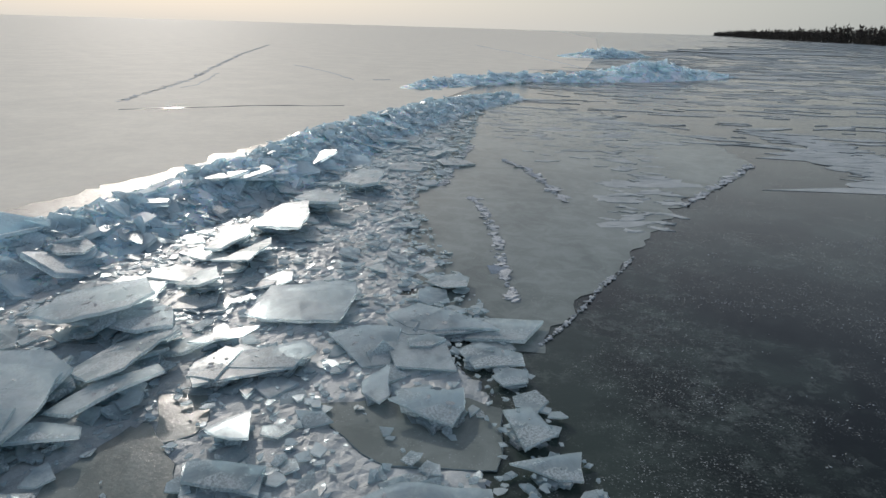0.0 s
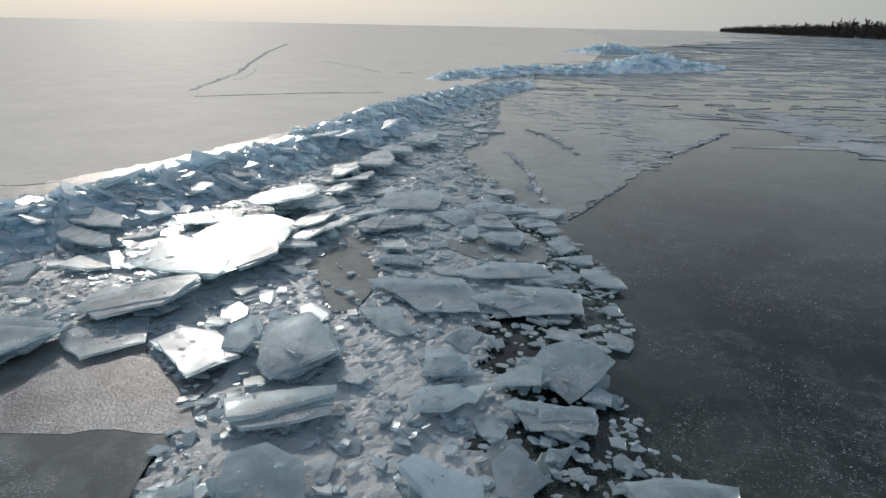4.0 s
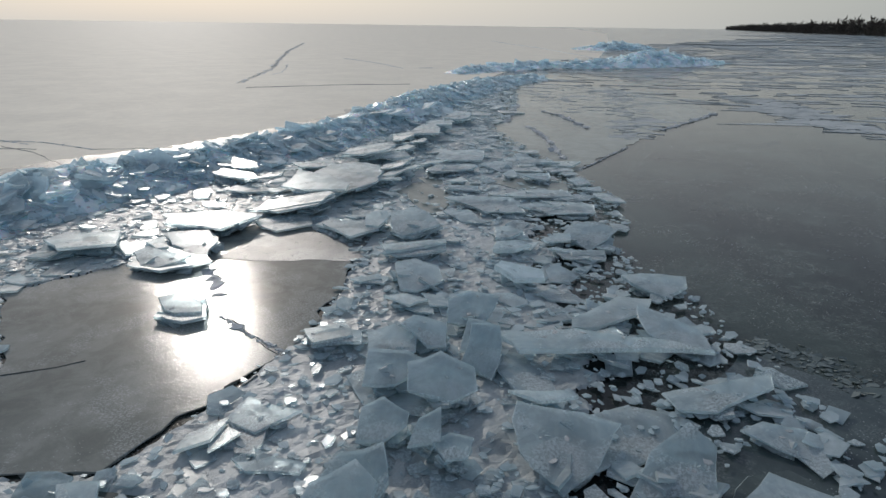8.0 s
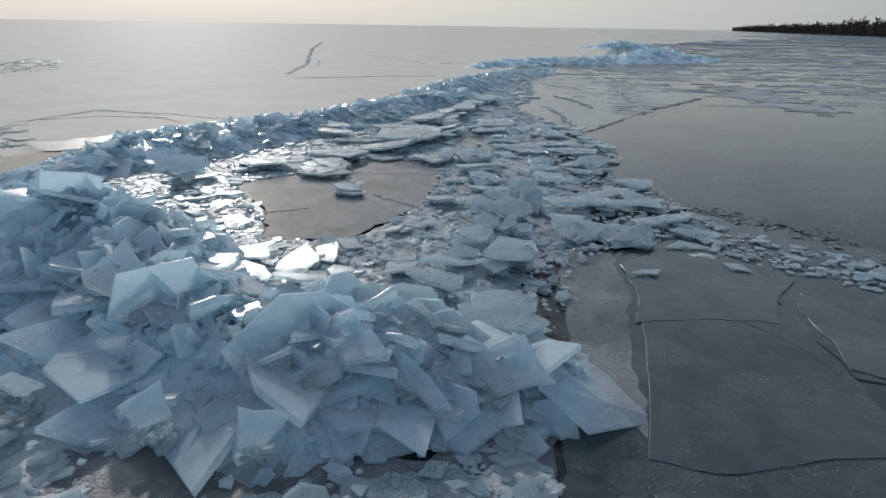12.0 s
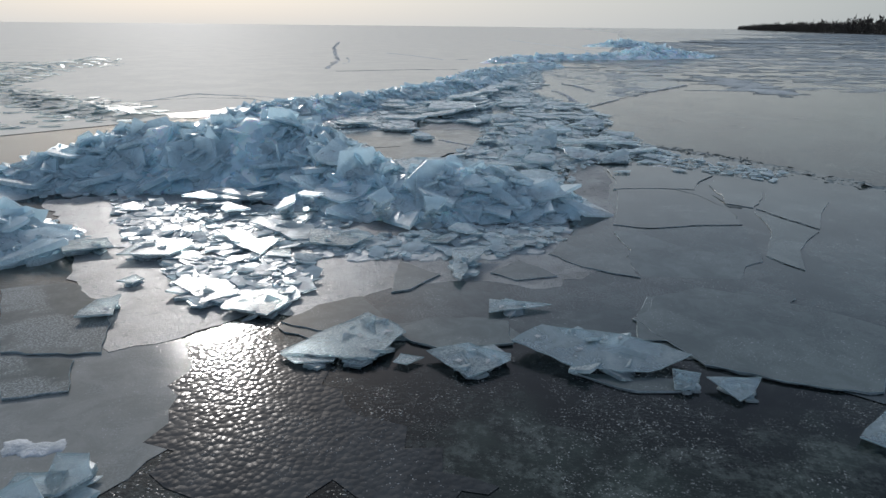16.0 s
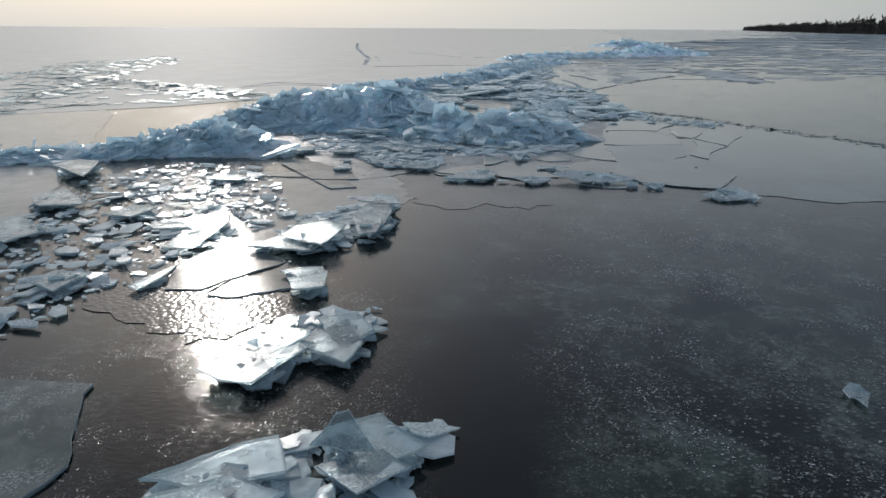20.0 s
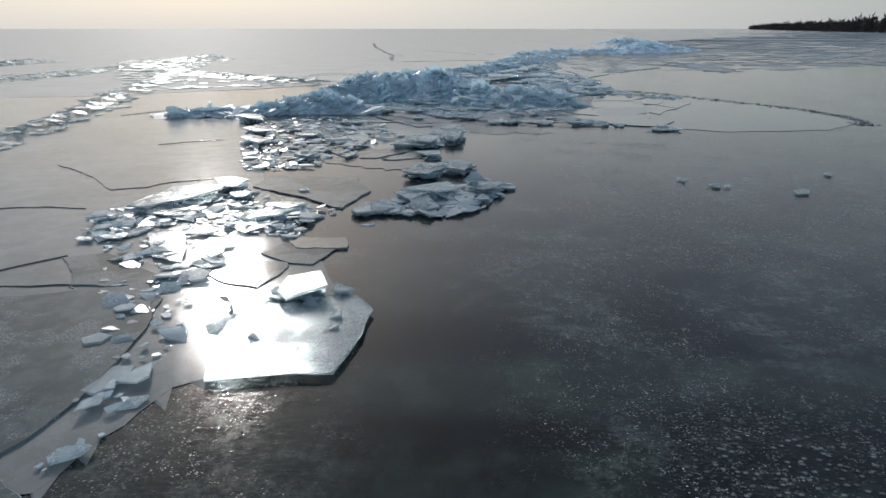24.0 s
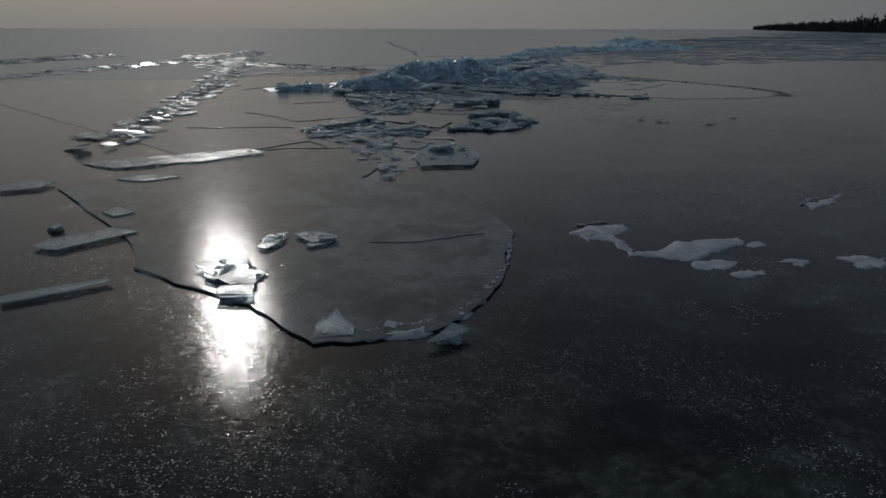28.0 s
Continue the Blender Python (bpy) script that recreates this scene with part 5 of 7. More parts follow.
ice_piece('blue', -4.20, -9.75, 0.55, 0.18, 0.1, 0.3, [(0.50, -0.24), (0.39, 0.11), (-0.07, 0.24), (-0.42, 0.10), (-0.41, -0.20)])
ice_piece('slab', -5.39, -9.61, 0.45, 0.10, 0.05, 0.1, [(-0.13, -0.34), (0.56, 0.02), (0.48, 0.21), (-0.41, 0.15), (-0.50, -0.04)])
ice_piece('slab', -7.23, -1.09, 0.16, 0.08, 0, 0, [(0.04, -0.57), (0.75, -0.10), (0.36, 0.41), (-0.48, 0.58), (-0.66, -0.33)])
ice_piece('slab', -9.01, -0.67, 0.30, 0.10, 0, 0, [(-0.24, -0.44), (0.65, -0.14), (0.36, 0.58), (-0.77, -0.00)])
ice_piece('blue', -11.04, -1.34, 0.40, 0.12, 0, 0.4, [(0.80, -0.17), (0.62, 0.20), (-0.71, 0.20), (-0.72, -0.22)])
ice_piece('slab', -7.23, 0.70, 0.30, 0.10, 0, 0, [(0.39, -0.55), (0.87, 0.33), (-0.45, 0.41), (-0.82, -0.20)])
ice_piece('slab', -4.64, -13.14, 0.20, 0.09, 0, 0.15, [(0.05, -0.19), (0.28, -0.14), (0.10, 0.17), (-0.13, 0.20), (-0.30, -0.03)])
ice_piece('slab', -5.03, -13.56, 0.12, 0.08, 0.05, -0.08, [(0.11, -0.32), (0.26, -0.01), (0.29, 0.34), (-0.28, 0.16), (-0.38, -0.17)])
ice_piece('slab', -3.57, -13.53, 0.10, 0.06, 0, 0.05, [(-0.05, -0.27), (0.29, -0.19), (0.30, 0.08), (0.04, 0.28), (-0.28, 0.27), (-0.30, -0.16)])
ice_piece('slab', -4.52, -13.49, 0.10, 0.06, 0.1, 0, [(-0.05, -0.20), (0.13, 0.11), (0.14, 0.20), (-0.22, -0.12)])
ice_piece('floe', -3.05, -13.16, 0.04, 0.04, 0, 0, [(-0.06, -0.24), (0.29, 0.05), (-0.03, 0.16), (-0.20, 0.03)])
ice_piece('blue', -5.25, -12.62, 0.50, 0.08, 0.1, 0.7, [(0.05, -0.18), (0.29, 0.11), (-0.21, 0.19), (-0.13, -0.12)])
ice_piece('slab', -4.42, -10.37, 0.70, 0.10, 0, 0.3, [(-0.44, -0.17), (0.71, -0.35), (0.69, 0.22), (-0.20, 0.37), (-0.76, -0.07)])
ice_piece('slab', -2.93, -10.20, 0.50, 0.10, 0, 0.1, [(-0.41, -0.23), (0.35, -0.34), (0.61, -0.10), (0.01, 0.44), (-0.56, 0.24)])
ice_piece('blue', -4.51, -11.44, 0.70, 0.10, 0.1, 0.3, [(-0.11, -0.20), (0.36, -0.15), (0.11, 0.26), (-0.36, 0.10)])
ice_piece('blue', -3.82, -11.73, 0.45, 0.06, 0.3, 0.7, [(0.15, -0.24), (0.34, -0.28), (0.07, 0.07), (-0.25, 0.36), (-0.30, 0.09)])
ice_piece('blue', -2.91, -11.44, 0.50, 0.08, 0.2, 0.5, [(-0.11, -0.26), (0.48, -0.21), (0.37, -0.05), (0.19, 0.36), (-0.37, 0.22), (-0.57, -0.05)])
ice_piece('slab', -7.88, -12.03, 0.50, 0.08, 0.1, 0.1, [(0.13, -0.18), (0.34, -0.04), (-0.16, 0.19), (-0.30, 0.03)])
ice_piece('blue', -6.29, -12.47, 0.60, 0.08, 0.1, 0.6, [(-0.01, -0.17), (0.26, -0.07), (0.04, 0.23), (-0.29, 0.01)])
ice_piece('blue', -7.77, -10.29, 0.99, 0.14, 0.15, 0.5, [(-0.27, -0.19), (0.36, -0.36), (0.46, -0.01), (-0.09, 0.53), (-0.45, 0.03)])
ice_piece('blue', -10.49, -2.57, 0.60, 0.14, 0, 0.5, [(0.68, -0.23), (0.53, 0.23), (-0.55, 0.27), (-0.65, -0.27)])
ice_piece('slab', -8.29, -12.40, 0.40, 0.10, 0.2, 0.2, [(-0.10, -0.30), (0.22, -0.03), (0.13, 0.31), (-0.08, 0.22), (-0.18, -0.20)])
ice_piece('snow', -7.27, -13.61, 0.10, 0.08, 0, 0, [(-0.17, -0.42), (0.68, -0.38), (0.45, 0.20), (-0.15, 0.37), (-0.34, 0.24), (-0.48, -0.01)])
ice_piece('floe', 0.02, -10.53, 0.07, 0.05, 0, 0, [(-1.23, -1.81), (-0.80, -1.85), (1.08, -1.48), (1.28, -0.04), (1.49, 1.80), (0.41, 2.57), (-0.63, 2.48), (-1.60, -1.68)])
ice_piece('floe', 1.89, -9.46, 0.06, 0.05, 0, 0, [(-0.27, 0.78), (-0.53, -0.95), (-0.03, -1.28), (0.78, 0.09), (0.05, 1.36)])
ice_piece('floe', 2.88, -10.32, 0.06, 0.05, 0, 0, [(-0.98, -0.48), (-0.32, -1.86), (0.97, 0.19), (0.48, 1.19), (-0.15, 0.95)])
ice_piece('floe', 1.53, -12.92, 0.06, 0.05, 0, 0, [(0.23, 1.88), (-0.76, -0.90), (-0.41, -1.56), (0.94, 0.58)])
ice_piece('floe', -0.37, -13.64, 0.10, 0.06, 0, 0.02, [(-1.30, 0.91), (-1.22, -0.04), (-1.26, -1.42), (0.08, -1.73), (0.56, -0.72), (0.95, -0.48), (1.33, 1.01), (1.34, 1.39), (-0.48, 1.07)])
ice_piece('floe', -2.25, -13.87, 0.05, 0.05, 0, 0, [(-0.86, -0.15), (-0.35, -0.72), (0.51, -1.13), (0.60, -0.05), (0.52, 1.29), (-0.42, 0.77)])
ice_piece('slab', -4.57, -14.80, 0.14, 0.05, 0.1, 0.05, [(-0.06, -0.65), (0.03, -0.07), (0.43, 0.68), (-0.23, 0.56), (-0.17, -0.53)])
ice_piece('floe', -5.43, -15.20, 0.10, 0.05, 0, 0, [(0.04, -0.52), (0.46, 0.10), (-0.01, 0.47), (-0.25, 0.60), (-0.24, -0.65)])
ice_piece('slab', -3.88, -16.25, 0.08, 0.05, 0, 0, [(0.07, -0.12), (0.57, 0.07), (0.03, 0.15), (-0.32, 0.18), (-0.34, -0.27)])
ice_piece('floe', -3.66, -14.90, 0.05, 0.05, 0, 0, [(-0.10, -0.35), (0.58, -0.12), (0.01, 0.53), (-0.50, -0.06)])
ice_piece('floe', -1.11, -16.22, 0.04, 0.04, 0, 0, [(-1.21, -0.87), (0.66, -0.76), (1.50, 0.58), (0.84, 0.82), (-0.73, 0.49), (-1.07, -0.26)])
ice_piece('slab', -8.50, -13.94, 0.14, 0.07, 0, 0.05, [(-0.17, -0.28), (0.42, -0.68), (0.57, 0.17), (0.25, -0.02), (-0.27, 0.37), (-0.80, 0.43)])
ice_piece('slab', -9.52, -12.18, 0.20, 0.08, 0, 0, [(-0.02, -0.26), (0.44, -0.04), (-0.22, 0.40), (-0.20, -0.09)])
ice_piece('slab', -9.66, -11.28, 0.30, 0.09, 0, 0, [(0.33, -0.40), (0.64, -0.07), (-0.14, 0.35), (-0.82, 0.13)])
ice_piece('slab', -6.86, -13.66, 0.14, 0.08, 0, 0.02, [(0.24, -0.47), (0.57, 0.11), (0.44, 0.28), (-0.70, 0.40), (-0.55, -0.32)])
ice_piece('slab', -8.03, -13.16, 0.10, 0.07, 0, 0, [(0.25, -0.60), (0.72, -0.56), (0.44, 0.22), (-0.53, 0.60), (-0.87, 0.34)])
ice_piece('slab', -9.98, -14.45, 0.10, 0.07, 0, 0, [(0.00, -0.44), (0.32, -0.38), (0.34, 0.21), (-0.14, 0.38), (-0.51, 0.23)])
ice_piece('slab', -9.36, -14.69, 0.10, 0.06, 0, 0, [(0.29, -0.13), (0.17, 0.16), (-0.17, 0.22), (-0.29, -0.24)])
ice_piece('slab', -7.78, -14.53, 0.12, 0.06, 0, 0, [(0.26, -0.19), (0.14, 0.19), (-0.18, 0.12), (-0.22, -0.12)])
ice_piece('slab', -7.50, -16.50, 0.12, 0.08, 0, 0.05, [(0.26, -0.34), (0.47, 0.13), (0.19, 0.34), (-0.46, 0.04), (-0.45, -0.17)])
ice_piece('floe', -6.25, -16.80, 0.05, 0.04, 0, 0, [(-0.13, -0.54), (0.58, -0.50), (0.46, 0.09), (0.14, 0.79), (-0.25, 0.38), (-0.80, -0.22)])
ice_piece('floe', -4.74, -16.86, 0.05, 0.04, 0, 0, [(-0.78, -0.43), (1.00, -0.33), (0.66, 0.25), (0.28, 0.31), (-0.36, 0.19), (-0.80, 0.01)])
ice_piece('slab', -3.57, -13.44, 0.10, 0.05, 0, 0, [(0.03, -0.32), (0.36, -0.09), (0.06, 0.27), (-0.44, 0.14)])
ice_piece('slab', -4.91, -13.56, 0.15, 0.06, 0, 0.1, [(0.03, -0.23), (0.20, 0.09), (0.07, 0.24), (-0.30, -0.10)])
ice_piece('slab', -2.92, -17.51, 0.14, 0.05, -0.03, 0.12, [(-0.32, -0.41), (0.52, -0.43), (1.13, -0.03), (0.36, 0.33), (-0.63, 0.46), (-1.05, 0.07)])
ice_piece('floe', -2.46, -18.06, 0.05, 0.05, 0, 0, [(-0.15, -0.20), (0.44, -0.16), (0.63, 0.10), (-0.08, 0.09), (-0.84, 0.16)])
ice_piece('slab', -2.05, -18.10, 0.10, 0.05, 0, 0.3, [(-0.16, -0.14), (0.05, -0.14), (0.21, 0.11), (-0.10, 0.17)])
ice_piece('slab', -1.47, -18.18, 0.09, 0.05, 0, 0.2, [(-0.09, -0.23), (0.11, -0.09), (0.30, 0.17), (-0.33, 0.14)])
ice_piece('floe', -4.58, -17.10, 0.10, 0.05, 0, 0, [(-0.12, -0.45), (0.23, -0.28), (0.66, -0.18), (0.62, 0.44), (-0.46, 0.46), (-0.94, 0.01)])
ice_piece('floe', -6.26, -16.74, 0.12, 0.06, 0, 0, [(-0.22, -0.38), (0.54, -0.48), (0.70, -0.07), (0.18, 0.72), (-0.41, 0.39), (-0.77, -0.17)])
ice_piece('slab', -6.41, -17.74, 0.07, 0.05, 0, 0, [(-0.13, -0.24), (0.32, -0.18), (0.31, 0.19), (-0.13, 0.26), (-0.37, -0.03)])
ice_piece('slab', -5.82, -17.71, 0.07, 0.05, 0, 0, [(-0.17, -0.20), (0.07, -0.25), (0.33, 0.02), (0.04, 0.31), (-0.28, 0.12)])
ice_piece('slab', -5.24, -17.79, 0.06, 0.04, 0, 0, [(0.02, -0.12), (0.21, 0.06), (-0.08, 0.13), (-0.15, -0.07)])
ice_piece('slab', -4.39, -17.74, 0.10, 0.05, 0, 0.1, [(-0.10, -0.41), (0.40, -0.05), (0.41, 0.08), (-0.10, 0.29), (-0.62, 0.08)])
ice_piece('floe', -1.00, -16.87, 0.07, 0.06, 0, 0, [(-0.91, -0.30), (-0.66, -0.79), (0.17, -1.11), (1.13, -1.25), (2.14, 0.36), (0.08, 1.54), (-0.71, 1.17), (-1.24, 0.39)])
ice_piece('frost', -10.16, -16.87, 0.05, 0.05, 0, 0, [(1.20, -0.97), (0.59, 0.28), (-0.41, 1.01), (-1.37, 0.73), (-0.01, -1.05)])
ice_piece('frost', -9.39, -18.39, 0.05, 0.05, 0, 0, [(-0.06, -0.46), (0.55, -0.27), (0.21, 0.36), (-0.70, 0.37)])
ice_piece('snow', -8.59, -19.55, 0.09, 0.07, 0, 0, [(-0.19, -0.16), (0.37, -0.05), (0.19, 0.15), (-0.37, 0.07)])
ice_piece('slab', -7.96, -19.99, 0.15, 0.09, 0.05, 0.05, [(0.06, -0.31), (0.26, -0.04), (0.06, 0.23), (-0.25, 0.23), (-0.13, -0.11)])
ice_piece('slab', -8.14, -20.13, 0.15, 0.09, 0, 0, [(0.27, -0.13), (0.18, 0.16), (-0.24, 0.10), (-0.21, -0.13)])
ice_piece('slab', -9.58, -16.77, 0.13, 0.08, 0, 0, [(0.30, -0.23), (0.06, 0.39), (-0.19, 0.18), (-0.18, -0.34)])
ice_piece('slab', -7.46, -16.34, 0.10, 0.08, 0, 0, [(0.25, -0.40), (0.34, 0.10), (0.17, 0.39), (-0.38, 0.24), (-0.37, -0.32)])
ice_piece('slab', -9.89, -14.46, 0.15, 0.08, 0, 0, [(0.33, -0.37), (0.51, 0.20), (0.23, 0.48), (-0.52, 0.12), (-0.56, -0.44)])
ice_piece('slab', -8.48, -15.98, 0.10, 0.07, 0, 0, [(0.22, -0.53), (0.59, -0.21), (0.23, 0.28), (-0.51, 0.34), (-0.54, 0.12)])
ice_piece('slab', -9.70, -15.77, 0.10, 0.07, 0, 0, [(0.08, -0.14), (0.17, 0.04), (-0.05, 0.19), (-0.20, -0.09)])
ice_piece('slab', -9.95, -11.39, 0.25, 0.08, 0, 0.02, [(0.39, -0.32), (0.91, -0.19), (-0.36, 0.62), (-0.95, -0.12)])
ice_piece('slab', -11.26, -14.46, 0.15, 0.08, 0, 0, [(-0.16, -0.37), (0.54, -0.04), (0.19, 0.38), (-0.57, 0.02)])
ice_piece('slab', -8.78, -22.92, 0.30, 0.09, 0.1, 0.15, [(-0.24, -0.25), (0.25, -0.50), (0.43, -0.13), (0.50, 0.14), (0.08, 0.48), (-0.44, 0.32), (-0.58, -0.05)])
ice_piece('slab', -7.93, -22.13, 0.25, 0.09, 0.1, 0.1, [(-0.10, -0.56), (0.20, -0.48), (0.21, 0.20), (0.09, 0.44), (-0.40, 0.39)])
ice_piece('slab', -8.56, -24.32, 0.12, 0.09, 0, 0.05, [(0.15, -0.24), (0.36, -0.08), (0.22, 0.22), (-0.31, 0.09), (-0.42, 0.01)])
ice_piece('slab', -7.90, -20.69, 0.30, 0.10, 0.1, 0.1, [(-0.03, -0.22), (0.38, -0.27), (0.36, -0.04), (-0.16, 0.45), (-0.54, 0.08)])
ice_piece('slab', -9.64, -23.18, 0.15, 0.08, 0, 0, [(0.16, -0.15), (0.23, 0.12), (-0.17, 0.15), (-0.22, -0.12)])
ice_piece('slab', -12.16, -18.37, 0.15, 0.08, 0, 0, [(0.34, -0.25), (0.56, 0.08), (-0.34, 0.34), (-0.55, -0.16)])
ice_piece('slab', 0.07, -18.89, 0.08, 0.05, 0, 0.05, [(-0.27, -0.49), (0.65, -0.22), (0.34, 0.80), (-0.72, -0.09)])
ice_piece('slab', -5.90, -17.36, 0.10, 0.06, 0, 0, [(0.28, -0.50), (0.59, 0.20), (0.01, 0.72), (-0.88, -0.42)])
ice_piece('frost', -10.00, -24.17, 0.05, 0.05, 0, 0, [(-0.01, -0.74), (0.94, 0.43), (0.37, 0.99), (-0.75, 0.09), (-0.55, -0.77)])
ice_piece('frost', -9.26, -24.68, 0.05, 0.05, 0, 0, [(-0.26, -0.48), (0.60, -0.08), (0.24, 0.95), (-0.58, -0.39)])
ice_piece('frost', -11.06, -24.41, 0.05, 0.05, 0, 0, [(0.15, -0.61), (0.36, -0.36), (0.26, 0.40), (-0.77, 0.57)])
ice_piece('slab', -11.11, -22.41, 0.12, 0.08, 0.05, 0.03, [(-0.28, -0.94), (0.30, -0.96), (0.36, -0.03), (0.18, 1.01), (-0.56, 0.92)])
ice_piece('slab', -11.86, -22.18, 0.12, 0.08, 0.05, 0, [(-0.20, -0.18), (0.48, -0.10), (0.20, 0.20), (-0.47, 0.07)])
ice_piece('slab', -13.03, -21.38, 0.15, 0.08, 0.08, 0, [(0.24, -0.45), (0.49, 0.20), (-0.20, 0.46), (-0.53, -0.21)])
ice_piece('slab', -12.34, -18.18, 0.10, 0.06, 0, 0, [(0.08, -0.39), (0.61, 0.10), (-0.24, 0.51), (-0.45, -0.21)])
ice_piece('slab', -7.06, -28.53, 0.35, 0.06, 0.1, 0.6, [(0.04, -0.15), (0.32, -0.15), (0.02, 0.21), (-0.10, 0.18), (-0.28, -0.09)])
ice_piece('slab', -8.01, -28.78, 0.20, 0.10, 0, 0.02, [(-0.19, -0.31), (0.54, -0.08), (0.32, 0.38), (0.01, 0.26), (-0.67, -0.25)])
ice_piece('slab', -8.45, -29.49, 0.20, 0.08, 0.1, 0.1, [(0.01, -0.43), (0.47, 0.04), (-0.02, 0.24), (-0.45, 0.15)])
ice_piece('slab', -8.20, -30.23, 0.18, 0.08, 0.1, 0.3, [(0.17, -0.25), (0.16, 0.26), (-0.17, 0.19), (-0.17, -0.20)])
ice_piece('slab', -6.80, -28.79, 0.20, 0.08, 0.1, 0, [(-0.03, -0.30), (0.38, 0.01), (0.10, 0.25), (-0.45, 0.04)])
ice_piece('slab', -6.85, -29.55, 0.15, 0.07, 0, 0.1, [(0.12, -0.14), (0.15, 0.05), (-0.04, 0.25), (-0.23, -0.16)])
ice_piece('slab', -8.43, -26.71, 0.20, 0.12, 0.05, 0.03, [(0.15, -0.29), (0.54, 0.28), (-0.20, 0.48), (-0.49, -0.46)])
ice_piece('slab', -7.50, -26.24, 0.20, 0.12, 0, 0.05, [(0.04, -0.53), (0.35, -0.04), (0.05, 0.37), (-0.44, 0.20)])
ice_piece('slab', -8.38, -24.85, 0.20, 0.10, 0, 0, [(-0.15, -0.31), (0.28, -0.17), (0.20, 0.40), (-0.33, 0.07)])
ice_piece('slab', -9.01, -22.74, 0.20, 0.12, 0, 0.05, [(0.32, -0.77), (0.64, 0.60), (-0.23, 0.80), (-0.73, -0.63)])
ice_piece('slab', -7.94, -21.52, 0.25, 0.14, 0.05, 0.05, [(0.13, -1.28), (0.34, 0.18), (-0.04, 1.09), (-0.43, 0.01)])
ice_piece('slab', -9.03, -30.41, 0.15, 0.07, 0, 0.2, [(0.20, -0.19), (0.19, 0.04), (-0.09, 0.28), (-0.21, 0.12), (-0.10, -0.25)])
ice_piece('slab', -9.40, -30.52, 0.12, 0.08, 0, 0, [(-0.04, -0.31), (0.25, -0.18), (0.08, 0.33), (-0.09, 0.25), (-0.21, -0.08)])
ice_piece('slab', -11.08, -30.31, 0.12, 0.08, 0.1, 0, [(0.12, -0.34), (0.48, -0.05), (0.35, 0.17), (-0.49, 0.23), (-0.46, -0.01)])
ice_piece('slab', -11.21, -30.93, 0.14, 0.08, 0.1, 0, [(-0.10, -0.29), (0.16, -0.13), (0.44, 0.11), (-0.08, 0.19), (-0.42, 0.11)])
ice_piece('snow', -9.15, -31.31, 0.08, 0.06, 0, 0, [(0.03, -0.10), (0.17, 0.05), (-0.09, 0.09), (-0.11, -0.04)])
ice_piece('slab', -11.10, -28.88, 0.08, 0.05, 0, 0, [(-0.03, -0.13), (0.16, -0.06), (0.03, 0.15), (-0.16, 0.04)])
ice_piece('slab', -12.34, -29.57, 0.14, 0.08, 0, 0, [(-0.05, -0.27), (0.16, -0.26), (0.23, 0.16), (-0.04, 0.33), (-0.30, 0.04)])
ice_piece('slab', -12.93, -28.69, 0.20, 0.10, 0, 0, [(0.07, -0.53), (0.31, -0.42), (0.37, 0.20), (-0.20, 0.50), (-0.54, 0.25)])
ice_piece('slab', -12.19, -24.90, 0.15, 0.08, 0, 0, [(0.22, -0.45), (0.36, 0.29), (-0.26, 0.33), (-0.32, -0.17)])
ice_piece('slab', -14.54, -22.73, 0.20, 0.10, 0, 0, [(0.44, -0.81), (0.68, -0.26), (-0.49, 0.85), (-0.63, 0.22)])
ice_piece('slab', -15.12, -20.71, 0.20, 0.10, 0, 0, [(0.10, -0.62), (0.92, -0.42), (-0.36, 0.85), (-0.66, 0.19)])
ice_piece('slab', -10.85, -24.74, 0.10, 0.06, 0, 0, [(-0.01, -0.40), (0.12, 0.05), (0.12, 0.61), (-0.23, -0.26)])
ice_piece('slab', -16.52, -17.70, 0.25, 0.12, 0, 0, [(0.91, -1.21), (0.22, 0.55), (-0.44, 0.72), (-0.69, -0.06)])
ice_piece('frost', -10.82, -28.81, 0.04, 0.04, 0, 0, [(-0.47, -0.41), (0.72, -1.36), (0.95, -1.41), (1.31, 0.07), (0.75, 1.36), (-1.59, 1.47), (-1.66, 0.28)])
ice_piece('floe', -9.76, -32.42, 0.06, 0.05, 0, 0, [(-0.37, -0.34), (0.53, -0.28), (0.51, -0.08), (0.41, 0.27), (-0.29, 0.23), (-0.79, 0.20)])
ice_piece('slab', -1.79, -27.08, 0.06, 0.05, 0, 0, [(-0.12, -0.15), (0.03, -0.12), (0.15, 0.11), (0.05, 0.16), (-0.11, -0.00)])
ice_piece('slab', -1.18, -27.68, 0.06, 0.05, 0, 0, [(0.00, -0.14), (0.18, 0.07), (0.01, 0.13), (-0.19, -0.06)])
ice_piece('slab', -0.89, -27.78, 0.06, 0.05, 0, 0, [(-0.09, -0.12), (0.09, -0.03), (0.09, 0.12), (-0.09, 0.03)])
ice_piece('slab', -9.48, -35.67, 0.08, 0.07, 0, 0, [(0.97, -1.13), (1.15, 0.47), (0.83, 0.92), (-0.32, 0.92), (-0.92, 0.66), (-0.67, 0.15), (-0.65, -0.62), (-0.39, -1.38)])
ice_piece('slab', -9.46, -34.76, 0.24, 0.13, 0.1, 0.05, [(-0.08, -0.42), (0.43, -0.09), (0.19, 0.45), (-0.27, 0.28), (-0.27, -0.21)])
ice_piece('slab', -8.88, -34.64, 0.14, 0.07, -0.1, 0, [(0.08, -0.10), (0.19, 0.04), (-0.14, 0.18), (-0.13, -0.12)])
ice_piece('slab', -9.79, -34.91, 0.13, 0.06, 0, 0.05, [(0.15, -0.13), (0.11, 0.07), (-0.13, 0.12), (-0.13, -0.06)])
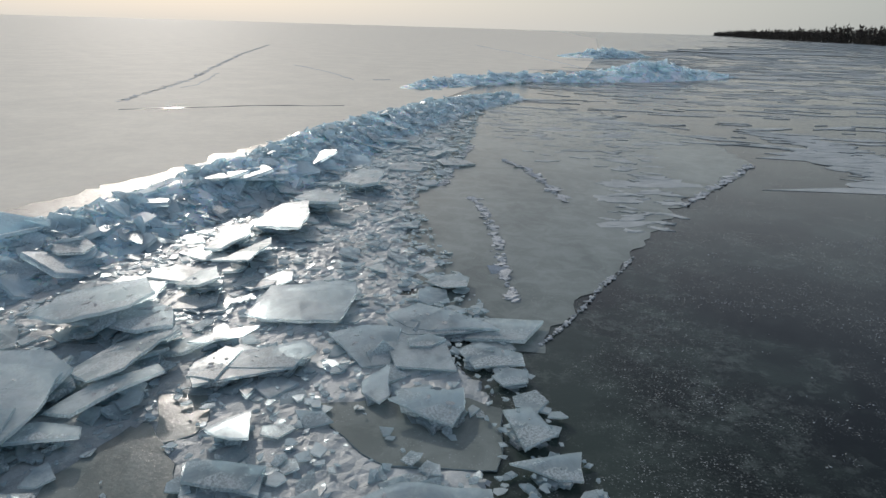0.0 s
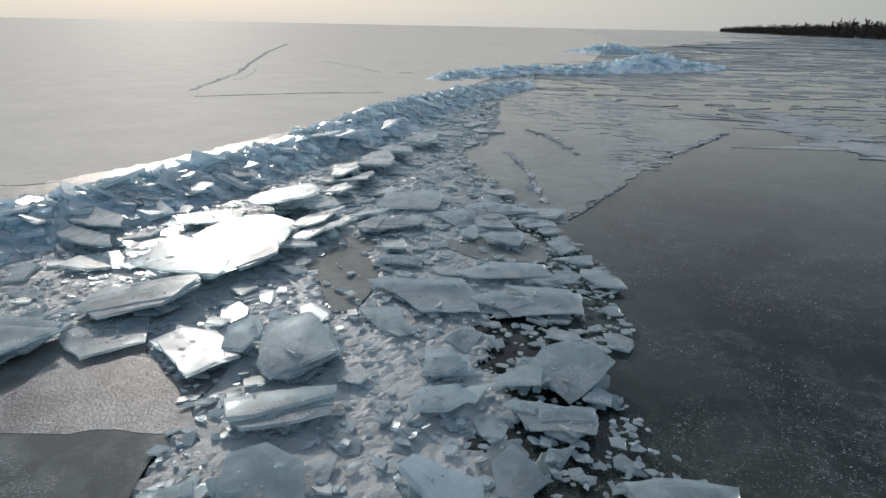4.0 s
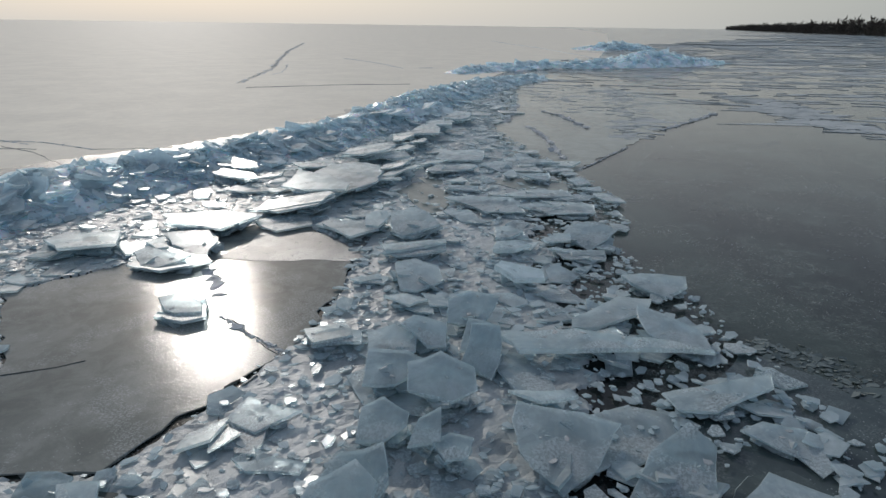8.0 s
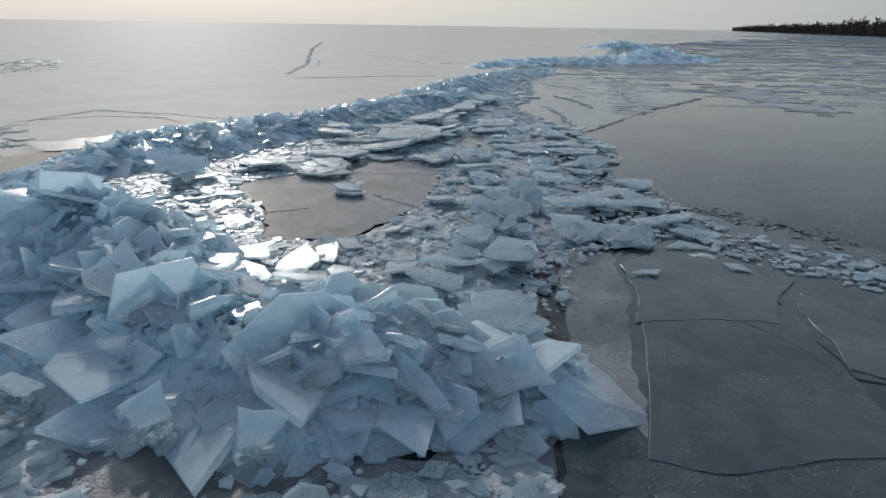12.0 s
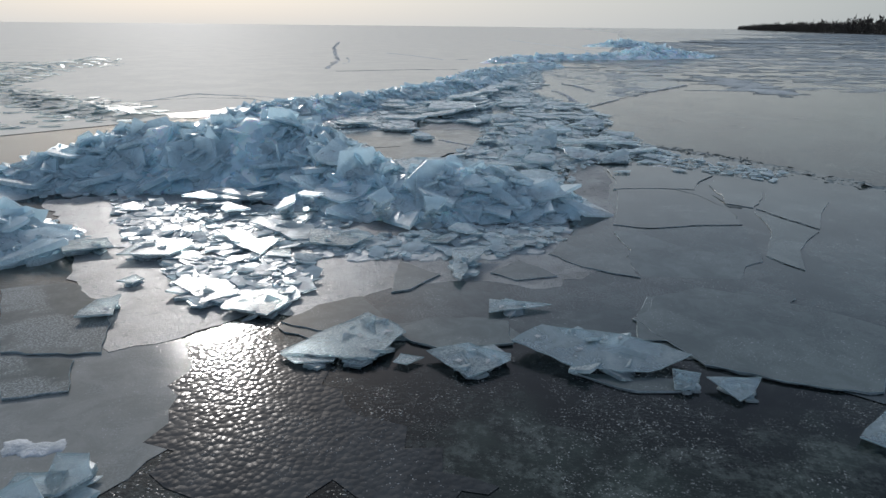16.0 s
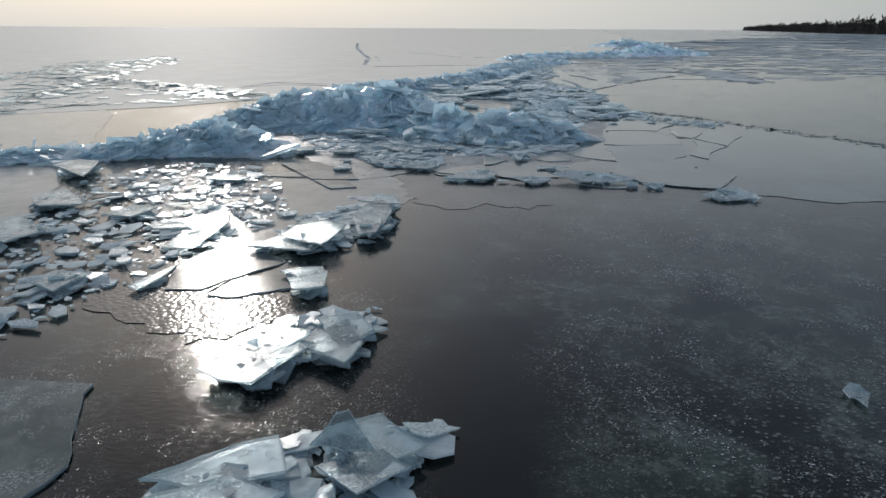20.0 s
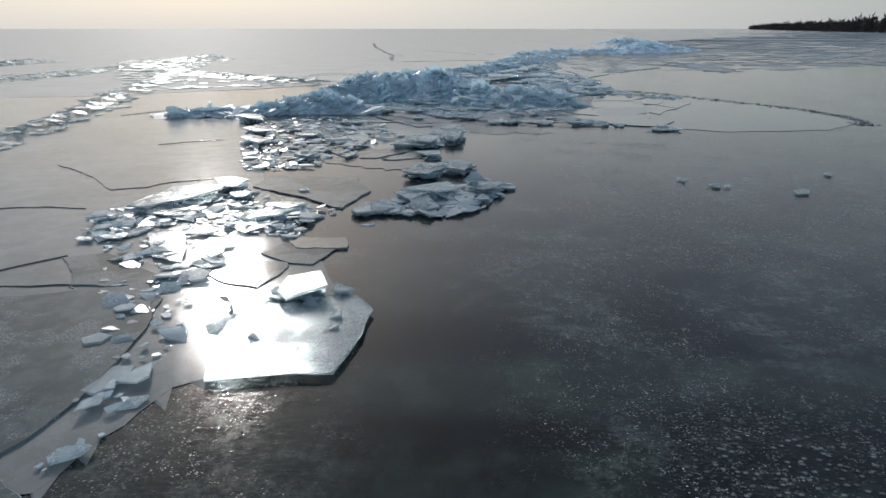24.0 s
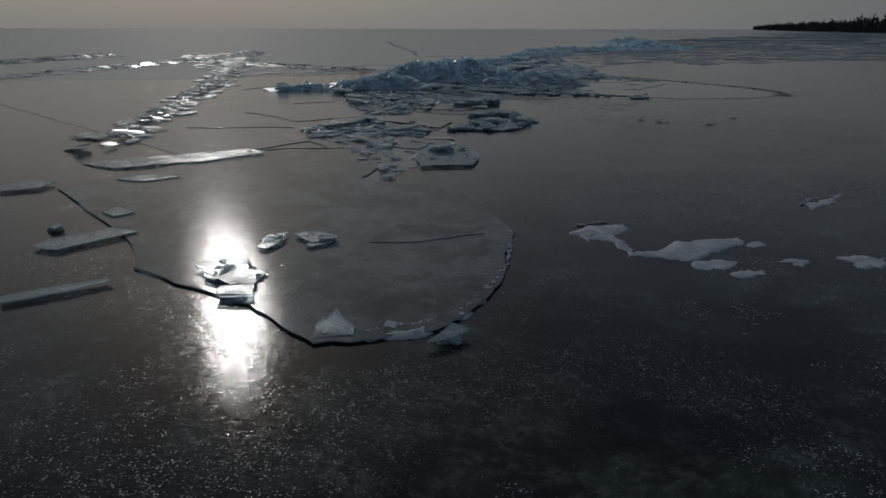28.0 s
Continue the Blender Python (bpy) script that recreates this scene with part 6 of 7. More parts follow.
ice_piece('slab', -12.46, -32.82, 0.07, 0.06, 0, 0, [(0.69, -0.84), (-0.12, 0.87), (-0.64, 0.56), (0.07, -0.58)])
ice_piece('slab', -11.19, -31.09, 0.15, 0.10, 0.1, 0, [(0.22, -0.14), (0.55, 0.29), (-0.32, 0.15), (-0.45, -0.30)])
ice_piece('frost', -10.55, -33.76, 0.06, 0.05, 0, 0, [(0.34, -0.72), (0.55, 0.15), (0.48, 0.34), (-0.56, 0.37), (-0.80, -0.14)])
ice_piece('frost', -10.01, -32.96, 0.06, 0.05, 0, 0, [(-0.01, -0.50), (0.38, -0.54), (0.62, 0.60), (-0.34, 0.53), (-0.65, -0.08)])
ice_piece('slab', -13.71, -29.99, 0.18, 0.12, 0.05, 0, [(-0.24, -0.87), (0.43, -0.26), (0.92, 0.97), (-0.44, 0.89), (-0.67, -0.73)])
ice_piece('frost', -11.90, -35.38, 0.05, 0.05, 0, 0, [(0.49, -1.28), (0.61, -0.64), (0.47, 0.46), (-0.53, 0.79), (-1.05, 0.66)])
ice_piece('frost', -12.81, -33.98, 0.05, 0.05, 0, 0, [(-0.26, -0.58), (0.85, -0.50), (1.05, -0.20), (-0.52, 0.77), (-1.12, 0.51)])
ice_piece('slab', -8.42, -27.00, 0.20, 0.10, 0, 0, [(0.16, -0.57), (0.63, 0.33), (-0.25, 0.58), (-0.54, -0.34)])
ice_piece('slab', -7.53, -26.60, 0.20, 0.10, 0, 0, [(0.18, -0.50), (0.30, -0.02), (-0.01, 0.59), (-0.47, -0.08)])
ice_piece('slab', -6.80, -28.41, 0.20, 0.10, 0, 0, [(0.00, -0.53), (0.50, -0.03), (0.00, 0.42), (-0.50, 0.14)])
ice_piece('slab', -7.96, -29.25, 0.25, 0.10, 0, 0, [(0.12, -0.24), (0.57, 0.09), (0.08, 0.28), (-0.77, -0.14)])
ice_piece('slab', -8.14, -30.12, 0.15, 0.10, 0, 0.1, [(-0.13, -0.53), (0.38, -0.23), (0.09, 0.47), (-0.34, 0.29)])
ice_piece('slab', 0.67, -28.21, 0.05, 0.04, 0, 0, [(-0.25, -0.27), (0.05, -0.21), (0.27, 0.16), (0.10, 0.28), (-0.17, 0.04)])
ice_piece('slab', 2.28, -26.29, 0.05, 0.04, 0, 0, [(-0.06, -0.22), (0.19, 0.08), (0.03, 0.19), (-0.17, -0.06)])
ice_piece('slab', -1.14, -27.77, 0.05, 0.04, 0, 0, [(-0.00, -0.20), (0.16, 0.10), (0.02, 0.18), (-0.18, -0.07)])
ice_piece('slab', -1.74, -27.16, 0.05, 0.04, 0, 0, [(-0.07, -0.23), (0.12, 0.05), (0.07, 0.20), (-0.11, -0.02)])
ice_piece('frost', -9.39, -42.65, 0.12, 0.05, 0, 0, [(-0.15, -0.47), (0.43, -0.23), (1.25, 0.14), (0.27, 0.59), (-0.35, 0.54), (-0.71, -0.07), (-0.75, -0.49)])
ice_piece('frost', -9.38, -43.89, 0.13, 0.05, 0, 0, [(0.18, -0.39), (0.70, -0.09), (0.87, 0.21), (0.29, 0.48), (-0.51, 0.48), (-0.66, 0.10), (-0.86, -0.79)])
ice_piece('snow', -10.34, -43.83, 0.09, 0.03, 0, 0, [(0.24, -0.24), (0.30, 0.10), (-0.25, 0.21), (-0.29, -0.06)])
ice_piece('slab', -11.82, -43.22, 0.10, 0.05, 0, 0, [(-0.05, -0.25), (0.18, -0.10), (0.16, 0.39), (-0.17, 0.19), (-0.12, -0.23)])
ice_piece('slab', -11.14, -43.00, 0.10, 0.05, 0, 0, [(0.07, -0.37), (0.15, -0.33), (0.42, -0.02), (0.13, 0.25), (-0.09, 0.27), (-0.30, 0.15), (-0.38, 0.05)])
ice_piece('slab', -10.85, -43.14, 0.13, 0.05, 0, 0, [(-0.05, -0.11), (0.20, -0.00), (0.11, 0.12), (-0.07, 0.08), (-0.19, -0.08)])
ice_piece('slab', -11.54, -44.85, 0.10, 0.06, 0, 0, [(0.06, -0.30), (0.13, -0.27), (-0.00, 0.04), (0.15, 0.16), (-0.01, 0.19), (-0.33, 0.18)])
ice_piece('slab', -12.11, -44.88, 0.12, 0.07, 0, 0.03, [(0.08, -0.20), (0.19, -0.01), (0.11, 0.22), (-0.22, 0.09), (-0.15, -0.10)])
ice_piece('slab', -11.68, -44.97, 0.12, 0.07, 0, 0.03, [(-0.09, -0.29), (0.28, -0.17), (0.06, 0.31), (-0.25, 0.15)])
ice_piece('blue', -11.58, -45.34, 0.10, 0.07, 0, 0.1, [(-0.05, -0.14), (0.21, 0.01), (0.16, 0.20), (-0.14, 0.09), (-0.18, -0.16)])
ice_piece('snow', -5.34, -42.68, 0.06, 0.06, 0, 0, [(-1.01, -0.01), (-0.62, 0.07), (-0.43, -0.72), (-0.02, -0.70), (0.50, -0.93), (0.73, -0.67), (1.72, 0.03), (1.73, 0.38), (0.51, 0.11), (0.06, -0.42), (-0.30, -0.47), (-0.47, 0.22), (-0.13, 0.73), (-0.18, 1.04), (-0.87, 0.89), (-1.23, 0.45)])
ice_piece('snow', -4.50, -43.66, 0.04, 0.04, 0, 0, [(-0.32, -0.23), (0.22, -0.14), (0.42, 0.16), (0.04, 0.19), (-0.35, 0.03)])
ice_piece('snow', -4.06, -43.98, 0.04, 0.04, 0, 0, [(-0.21, -0.22), (0.15, -0.08), (0.36, 0.21), (0.01, 0.13), (-0.32, -0.05)])
ice_piece('snow', -3.20, -43.45, 0.04, 0.04, 0, 0, [(0.12, -0.10), (0.28, 0.08), (-0.03, 0.09), (-0.37, -0.07)])
ice_piece('snow', -3.43, -42.65, 0.03, 0.03, 0, 0, [(-0.13, -0.19), (0.17, -0.02), (0.11, 0.16), (-0.15, 0.05)])
ice_piece('frost', -11.09, -40.94, 0.07, 0.06, 0, 0, [(-2.50, -3.61), (-0.21, -4.77), (0.94, -5.74), (1.56, -5.61), (2.35, -5.31), (2.78, -4.72), (3.26, -3.41), (3.49, -1.43), (2.58, 1.06), (2.20, 1.39), (1.50, 2.00), (0.67, 2.01), (-0.17, 2.55), (-0.02, 3.02), (-0.18, 5.44), (-0.80, 6.49), (-2.02, 6.07), (-4.46, 5.28), (-7.00, 1.01), (-3.96, -1.73)])
ice_piece('slab', -9.99, -46.27, 0.07, 0.06, 0.02, 0.1, [(0.28, -0.20), (0.25, 0.01), (-0.08, 0.43), (-0.25, 0.06), (-0.20, -0.31)])
ice_piece('snow', -9.15, -46.32, 0.06, 0.10, 0, 0, [(-0.05, -0.18), (0.42, 0.06), (0.35, 0.27), (-0.22, 0.04), (-0.49, -0.19)])
ice_piece('slab', -8.54, -46.44, 0.12, 0.08, 0, 0.05, [(0.02, -0.12), (0.24, 0.12), (0.00, 0.24), (-0.27, -0.24)])
ice_piece('snow', -8.41, -45.74, 0.06, 0.10, 0, 0, [(0.04, -0.15), (0.13, 0.05), (-0.01, 0.18), (-0.15, -0.08)])
ice_piece('slab', -12.00, -44.65, 0.12, 0.06, 0, 0, [(0.17, -0.54), (0.48, -0.31), (0.16, 0.35), (-0.24, 0.44), (-0.57, 0.06)])
ice_piece('slab', -11.81, -43.41, 0.10, 0.05, 0, 0, [(0.04, -0.32), (0.22, 0.27), (-0.13, 0.30), (-0.13, -0.25)])
ice_piece('slab', -10.97, -43.33, 0.09, 0.05, 0, 0, [(-0.09, -0.21), (0.23, 0.04), (0.08, 0.27), (-0.22, -0.11)])
ice_piece('blue', -11.60, -45.42, 0.12, 0.12, 0, 0, [(0.32, -0.12), (0.17, 0.16), (-0.27, 0.12), (-0.22, -0.16)])
ice_piece('snow', -2.00, -43.35, 0.06, 0.05, 0, 0, [(-0.30, -0.33), (0.12, -0.30), (0.40, 0.17), (0.13, 0.28), (-0.34, 0.17)])
ice_piece('snow', -3.15, -43.60, 0.04, 0.03, 0, 0, [(0.01, -0.14), (0.17, 0.12), (-0.18, 0.02)])
ice_piece('snow', -0.80, -39.69, 0.05, 0.04, 0, 0, [(-0.56, -0.67), (0.22, -0.04), (0.80, 0.72), (0.10, 0.18), (-0.56, -0.19)])
ice_piece('slab', -15.24, -43.39, 0.07, 0.06, 0, 0, [(0.00, -0.57), (0.84, 0.44), (0.23, 0.66), (-0.52, -0.12), (-0.56, -0.41)])
ice_piece('slab', -16.06, -42.81, 0.10, 0.07, 0, 0, [(0.10, -0.19), (0.12, 0.05), (-0.15, 0.24), (-0.07, -0.10)])
ice_piece('slab', -15.52, -41.76, 0.07, 0.06, 0, 0, [(0.09, -0.30), (0.38, -0.00), (-0.19, 0.36), (-0.29, -0.06)])
ice_piece('slab', -18.89, -39.85, 0.07, 0.06, 0, 0, [(-0.19, -0.57), (0.48, -0.21), (0.48, 0.34), (-0.19, 0.51), (-0.58, -0.08)])
ice_piece('slab', -14.17, -45.49, 0.07, 0.06, 0, 0, [(-0.46, -0.47), (0.03, -0.15), (0.62, 0.35), (0.48, 0.44), (-0.08, 0.13), (-0.60, -0.29)])
ice_piece('slab', -16.89, -36.60, 0.07, 0.06, 0.02, 0, [(-1.08, -1.29), (0.97, -0.39), (2.25, 0.95), (1.56, 1.41), (-1.38, 0.03), (-2.32, -0.71)])
ice_piece('slab', -16.43, -38.89, 0.07, 0.06, 0, 0, [(0.13, -0.35), (0.72, 0.17), (-0.11, 0.35), (-0.75, -0.18)])
ice_piece('slab', -21.67, -33.06, 0.07, 0.06, 0, 0, [(0.61, -0.72), (0.64, 0.18), (-0.50, 0.70), (-0.75, -0.16)])
ice_piece('slab', -22.05, -30.35, 0.07, 0.06, 0, 0, [(0.53, -1.19), (0.68, -0.49), (-0.73, 1.54), (-0.48, 0.14)])
ice_piece('slab', -13.75, -30.23, 0.07, 0.06, 0, 0, [(0.62, -0.76), (0.97, 0.67), (-0.67, 0.98), (-0.93, -0.89)])
ice_piece('slab', -11.27, -31.40, 0.07, 0.06, 0, 0, [(-0.03, -0.69), (0.47, 0.08), (-0.06, 0.96), (-0.38, -0.36)])

# ---- the bed of crushed ice: crumbs and splinters frozen together, smooth under the floes ----
def crushed_bed(outline, step, seed, rough, label):
    rng = np.random.default_rng(seed)
    edge = frayed(outline, 0.35, seed, 0.15)
    p = np.array(edge)
    x0, y0 = p.min(0) - step
    nx, ny = (int(v) + 2 for v in (np.ptp(p, axis=0) + 2 * step) / step)
    gx, gy = np.meshgrid(x0 + step * np.arange(nx), y0 + step * np.arange(ny), indexing="ij")
    gx, gy = gx + rng.normal(0, step * 0.22, gx.shape), gy + rng.normal(0, step * 0.22, gy.shape)
    fx, fy = gx.ravel(), gy.ravel()
    ok = inside(fx, fy, edge) & ~inside(fx, fy, POOL)
    z = np.full(fx.size, -0.02)
    for k in np.flatnonzero(ok):
        x, y = fx[k], fy[k]
        lump = max(0.0, noise.noise((x * 1.1, y * 1.1, seed)) + 0.35)
        z[k] = 0.014 + rough * lump * (0.35 + abs(noise.noise((x * 4.5, y * 4.5, 2.0 + seed))) * 1.6) + rough * 0.22 * rng.uniform()
    for x, y, low, pts in BEDDED:
        near = np.flatnonzero(ok & (np.abs(fx - x) < np.ptp(pts[:, 0])) & (np.abs(fy - y) < np.ptp(pts[:, 1])))
        hit = near[inside(fx[near] - x, fy[near] - y, [tuple(q * 1.04) for q in pts])]
        z[hit] = np.minimum(z[hit], low)
    z = z.reshape(gx.shape)
    index = np.arange(nx * ny).reshape(nx, ny)
    live = ok.reshape(gx.shape).astype(int)
    faces = [(index[i, j], index[i + 1, j], index[i + 1, j + 1], index[i, j + 1]) for i in range(nx - 1) for j in range(ny - 1)
             if live[i, j] + live[i + 1, j] + live[i + 1, j + 1] + live[i, j + 1] > 1]
    used = sorted({k for f in faces for k in f})
    back = {k: n for n, k in enumerate(used)}
    flat = np.c_[fx, fy, z.ravel()]
    tagged(mesh_object("crushed_ice", flat[used], [tuple(back[k] for k in f) for f in faces], CRUSH), label, "crushed ice", kind="structure")


crushed_bed(CRUSHED, 0.07, 8, 0.055, "wet crushed ice frozen between the broken plates")
crushed_bed(ZONE_K, 0.07, 9, 0.04, "wet crushed ice in front of the ridge")


# ---- the big blocks that stand out of the ridges ----
def ridge_blocks(rng, line, count, upright):
    xs, ys = along(rng, line, count, 0.85)
    hs = pile_height(xs, ys)
    for x, y, h in zip(xs, ys, hs):
        n = rng.integers(5, 8)
        a = np.linspace(0, 6.28, n, endpoint=False) + rng.uniform(-0.45, 0.45, n) * 3 / n
        r = rng.uniform(0.24, 0.52) * rng.uniform(0.7, 1.25, n)
        outline = [(math.cos(b) * q, math.sin(b) * q * 0.75) for b, q in zip(a, r)]
        thick = rng.uniform(0.05, 0.12)
        steep = rng.uniform() < upright
        lean = rng.uniform(0.6, 1.15) if steep else abs(rng.normal(0, 0.28))
        v, f = prism(outline, thick, rng, 0.3, 0.012)
        top = mesh_object("ice_block", v, f[:2], BLUE)
        top.matrix_world = Matrix.Translation((x, y, h * rng.uniform(0.8, 1.0) + 0.06)) @ Euler((lean, 0, rng.uniform(-1.2, 1.2) + (3.14 if rng.uniform() < 0.35 else 0.0))).to_matrix().to_4x4()
        area = float(np.mean(r)) ** 2 * 2.2
        tagged(top, piece_label("blue", area, h, lean), "ice block", "ice blocks")
        tagged(mesh_object("broken_edge", v, f[2:], BLUE, top), "clear glassy broken edge")


# ---- larger loose plates lying on the rubble ----
def loose_plate(v, f, size, turn):
    """One plate of its own, with its broken rim."""
    base = v.mean(0)
    slope = math.hypot(turn[0][2], turn[1][2])
    top = mesh_object("ice_plate", v - base, f[:2], SLAB)
    top.location = base
    tagged(top, piece_label("slab", 2.2 * size * size, 0.2, slope), "ice plate", "ice plates")
    tagged(mesh_object("broken_edge", v - base, f[2:], EDGE, top), "clear glassy broken edge")


# ---- loose rubble: past counting ----
rng = np.random.default_rng(11)
verts, faces = [], []
for line, many, upright in ((RIDGE_A, 1.1, 0.12), (RIDGE_B, 1.1, 0.35), (RIDGE_C, 0.4, 0.35)):
    ridge_blocks(rng, line, int(115 * many), upright)
    scatter(rng, *along(rng, line, int(420 * many), 1.1), 0.42, 0.075, 0.12 + 0.4 * upright, 0.02, verts, faces, 0.6)
    scatter(rng, *along(rng, line, int(620 * many), 1.0), 0.26, 0.06, 0.18 + 0.5 * upright, 0.05, verts, faces)
    scatter(rng, *along(rng, line, int(700 * many), 1.1), 0.14, 0.045, 0.2 + 0.4 * upright, 0.05, verts, faces)
    scatter(rng, *along(rng, line, int(500 * many), 1.2), 0.07, 0.03, 0.3, 0.06, verts, faces)
tagged(mesh_object("ice_blocks", verts, faces, BLUE), "jumbled blue broken ice heaped along the ridges", "ice rubble", kind="stuff")
verts, faces = [], []
scatter(rng, *along(rng, RIDGE_FAR, 700, 1.0), 0.42, 0.1, 0.2, 0.06, verts, faces)
scatter(rng, *along(rng, RIDGE_FAR_B, 260, 1.0), 0.7, 0.2, 0.2, 0.1, verts, faces)
tagged(mesh_object("far_ice_blocks", verts, faces, BLUE), "distant rows of broken blue ice", "ice rubble", kind="stuff")
verts, faces = [], []
for line in LEFT_ROWS:
    scatter(rng, *along(rng, line, 300, 1.5), 0.34, 0.03, 0.05, 0.04, verts, faces)
    scatter(rng, *along(rng, line, 160, 1.2), 0.16, 0.03, 0.15, 0.05, verts, faces)
scatter(rng, *points_in(rng, LEFT_FIELD, 900), 0.50, 0.03, 0.03, 0.05, verts, faces)
tagged(mesh_object("far_ice_plates", verts, faces, GLASSY), "distant rows of flat broken ice plates", "ice rubble", kind="stuff")
verts, faces = [], []
BARE = [[(x + a, y + b) for a, b in pts] for x, y, low, pts in BEDDED if low == 0.008 and y > -14]


def on_apron(x, y):
    """Off the pool and off the bare floes."""
    ok = ~inside(x, y, POOL)
    for outline in BARE:
        ok &= ~inside(x, y, outline) | (np.sin(x * 9.1 + y * 7.7) > 0.9)
    return ok


scatter(rng, *points_in(rng, APRON, 2100, on_apron), 0.17, 0.026, 0.2, 0.07, verts, faces)
scatter(rng, *points_in(rng, APRON, 130, on_apron), 0.36, 0.035, 0.13, 0.10, verts, faces, singly=loose_plate)
scatter(rng, *points_in(rng, APRON, 400, on_apron), 0.36, 0.035, 0.13, 0.10, verts, faces)
for x, y, top, reach in UNDER:
    for _ in range(12):
        a, d = rng.uniform(0, 6.28), reach * 0.42 * math.sqrt(rng.uniform())
        n = rng.integers(4, 7)
        c = np.linspace(0, 6.28, n, endpoint=False)
        r = min(0.25, reach * 0.3) * rng.uniform(0.7, 1.2, n)
        v, f = prism(np.c_[np.cos(c) * r, np.sin(c) * r * 0.8], min(top, 0.045), rng, 0.25)
        m = Euler((rng.normal(0, 0.25), rng.normal(0, 0.25), rng.uniform(0, 6.28))).to_matrix()
        v = v @ np.array(m).T + (x + math.cos(a) * d, y + math.sin(a) * d, top * rng.uniform(0.25, 0.9))
        v[:, 2] = np.maximum(v[:, 2], -0.06)
        k = len(verts)
        verts.extend(v)
        faces.extend(tuple(i + k for i in q) for q in f)
tagged(mesh_object("brash_ice", verts, faces, SLAB), "loose litter of small broken ice plates", "ice rubble", kind="stuff")
verts, faces = [], []
scatter(rng, *points_in(rng, APRON, 13500, on_apron), 0.072, 0.016, 0.2, 0.06, verts, faces)
scatter(rng, *points_in(rng, APRON, 17000, on_apron), 0.038, 0.009, 0.3, 0.06, verts, faces)
for line, many in ((RIDGE_A, 1.0), (RIDGE_B, 0.9), (RIDGE_C, 0.3)):
    scatter(rng, *along(rng, line, int(2200 * many), 1.0), 0.05, 0.018, 0.35, 0.10, verts, faces)
    scatter(rng, *along(rng, line, int(130 * many), 0.7), 0.22, 0.028, 0.25, 0.08, verts, faces)
for zone, many in ((ZONE_D, 900), (ZONE_E, 700), (ZONE_F, 260), (ZONE_G, 200), (ZONE_H, 420), (ZONE_J, 700), (ZONE_K, 1400), (ZONE_L, 260), (ZONE_M, 420), (ZONE_N, 500)):
    scatter(rng, *points_in(rng, zone, int(many * 1.5)), 0.055, 0.011, 0.12, 0.02, verts, faces)
    scatter(rng, *points_in(rng, zone, many // 2), 0.15, 0.022, 0.2, 0.06, verts, faces)
tagged(mesh_object("ice_shards", verts, faces, SHARD), "thin glittering splinters of ice between the plates", "ice rubble", kind="stuff")



def chips_along(points, z, spacing, spread, size, thin, rng, stretch=1.5):
    """Small flakes strung along a line of the plan."""
    verts, faces = [], []
    for (x0, y0), (x1, y1) in zip(points, points[1:]):
        d = math.hypot(x1 - x0, y1 - y0)
        for _ in range(max(2, int(d / spacing))):
            f, o = rng.uniform(), rng.normal(0, spread)
            x, y = x0 + (x1 - x0) * f + (y1 - y0) / d * o, y0 + (y1 - y0) * f - (x1 - x0) / d * o
            n = rng.integers(5, 8)
            a = np.linspace(0, 6.28, n, endpoint=False)
            r = size * math.exp(rng.normal(0, 0.5)) * rng.uniform(0.6, 1.2, n)
            v, q = prism(np.c_[np.cos(a) * r * stretch, np.sin(a) * r], thin * rng.uniform(0.6, 1.5), rng, 0.5)
            m = Euler((rng.normal(0, 0.15), rng.normal(0, 0.15), rng.normal(0, 0.5))).to_matrix()
            v = v @ np.array(m).T + (x, y, z + thin * rng.uniform(0.4, 1.0))
            k = len(verts)
            verts.extend(v)
            faces.extend(tuple(i + k for i in g) for g in q)
    return verts, faces


line_rng = np.random.default_rng(21)


def frost_line(z, points):
    """A low ridge of white frost crumbs along a healed crack."""
    z = 0.036 if z == 0.04 else 0.012 + 0.28 * z
    far = max(1.0, (np.mean([p[1] for p in points]) + 12) / 22)
    near = 0.36 if far < 1.05 else 1.0 if far < 1.8 else 0.6
    v, f = chips_along(points, z, (0.022 if far < 1.05 else 0.035) * far, 0.05 * far * near, 0.042 * far * near, 0.018 if far < 1.8 else 0.008, line_rng)
    tagged(mesh_object("frost_ridge", v, f, SNOW), "low line of white frost crumbs along a healed crack", "frost ridge", kind="stuff")


def lip_line(z, points):
    """A crack in the sheet whose one rim stands a little proud."""
    z = 0.036 if z == 0.04 else 0.012 + 0.28 * z
    far = max(1.0, (np.mean([p[1] for p in points]) + 16) / 16)
    w, h = 0.009 * far, 0.009 * far
    path = [np.array(p) for p in frayed(points, 0.05 * far, int(abs(points[0][0] * 100)), 0.3 * far)]
    path = path[:max(2, int(len(path) * sum(math.dist(a, b) for a, b in zip(points, points[1:])) / (sum(math.dist(a, b) for a, b in zip(points, points[1:])) + math.dist(points[0], points[-1]))))]
    verts, faces = [], []
    for i, p in enumerate(path):
        d = path[min(i + 1, len(path) - 1)] - path[max(i - 1, 0)]
        s = np.array((d[1], -d[0])) / (np.linalg.norm(d) + 1e-9) * w * line_rng.uniform(0.5, 1.5)
        up = h * line_rng.uniform(0.4, 1.3)
        verts.extend([(*(p - s), z - 0.01), (*(p - s * 0.6), z + up), (*(p + s * 0.6), z + up * 0.9), (*(p + s), z - 0.01)])
        if i:
            k = 4 * i
            faces.extend([(k - 4 + j, k - 3 + j, k + 1 + j, k + j) for j in range(3)])
    tagged(mesh_object("crack_lip", verts, faces, SNOW if far > 3.0 else GREY_FLOE), "thin raised rim of a crack in the ice", "ice crack", kind="structure")


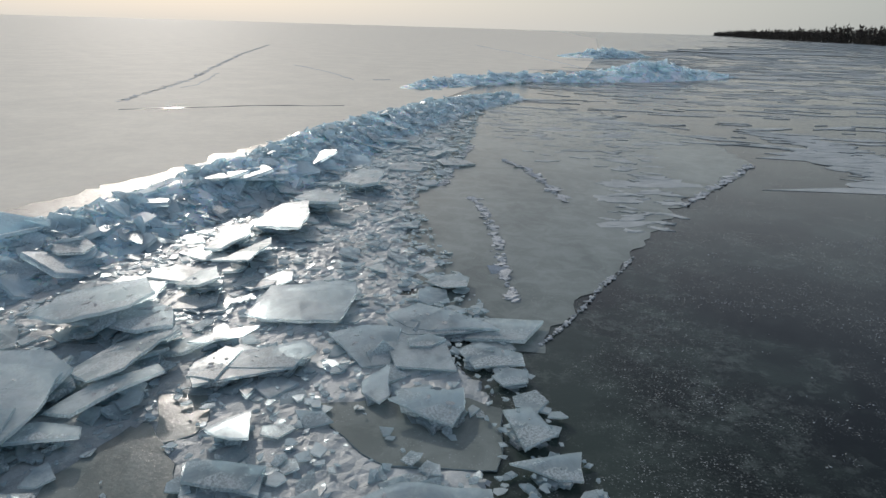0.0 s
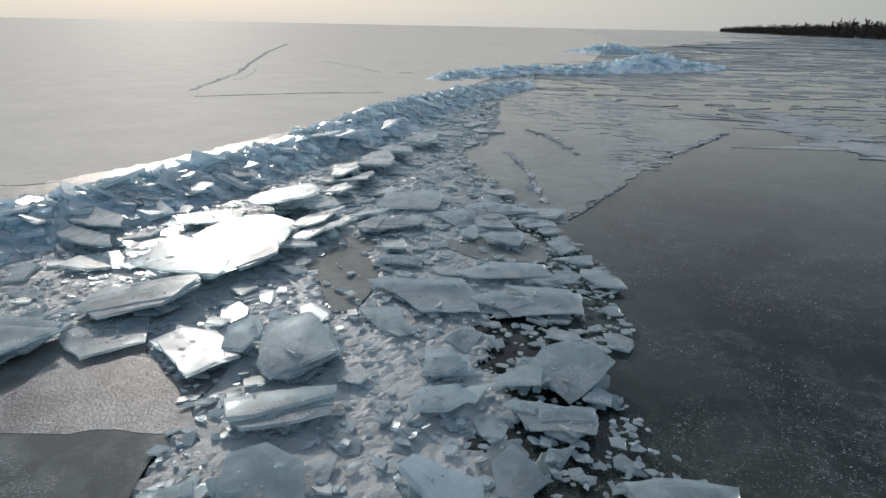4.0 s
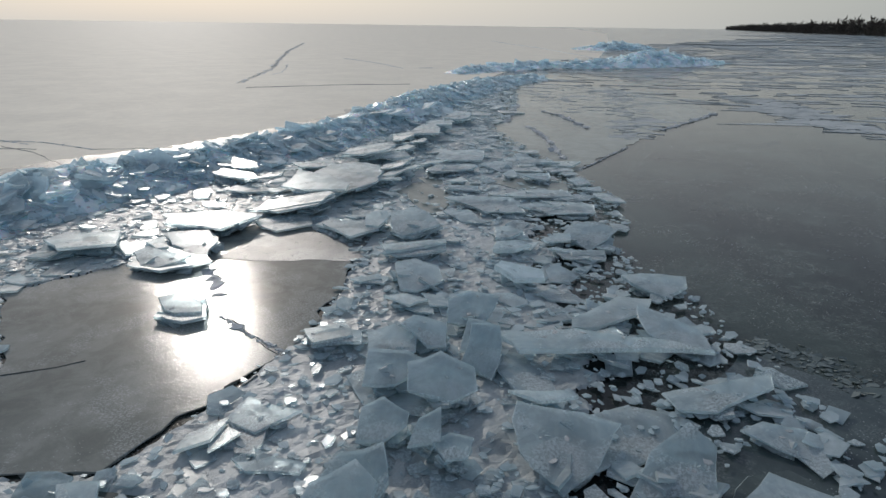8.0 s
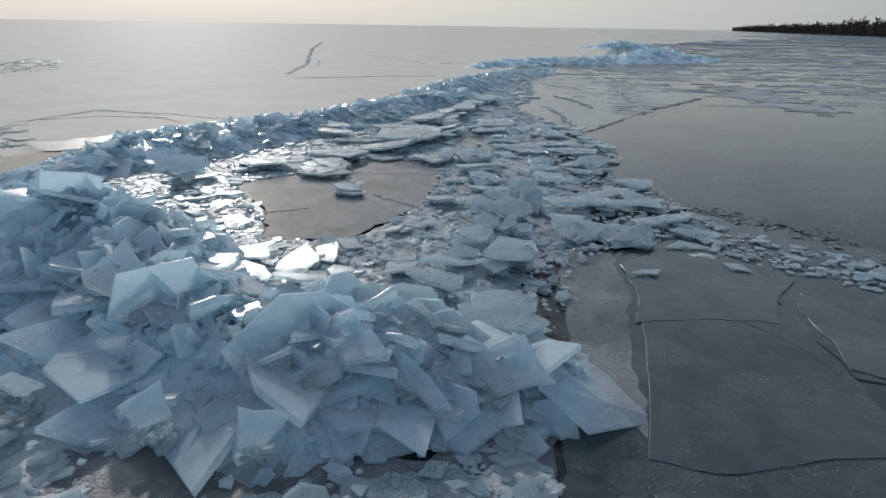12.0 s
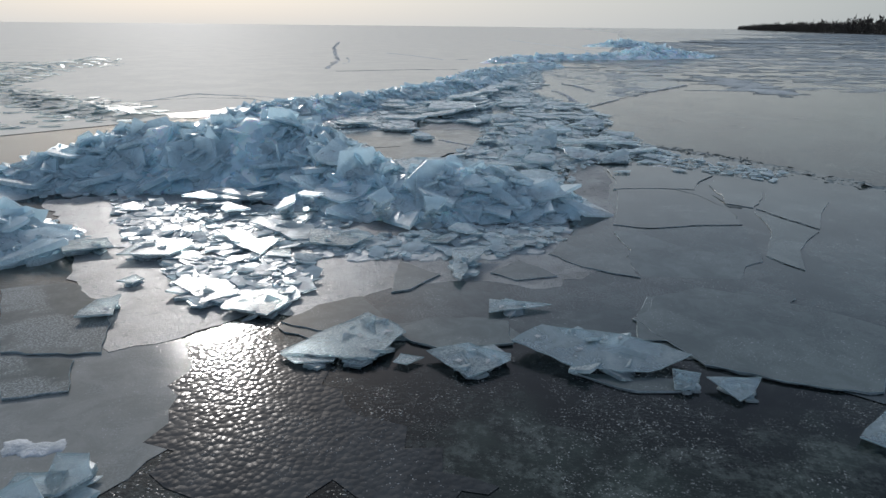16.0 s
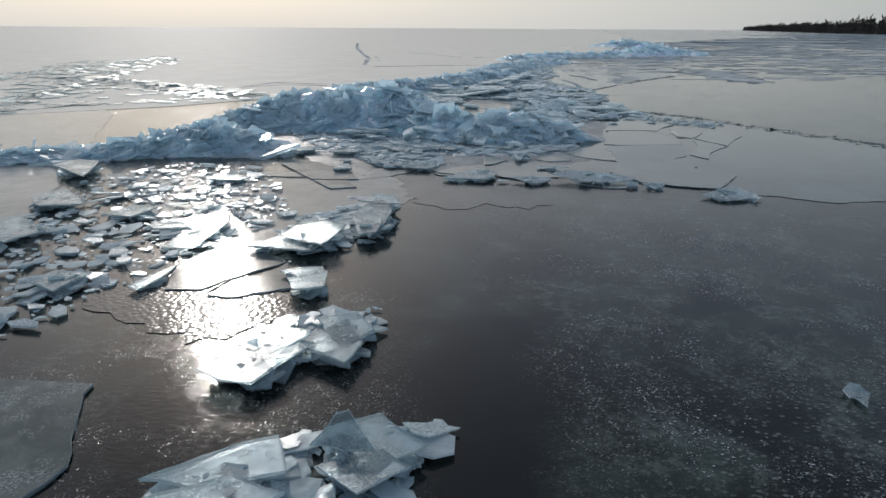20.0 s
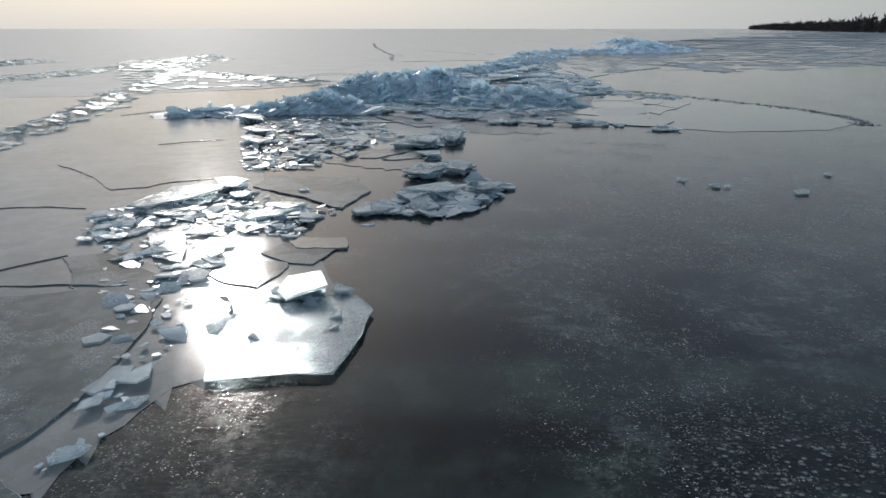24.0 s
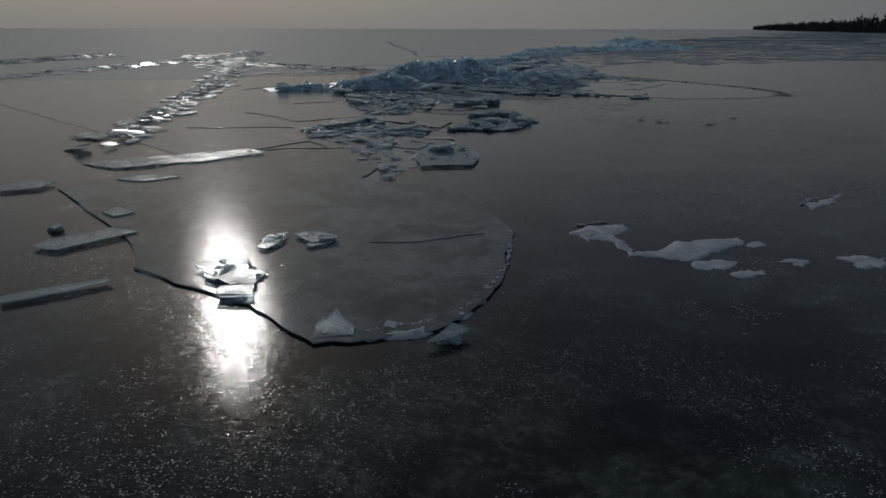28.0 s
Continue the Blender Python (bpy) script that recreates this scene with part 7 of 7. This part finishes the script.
lip_line(0.07, [(-12.06, -41.34), (-11.13, -40.90), (-10.12, -40.38)])
lip_line(0.07, [(-11.98, -41.43), (-11.16, -41.01), (-10.14, -40.46)])
lip_line(0.07, [(-10.17, -43.06), (-10.00, -43.12), (-9.58, -43.02), (-8.91, -42.79), (-8.15, -42.49)])
lip_line(0.07, [(-11.07, -44.57), (-10.82, -44.01), (-10.56, -43.64)])
lip_line(0.07, [(-12.45, -43.64), (-12.15, -43.71), (-11.86, -43.76)])
lip_line(0.07, [(-11.84, -44.07), (-11.39, -44.25), (-11.30, -44.30), (-10.91, -44.80)])
lip_line(0.07, [(-10.29, -44.61), (-9.75, -44.41), (-9.23, -44.21), (-8.71, -43.86)])
lip_line(0.03, [(-16.40, -36.09), (-15.47, -35.32), (-14.41, -34.70), (-13.27, -34.54), (-11.99, -34.38)])
lip_line(0.03, [(-12.31, -41.21), (-11.34, -40.78), (-10.26, -40.30)])
lip_line(0.03, [(-13.07, -34.57), (-12.37, -35.24), (-11.56, -35.26), (-11.51, -35.07), (-11.52, -36.27), (-11.54, -37.00), (-11.19, -37.97)])
lip_line(0.03, [(-30.32, -7.00), (-26.93, -5.43), (-24.10, -1.98)])
lip_line(0.03, [(-22.98, -16.36), (-22.17, -15.19), (-21.45, -13.62)])
lip_line(0.03, [(-17.68, -23.13), (-16.72, -22.50), (-15.62, -21.94)])
lip_line(0.03, [(-18.85, -26.47), (-17.30, -27.57), (-15.77, -29.00), (-15.04, -28.71), (-14.68, -28.18), (-13.34, -27.55)])
lip_line(0.03, [(-19.37, -30.88), (-18.43, -30.93), (-16.59, -30.56), (-15.09, -30.57)])
lip_line(0.03, [(-15.71, -35.47), (-15.13, -34.80), (-14.53, -33.97), (-13.93, -33.34)])
frost_line(0.03, [(-12.06, -19.55), (-11.57, -19.57), (-11.10, -19.56), (-10.57, -19.50)])
frost_line(0.03, [(-12.11, -19.68), (-11.34, -20.62), (-10.47, -21.62)])
lip_line(0.03, [(-11.98, -17.45), (-11.08, -17.67), (-8.99, -17.65)])
lip_line(0.04, [(-7.69, -4.65), (-7.15, -4.43), (-6.60, -4.16)])
lip_line(0.04, [(-5.48, -3.06), (-4.94, -3.61), (-4.48, -4.02), (-4.12, -4.27)])
lip_line(0.04, [(-4.77, -5.43), (-4.85, -5.13), (-4.78, -4.80), (-4.58, -4.16)])
frost_line(0.04, [(-5.67, -2.97), (-5.34, -3.27), (-5.02, -3.55), (-4.71, -3.77), (-4.42, -3.98)])
lip_line(0.05, [(1.43, -8.44), (1.32, -9.59), (1.31, -10.63), (1.83, -10.96)])
lip_line(0.05, [(-0.65, -8.15), (0.01, -8.49), (0.90, -9.62), (1.24, -10.78), (1.29, -11.82)])
lip_line(0.02, [(-21.75, 4.85), (-19.42, 2.58), (-17.68, 0.97)])
lip_line(0.02, [(-21.62, 5.29), (-20.16, 6.21)])
lip_line(0.02, [(-21.44, 4.64), (-19.75, 3.33), (-17.70, 1.21)])
lip_line(0.02, [(-19.85, -0.32), (-19.46, 0.35), (-18.19, -0.13)])
lip_line(0.02, [(-21.01, 7.26), (-19.19, 8.63), (-15.68, 8.44)])
frost_line(0.02, [(-21.19, 6.60), (-20.52, 10.14), (-16.74, 9.69), (-14.32, 8.63)])
lip_line(0.02, [(-17.78, 9.00), (-15.95, 8.03), (-13.59, 6.04)])
lip_line(0.02, [(-14.47, 8.64), (-12.58, 9.02), (-11.31, 9.65)])
frost_line(0.01, [(1.28, 7.07), (1.82, 7.88), (2.20, 8.44), (2.68, 9.34), (3.30, 10.18), (3.73, 10.96)])
frost_line(0.01, [(6.19, 14.91), (7.41, 16.51), (8.79, 18.19), (10.63, 20.61)])
frost_line(0.01, [(1.15, 8.64), (1.06, 9.21), (1.04, 10.27), (1.02, 11.56), (0.89, 13.58), (0.59, 15.10)])
frost_line(0.01, [(3.05, 14.94), (2.78, 17.27), (2.44, 18.75), (1.81, 20.16)])
frost_line(0.01, [(-0.27, 16.21), (0.05, 18.42), (0.69, 22.38)])
lip_line(0.03, [(-16.34, 29.24), (-13.82, 30.51), (-9.76, 32.45), (-5.03, 33.62)])
frost_line(0.03, [(-17.88, 32.17), (-19.08, 41.01), (-19.76, 46.39), (-23.14, 60.01), (-29.04, 86.23), (-35.57, 120.88)])
lip_line(0.03, [(-17.96, 40.16), (-17.70, 42.32), (-20.20, 53.48)])
lip_line(0.02, [(-16.96, 66.11), (-12.51, 59.21), (-7.16, 48.44)])
lip_line(0.02, [(-6.50, 50.29), (-3.83, 51.83)])
lip_line(0.02, [(5.66, 164.81), (13.18, 105.46), (15.28, 73.44)])
frost_line(0.02, [(-22.11, 4.39), (-21.03, 7.80), (-20.17, 10.50), (-17.00, 9.32)])
lip_line(0.02, [(-21.28, 4.50), (-18.61, 2.55), (-16.25, 0.83)])
frost_line(0.05, [(-7.68, -42.28), (-7.71, -43.09), (-7.78, -43.97), (-8.06, -44.80), (-8.25, -45.21)])
frost_line(0.05, [(-8.51, -45.73), (-8.34, -45.48), (-8.25, -45.30)])
frost_line(0.07, [(-9.58, -46.32), (-9.30, -46.17), (-8.94, -46.08), (-8.68, -45.92)])
frost_line(0.03, [(-10.66, -34.79), (-10.45, -34.92), (-10.17, -35.44)])
lip_line(0.03, [(-11.43, -36.63), (-11.37, -36.25), (-11.25, -35.98), (-11.42, -34.99)])
frost_line(0.02, [(-1.45, -40.00), (-1.00, -39.53), (-0.48, -39.28)])
frost_line(0.02, [(-6.52, -41.88), (-6.13, -41.68), (-5.79, -41.54)])
lip_line(0.05, [(-9.87, -24.96), (-9.67, -24.30), (-9.02, -23.70)])
lip_line(0.05, [(-9.80, -25.13), (-9.13, -24.93), (-8.60, -24.81)])
lip_line(0.05, [(-10.92, -25.02), (-10.79, -24.64), (-10.72, -24.08)])
lip_line(0.03, [(-12.10, -19.71), (-11.09, -20.93), (-10.46, -21.64)])
lip_line(0.03, [(-11.96, -17.61), (-11.00, -17.68), (-9.05, -17.67)])
frost_line(0.03, [(-11.86, -19.51), (-11.32, -19.55), (-10.58, -19.53)])
band = [(1.8, -3.2), (3.6, -5.3), (5.3, -7.7), (6.7, -9.9), (7.9, -11.6), (8.7, -13.4), (9.0, -15.4), (8.5, -17.2)]
v, f = chips_along(band, 0.0, 0.008, 0.22, 0.035, 0.012, line_rng)
tagged(mesh_object("crushed_band", v, f, GREY_FLOE), "curved band of dark crushed ice crumbs", "ice rubble", kind="stuff")


def snow_drifts(zone, count, size, seed, stretch=3.0, thin=0.03):
    """Ragged flat scabs of wind-packed snow."""
    rng = np.random.default_rng(seed)
    xs, ys = points_in(rng, zone, count)
    verts, faces = [], []
    for x, y in zip(xs, ys):
        n = rng.integers(9, 15)
        a = np.linspace(0, 6.28, n, endpoint=False)
        r = size * math.exp(rng.normal(0, 0.55)) * rng.uniform(0.45, 1.25, n)
        turn = rng.normal(-0.12, 0.22)
        u, w = np.cos(a) * r * stretch, np.sin(a) * r
        v, f = prism(np.c_[u * math.cos(turn) - w * math.sin(turn), u * math.sin(turn) + w * math.cos(turn)], thin, rng, 0.9)
        v = v + (x, y, thin * rng.uniform(0.35, 0.9) + 0.004)
        k = len(verts)
        verts.extend(v)
        faces.extend(tuple(i + k for i in g) for g in f)
    return verts, faces


verts, faces = [], []
for k, (zone, count, size, stretch, thin) in enumerate((
        (ZONE_TONGUE, 300, 0.13, 2.2, 0.03), (ZONE_BAND, 260, 0.22, 2.5, 0.03), (ZONE_BAND_B, 200, 0.10, 3.0, 0.025),
        ([(3, 32), (10, 24), (40, 24), (70, 60), (8, 60)], 650, 0.2, 5.0, 0.03),
        ([(16, 70), (50, 50), (150, 110), (60, 160), (30, 130)], 700, 0.5, 6.0, 0.07),
        ([(40, 130), (140, 100), (420, 600), (250, 500)], 800, 1.6, 6.0, 0.25),
        ([(12, 13), (24, 18), (34, 26), (14, 24)], 60, 0.3, 5.0, 0.012))):
    v, f = snow_drifts(zone, count, size, 40 + k, stretch, thin)
    faces.extend(tuple(i + len(verts) for i in g) for g in f)
    verts.extend(v)
tagged(mesh_object("snow_drifts", verts, faces, DRIFT), "thin ragged scabs of wind-packed snow on the ice", "snow", kind="stuff")


def frost_flecks(seed):
    """Single frost crystals standing on the dark ice, in drifts."""
    rng = np.random.default_rng(seed)
    verts, faces = [], []
    for zone, dense in ((ZONE_FLECK_A, 420), (ZONE_FLECK_B, 560), (ZONE_FLECK_C, 560), (ZONE_FLECK_D, 320), (ZONE_FLECK_E, 460), (ZONE_FLECK_F, 360), (ZONE_FLECK_G, 520), (ZONE_FLECK_H, 560)):
        p = np.array(zone)
        xs, ys = points_in(rng, zone, int(dense * np.ptp(p[:, 0]) * np.ptp(p[:, 1])))
        for x, y in zip(xs, ys):
            drift = noise.noise((x * 0.7, y * 0.7, 3.1)) + 0.6 * noise.noise((x * 2.3, y * 2.3, 9.0)) + 0.4 * noise.noise((x * 6.0, y * 6.0, 5.0))
            if drift < rng.uniform(0.18, 0.66):
                continue
            r = 0.0042 * math.exp(min(0.9, rng.normal(0, 0.55)))
            a = rng.uniform(0, 6.28)
            k = len(verts)
            for step in range(5):
                q = r * rng.uniform(0.4, 1.5)
                verts.append((x + math.cos(a + step * 1.257) * q * 1.4, y + math.sin(a + step * 1.257) * q, 0.0045))
            verts.append((x, y, 0.0045 + r * rng.uniform(0.3, 0.8)))
            faces.extend((k + step, k + (step + 1) % 5, k + 5) for step in range(5))
    tagged(mesh_object("frost_flecks", verts, faces, SNOW), "tiny white frost crystals dotting the dark ice", "frost", kind="stuff")


frost_flecks(31)

# ---- the wooded shore ----
def far_woods():
    rng = np.random.default_rng(5)
    verts, faces = [], []
    a, b = np.array((250.0, 330.0)), np.array((1010.0, 2500.0))
    way = (b - a) / np.linalg.norm(b - a)
    side = np.array((way[1], -way[0]))
    for k in range(2400):
        f = rng.uniform(0, 1) ** 1.6
        p = a + (b - a) * f + side * (rng.uniform(0, 1) ** 1.5 * 70 + 6)
        h = 10.0 + 4.5 * noise.noise((f * 45.0, 0.3, 0.7)) + 3.0 * noise.noise((f * 190.0, 2.3, 0.7)) + rng.uniform(0, 6.5) * rng.uniform() ** 2
        w = h * rng.uniform(0.18, 0.32)

        def blade(q0, q1, r):
            n = len(verts)
            d = np.array(q1) - np.array(q0)
            s = np.cross(d, (way[0] + 0.3, way[1], 0.2))
            s = s / (np.linalg.norm(s) + 1e-9) * r
            t = np.cross(d, s)
            t = t / (np.linalg.norm(t) + 1e-9) * r
            verts.extend([np.array(q0) + s, np.array(q0) - s * 0.5 + t * 0.87, np.array(q0) - s * 0.5 - t * 0.87, np.array(q1)])
            faces.extend([(n, n + 1, n + 3), (n + 1, n + 2, n + 3), (n + 2, n, n + 3)])

        blade((p[0], p[1], 0), (p[0] + rng.normal(0, 0.5), p[1], h), 0.35)
        for i in range(16):
            z = h * rng.uniform(0.12, 0.95)
            t = rng.uniform(0, 6.28)
            reach = w * (1.25 - z / h) * 1.3
            blade((p[0], p[1], z), (p[0] + math.cos(t) * reach, p[1] + math.sin(t) * reach, z + rng.uniform(0.08, 0.22) * h), h * rng.uniform(0.02, 0.05))
    ob = mesh_object("far_woods", verts, faces, WOOD)
    tagged(ob, "dark bare winter woods along the distant shore", "woods", kind="stuff")


far_woods()
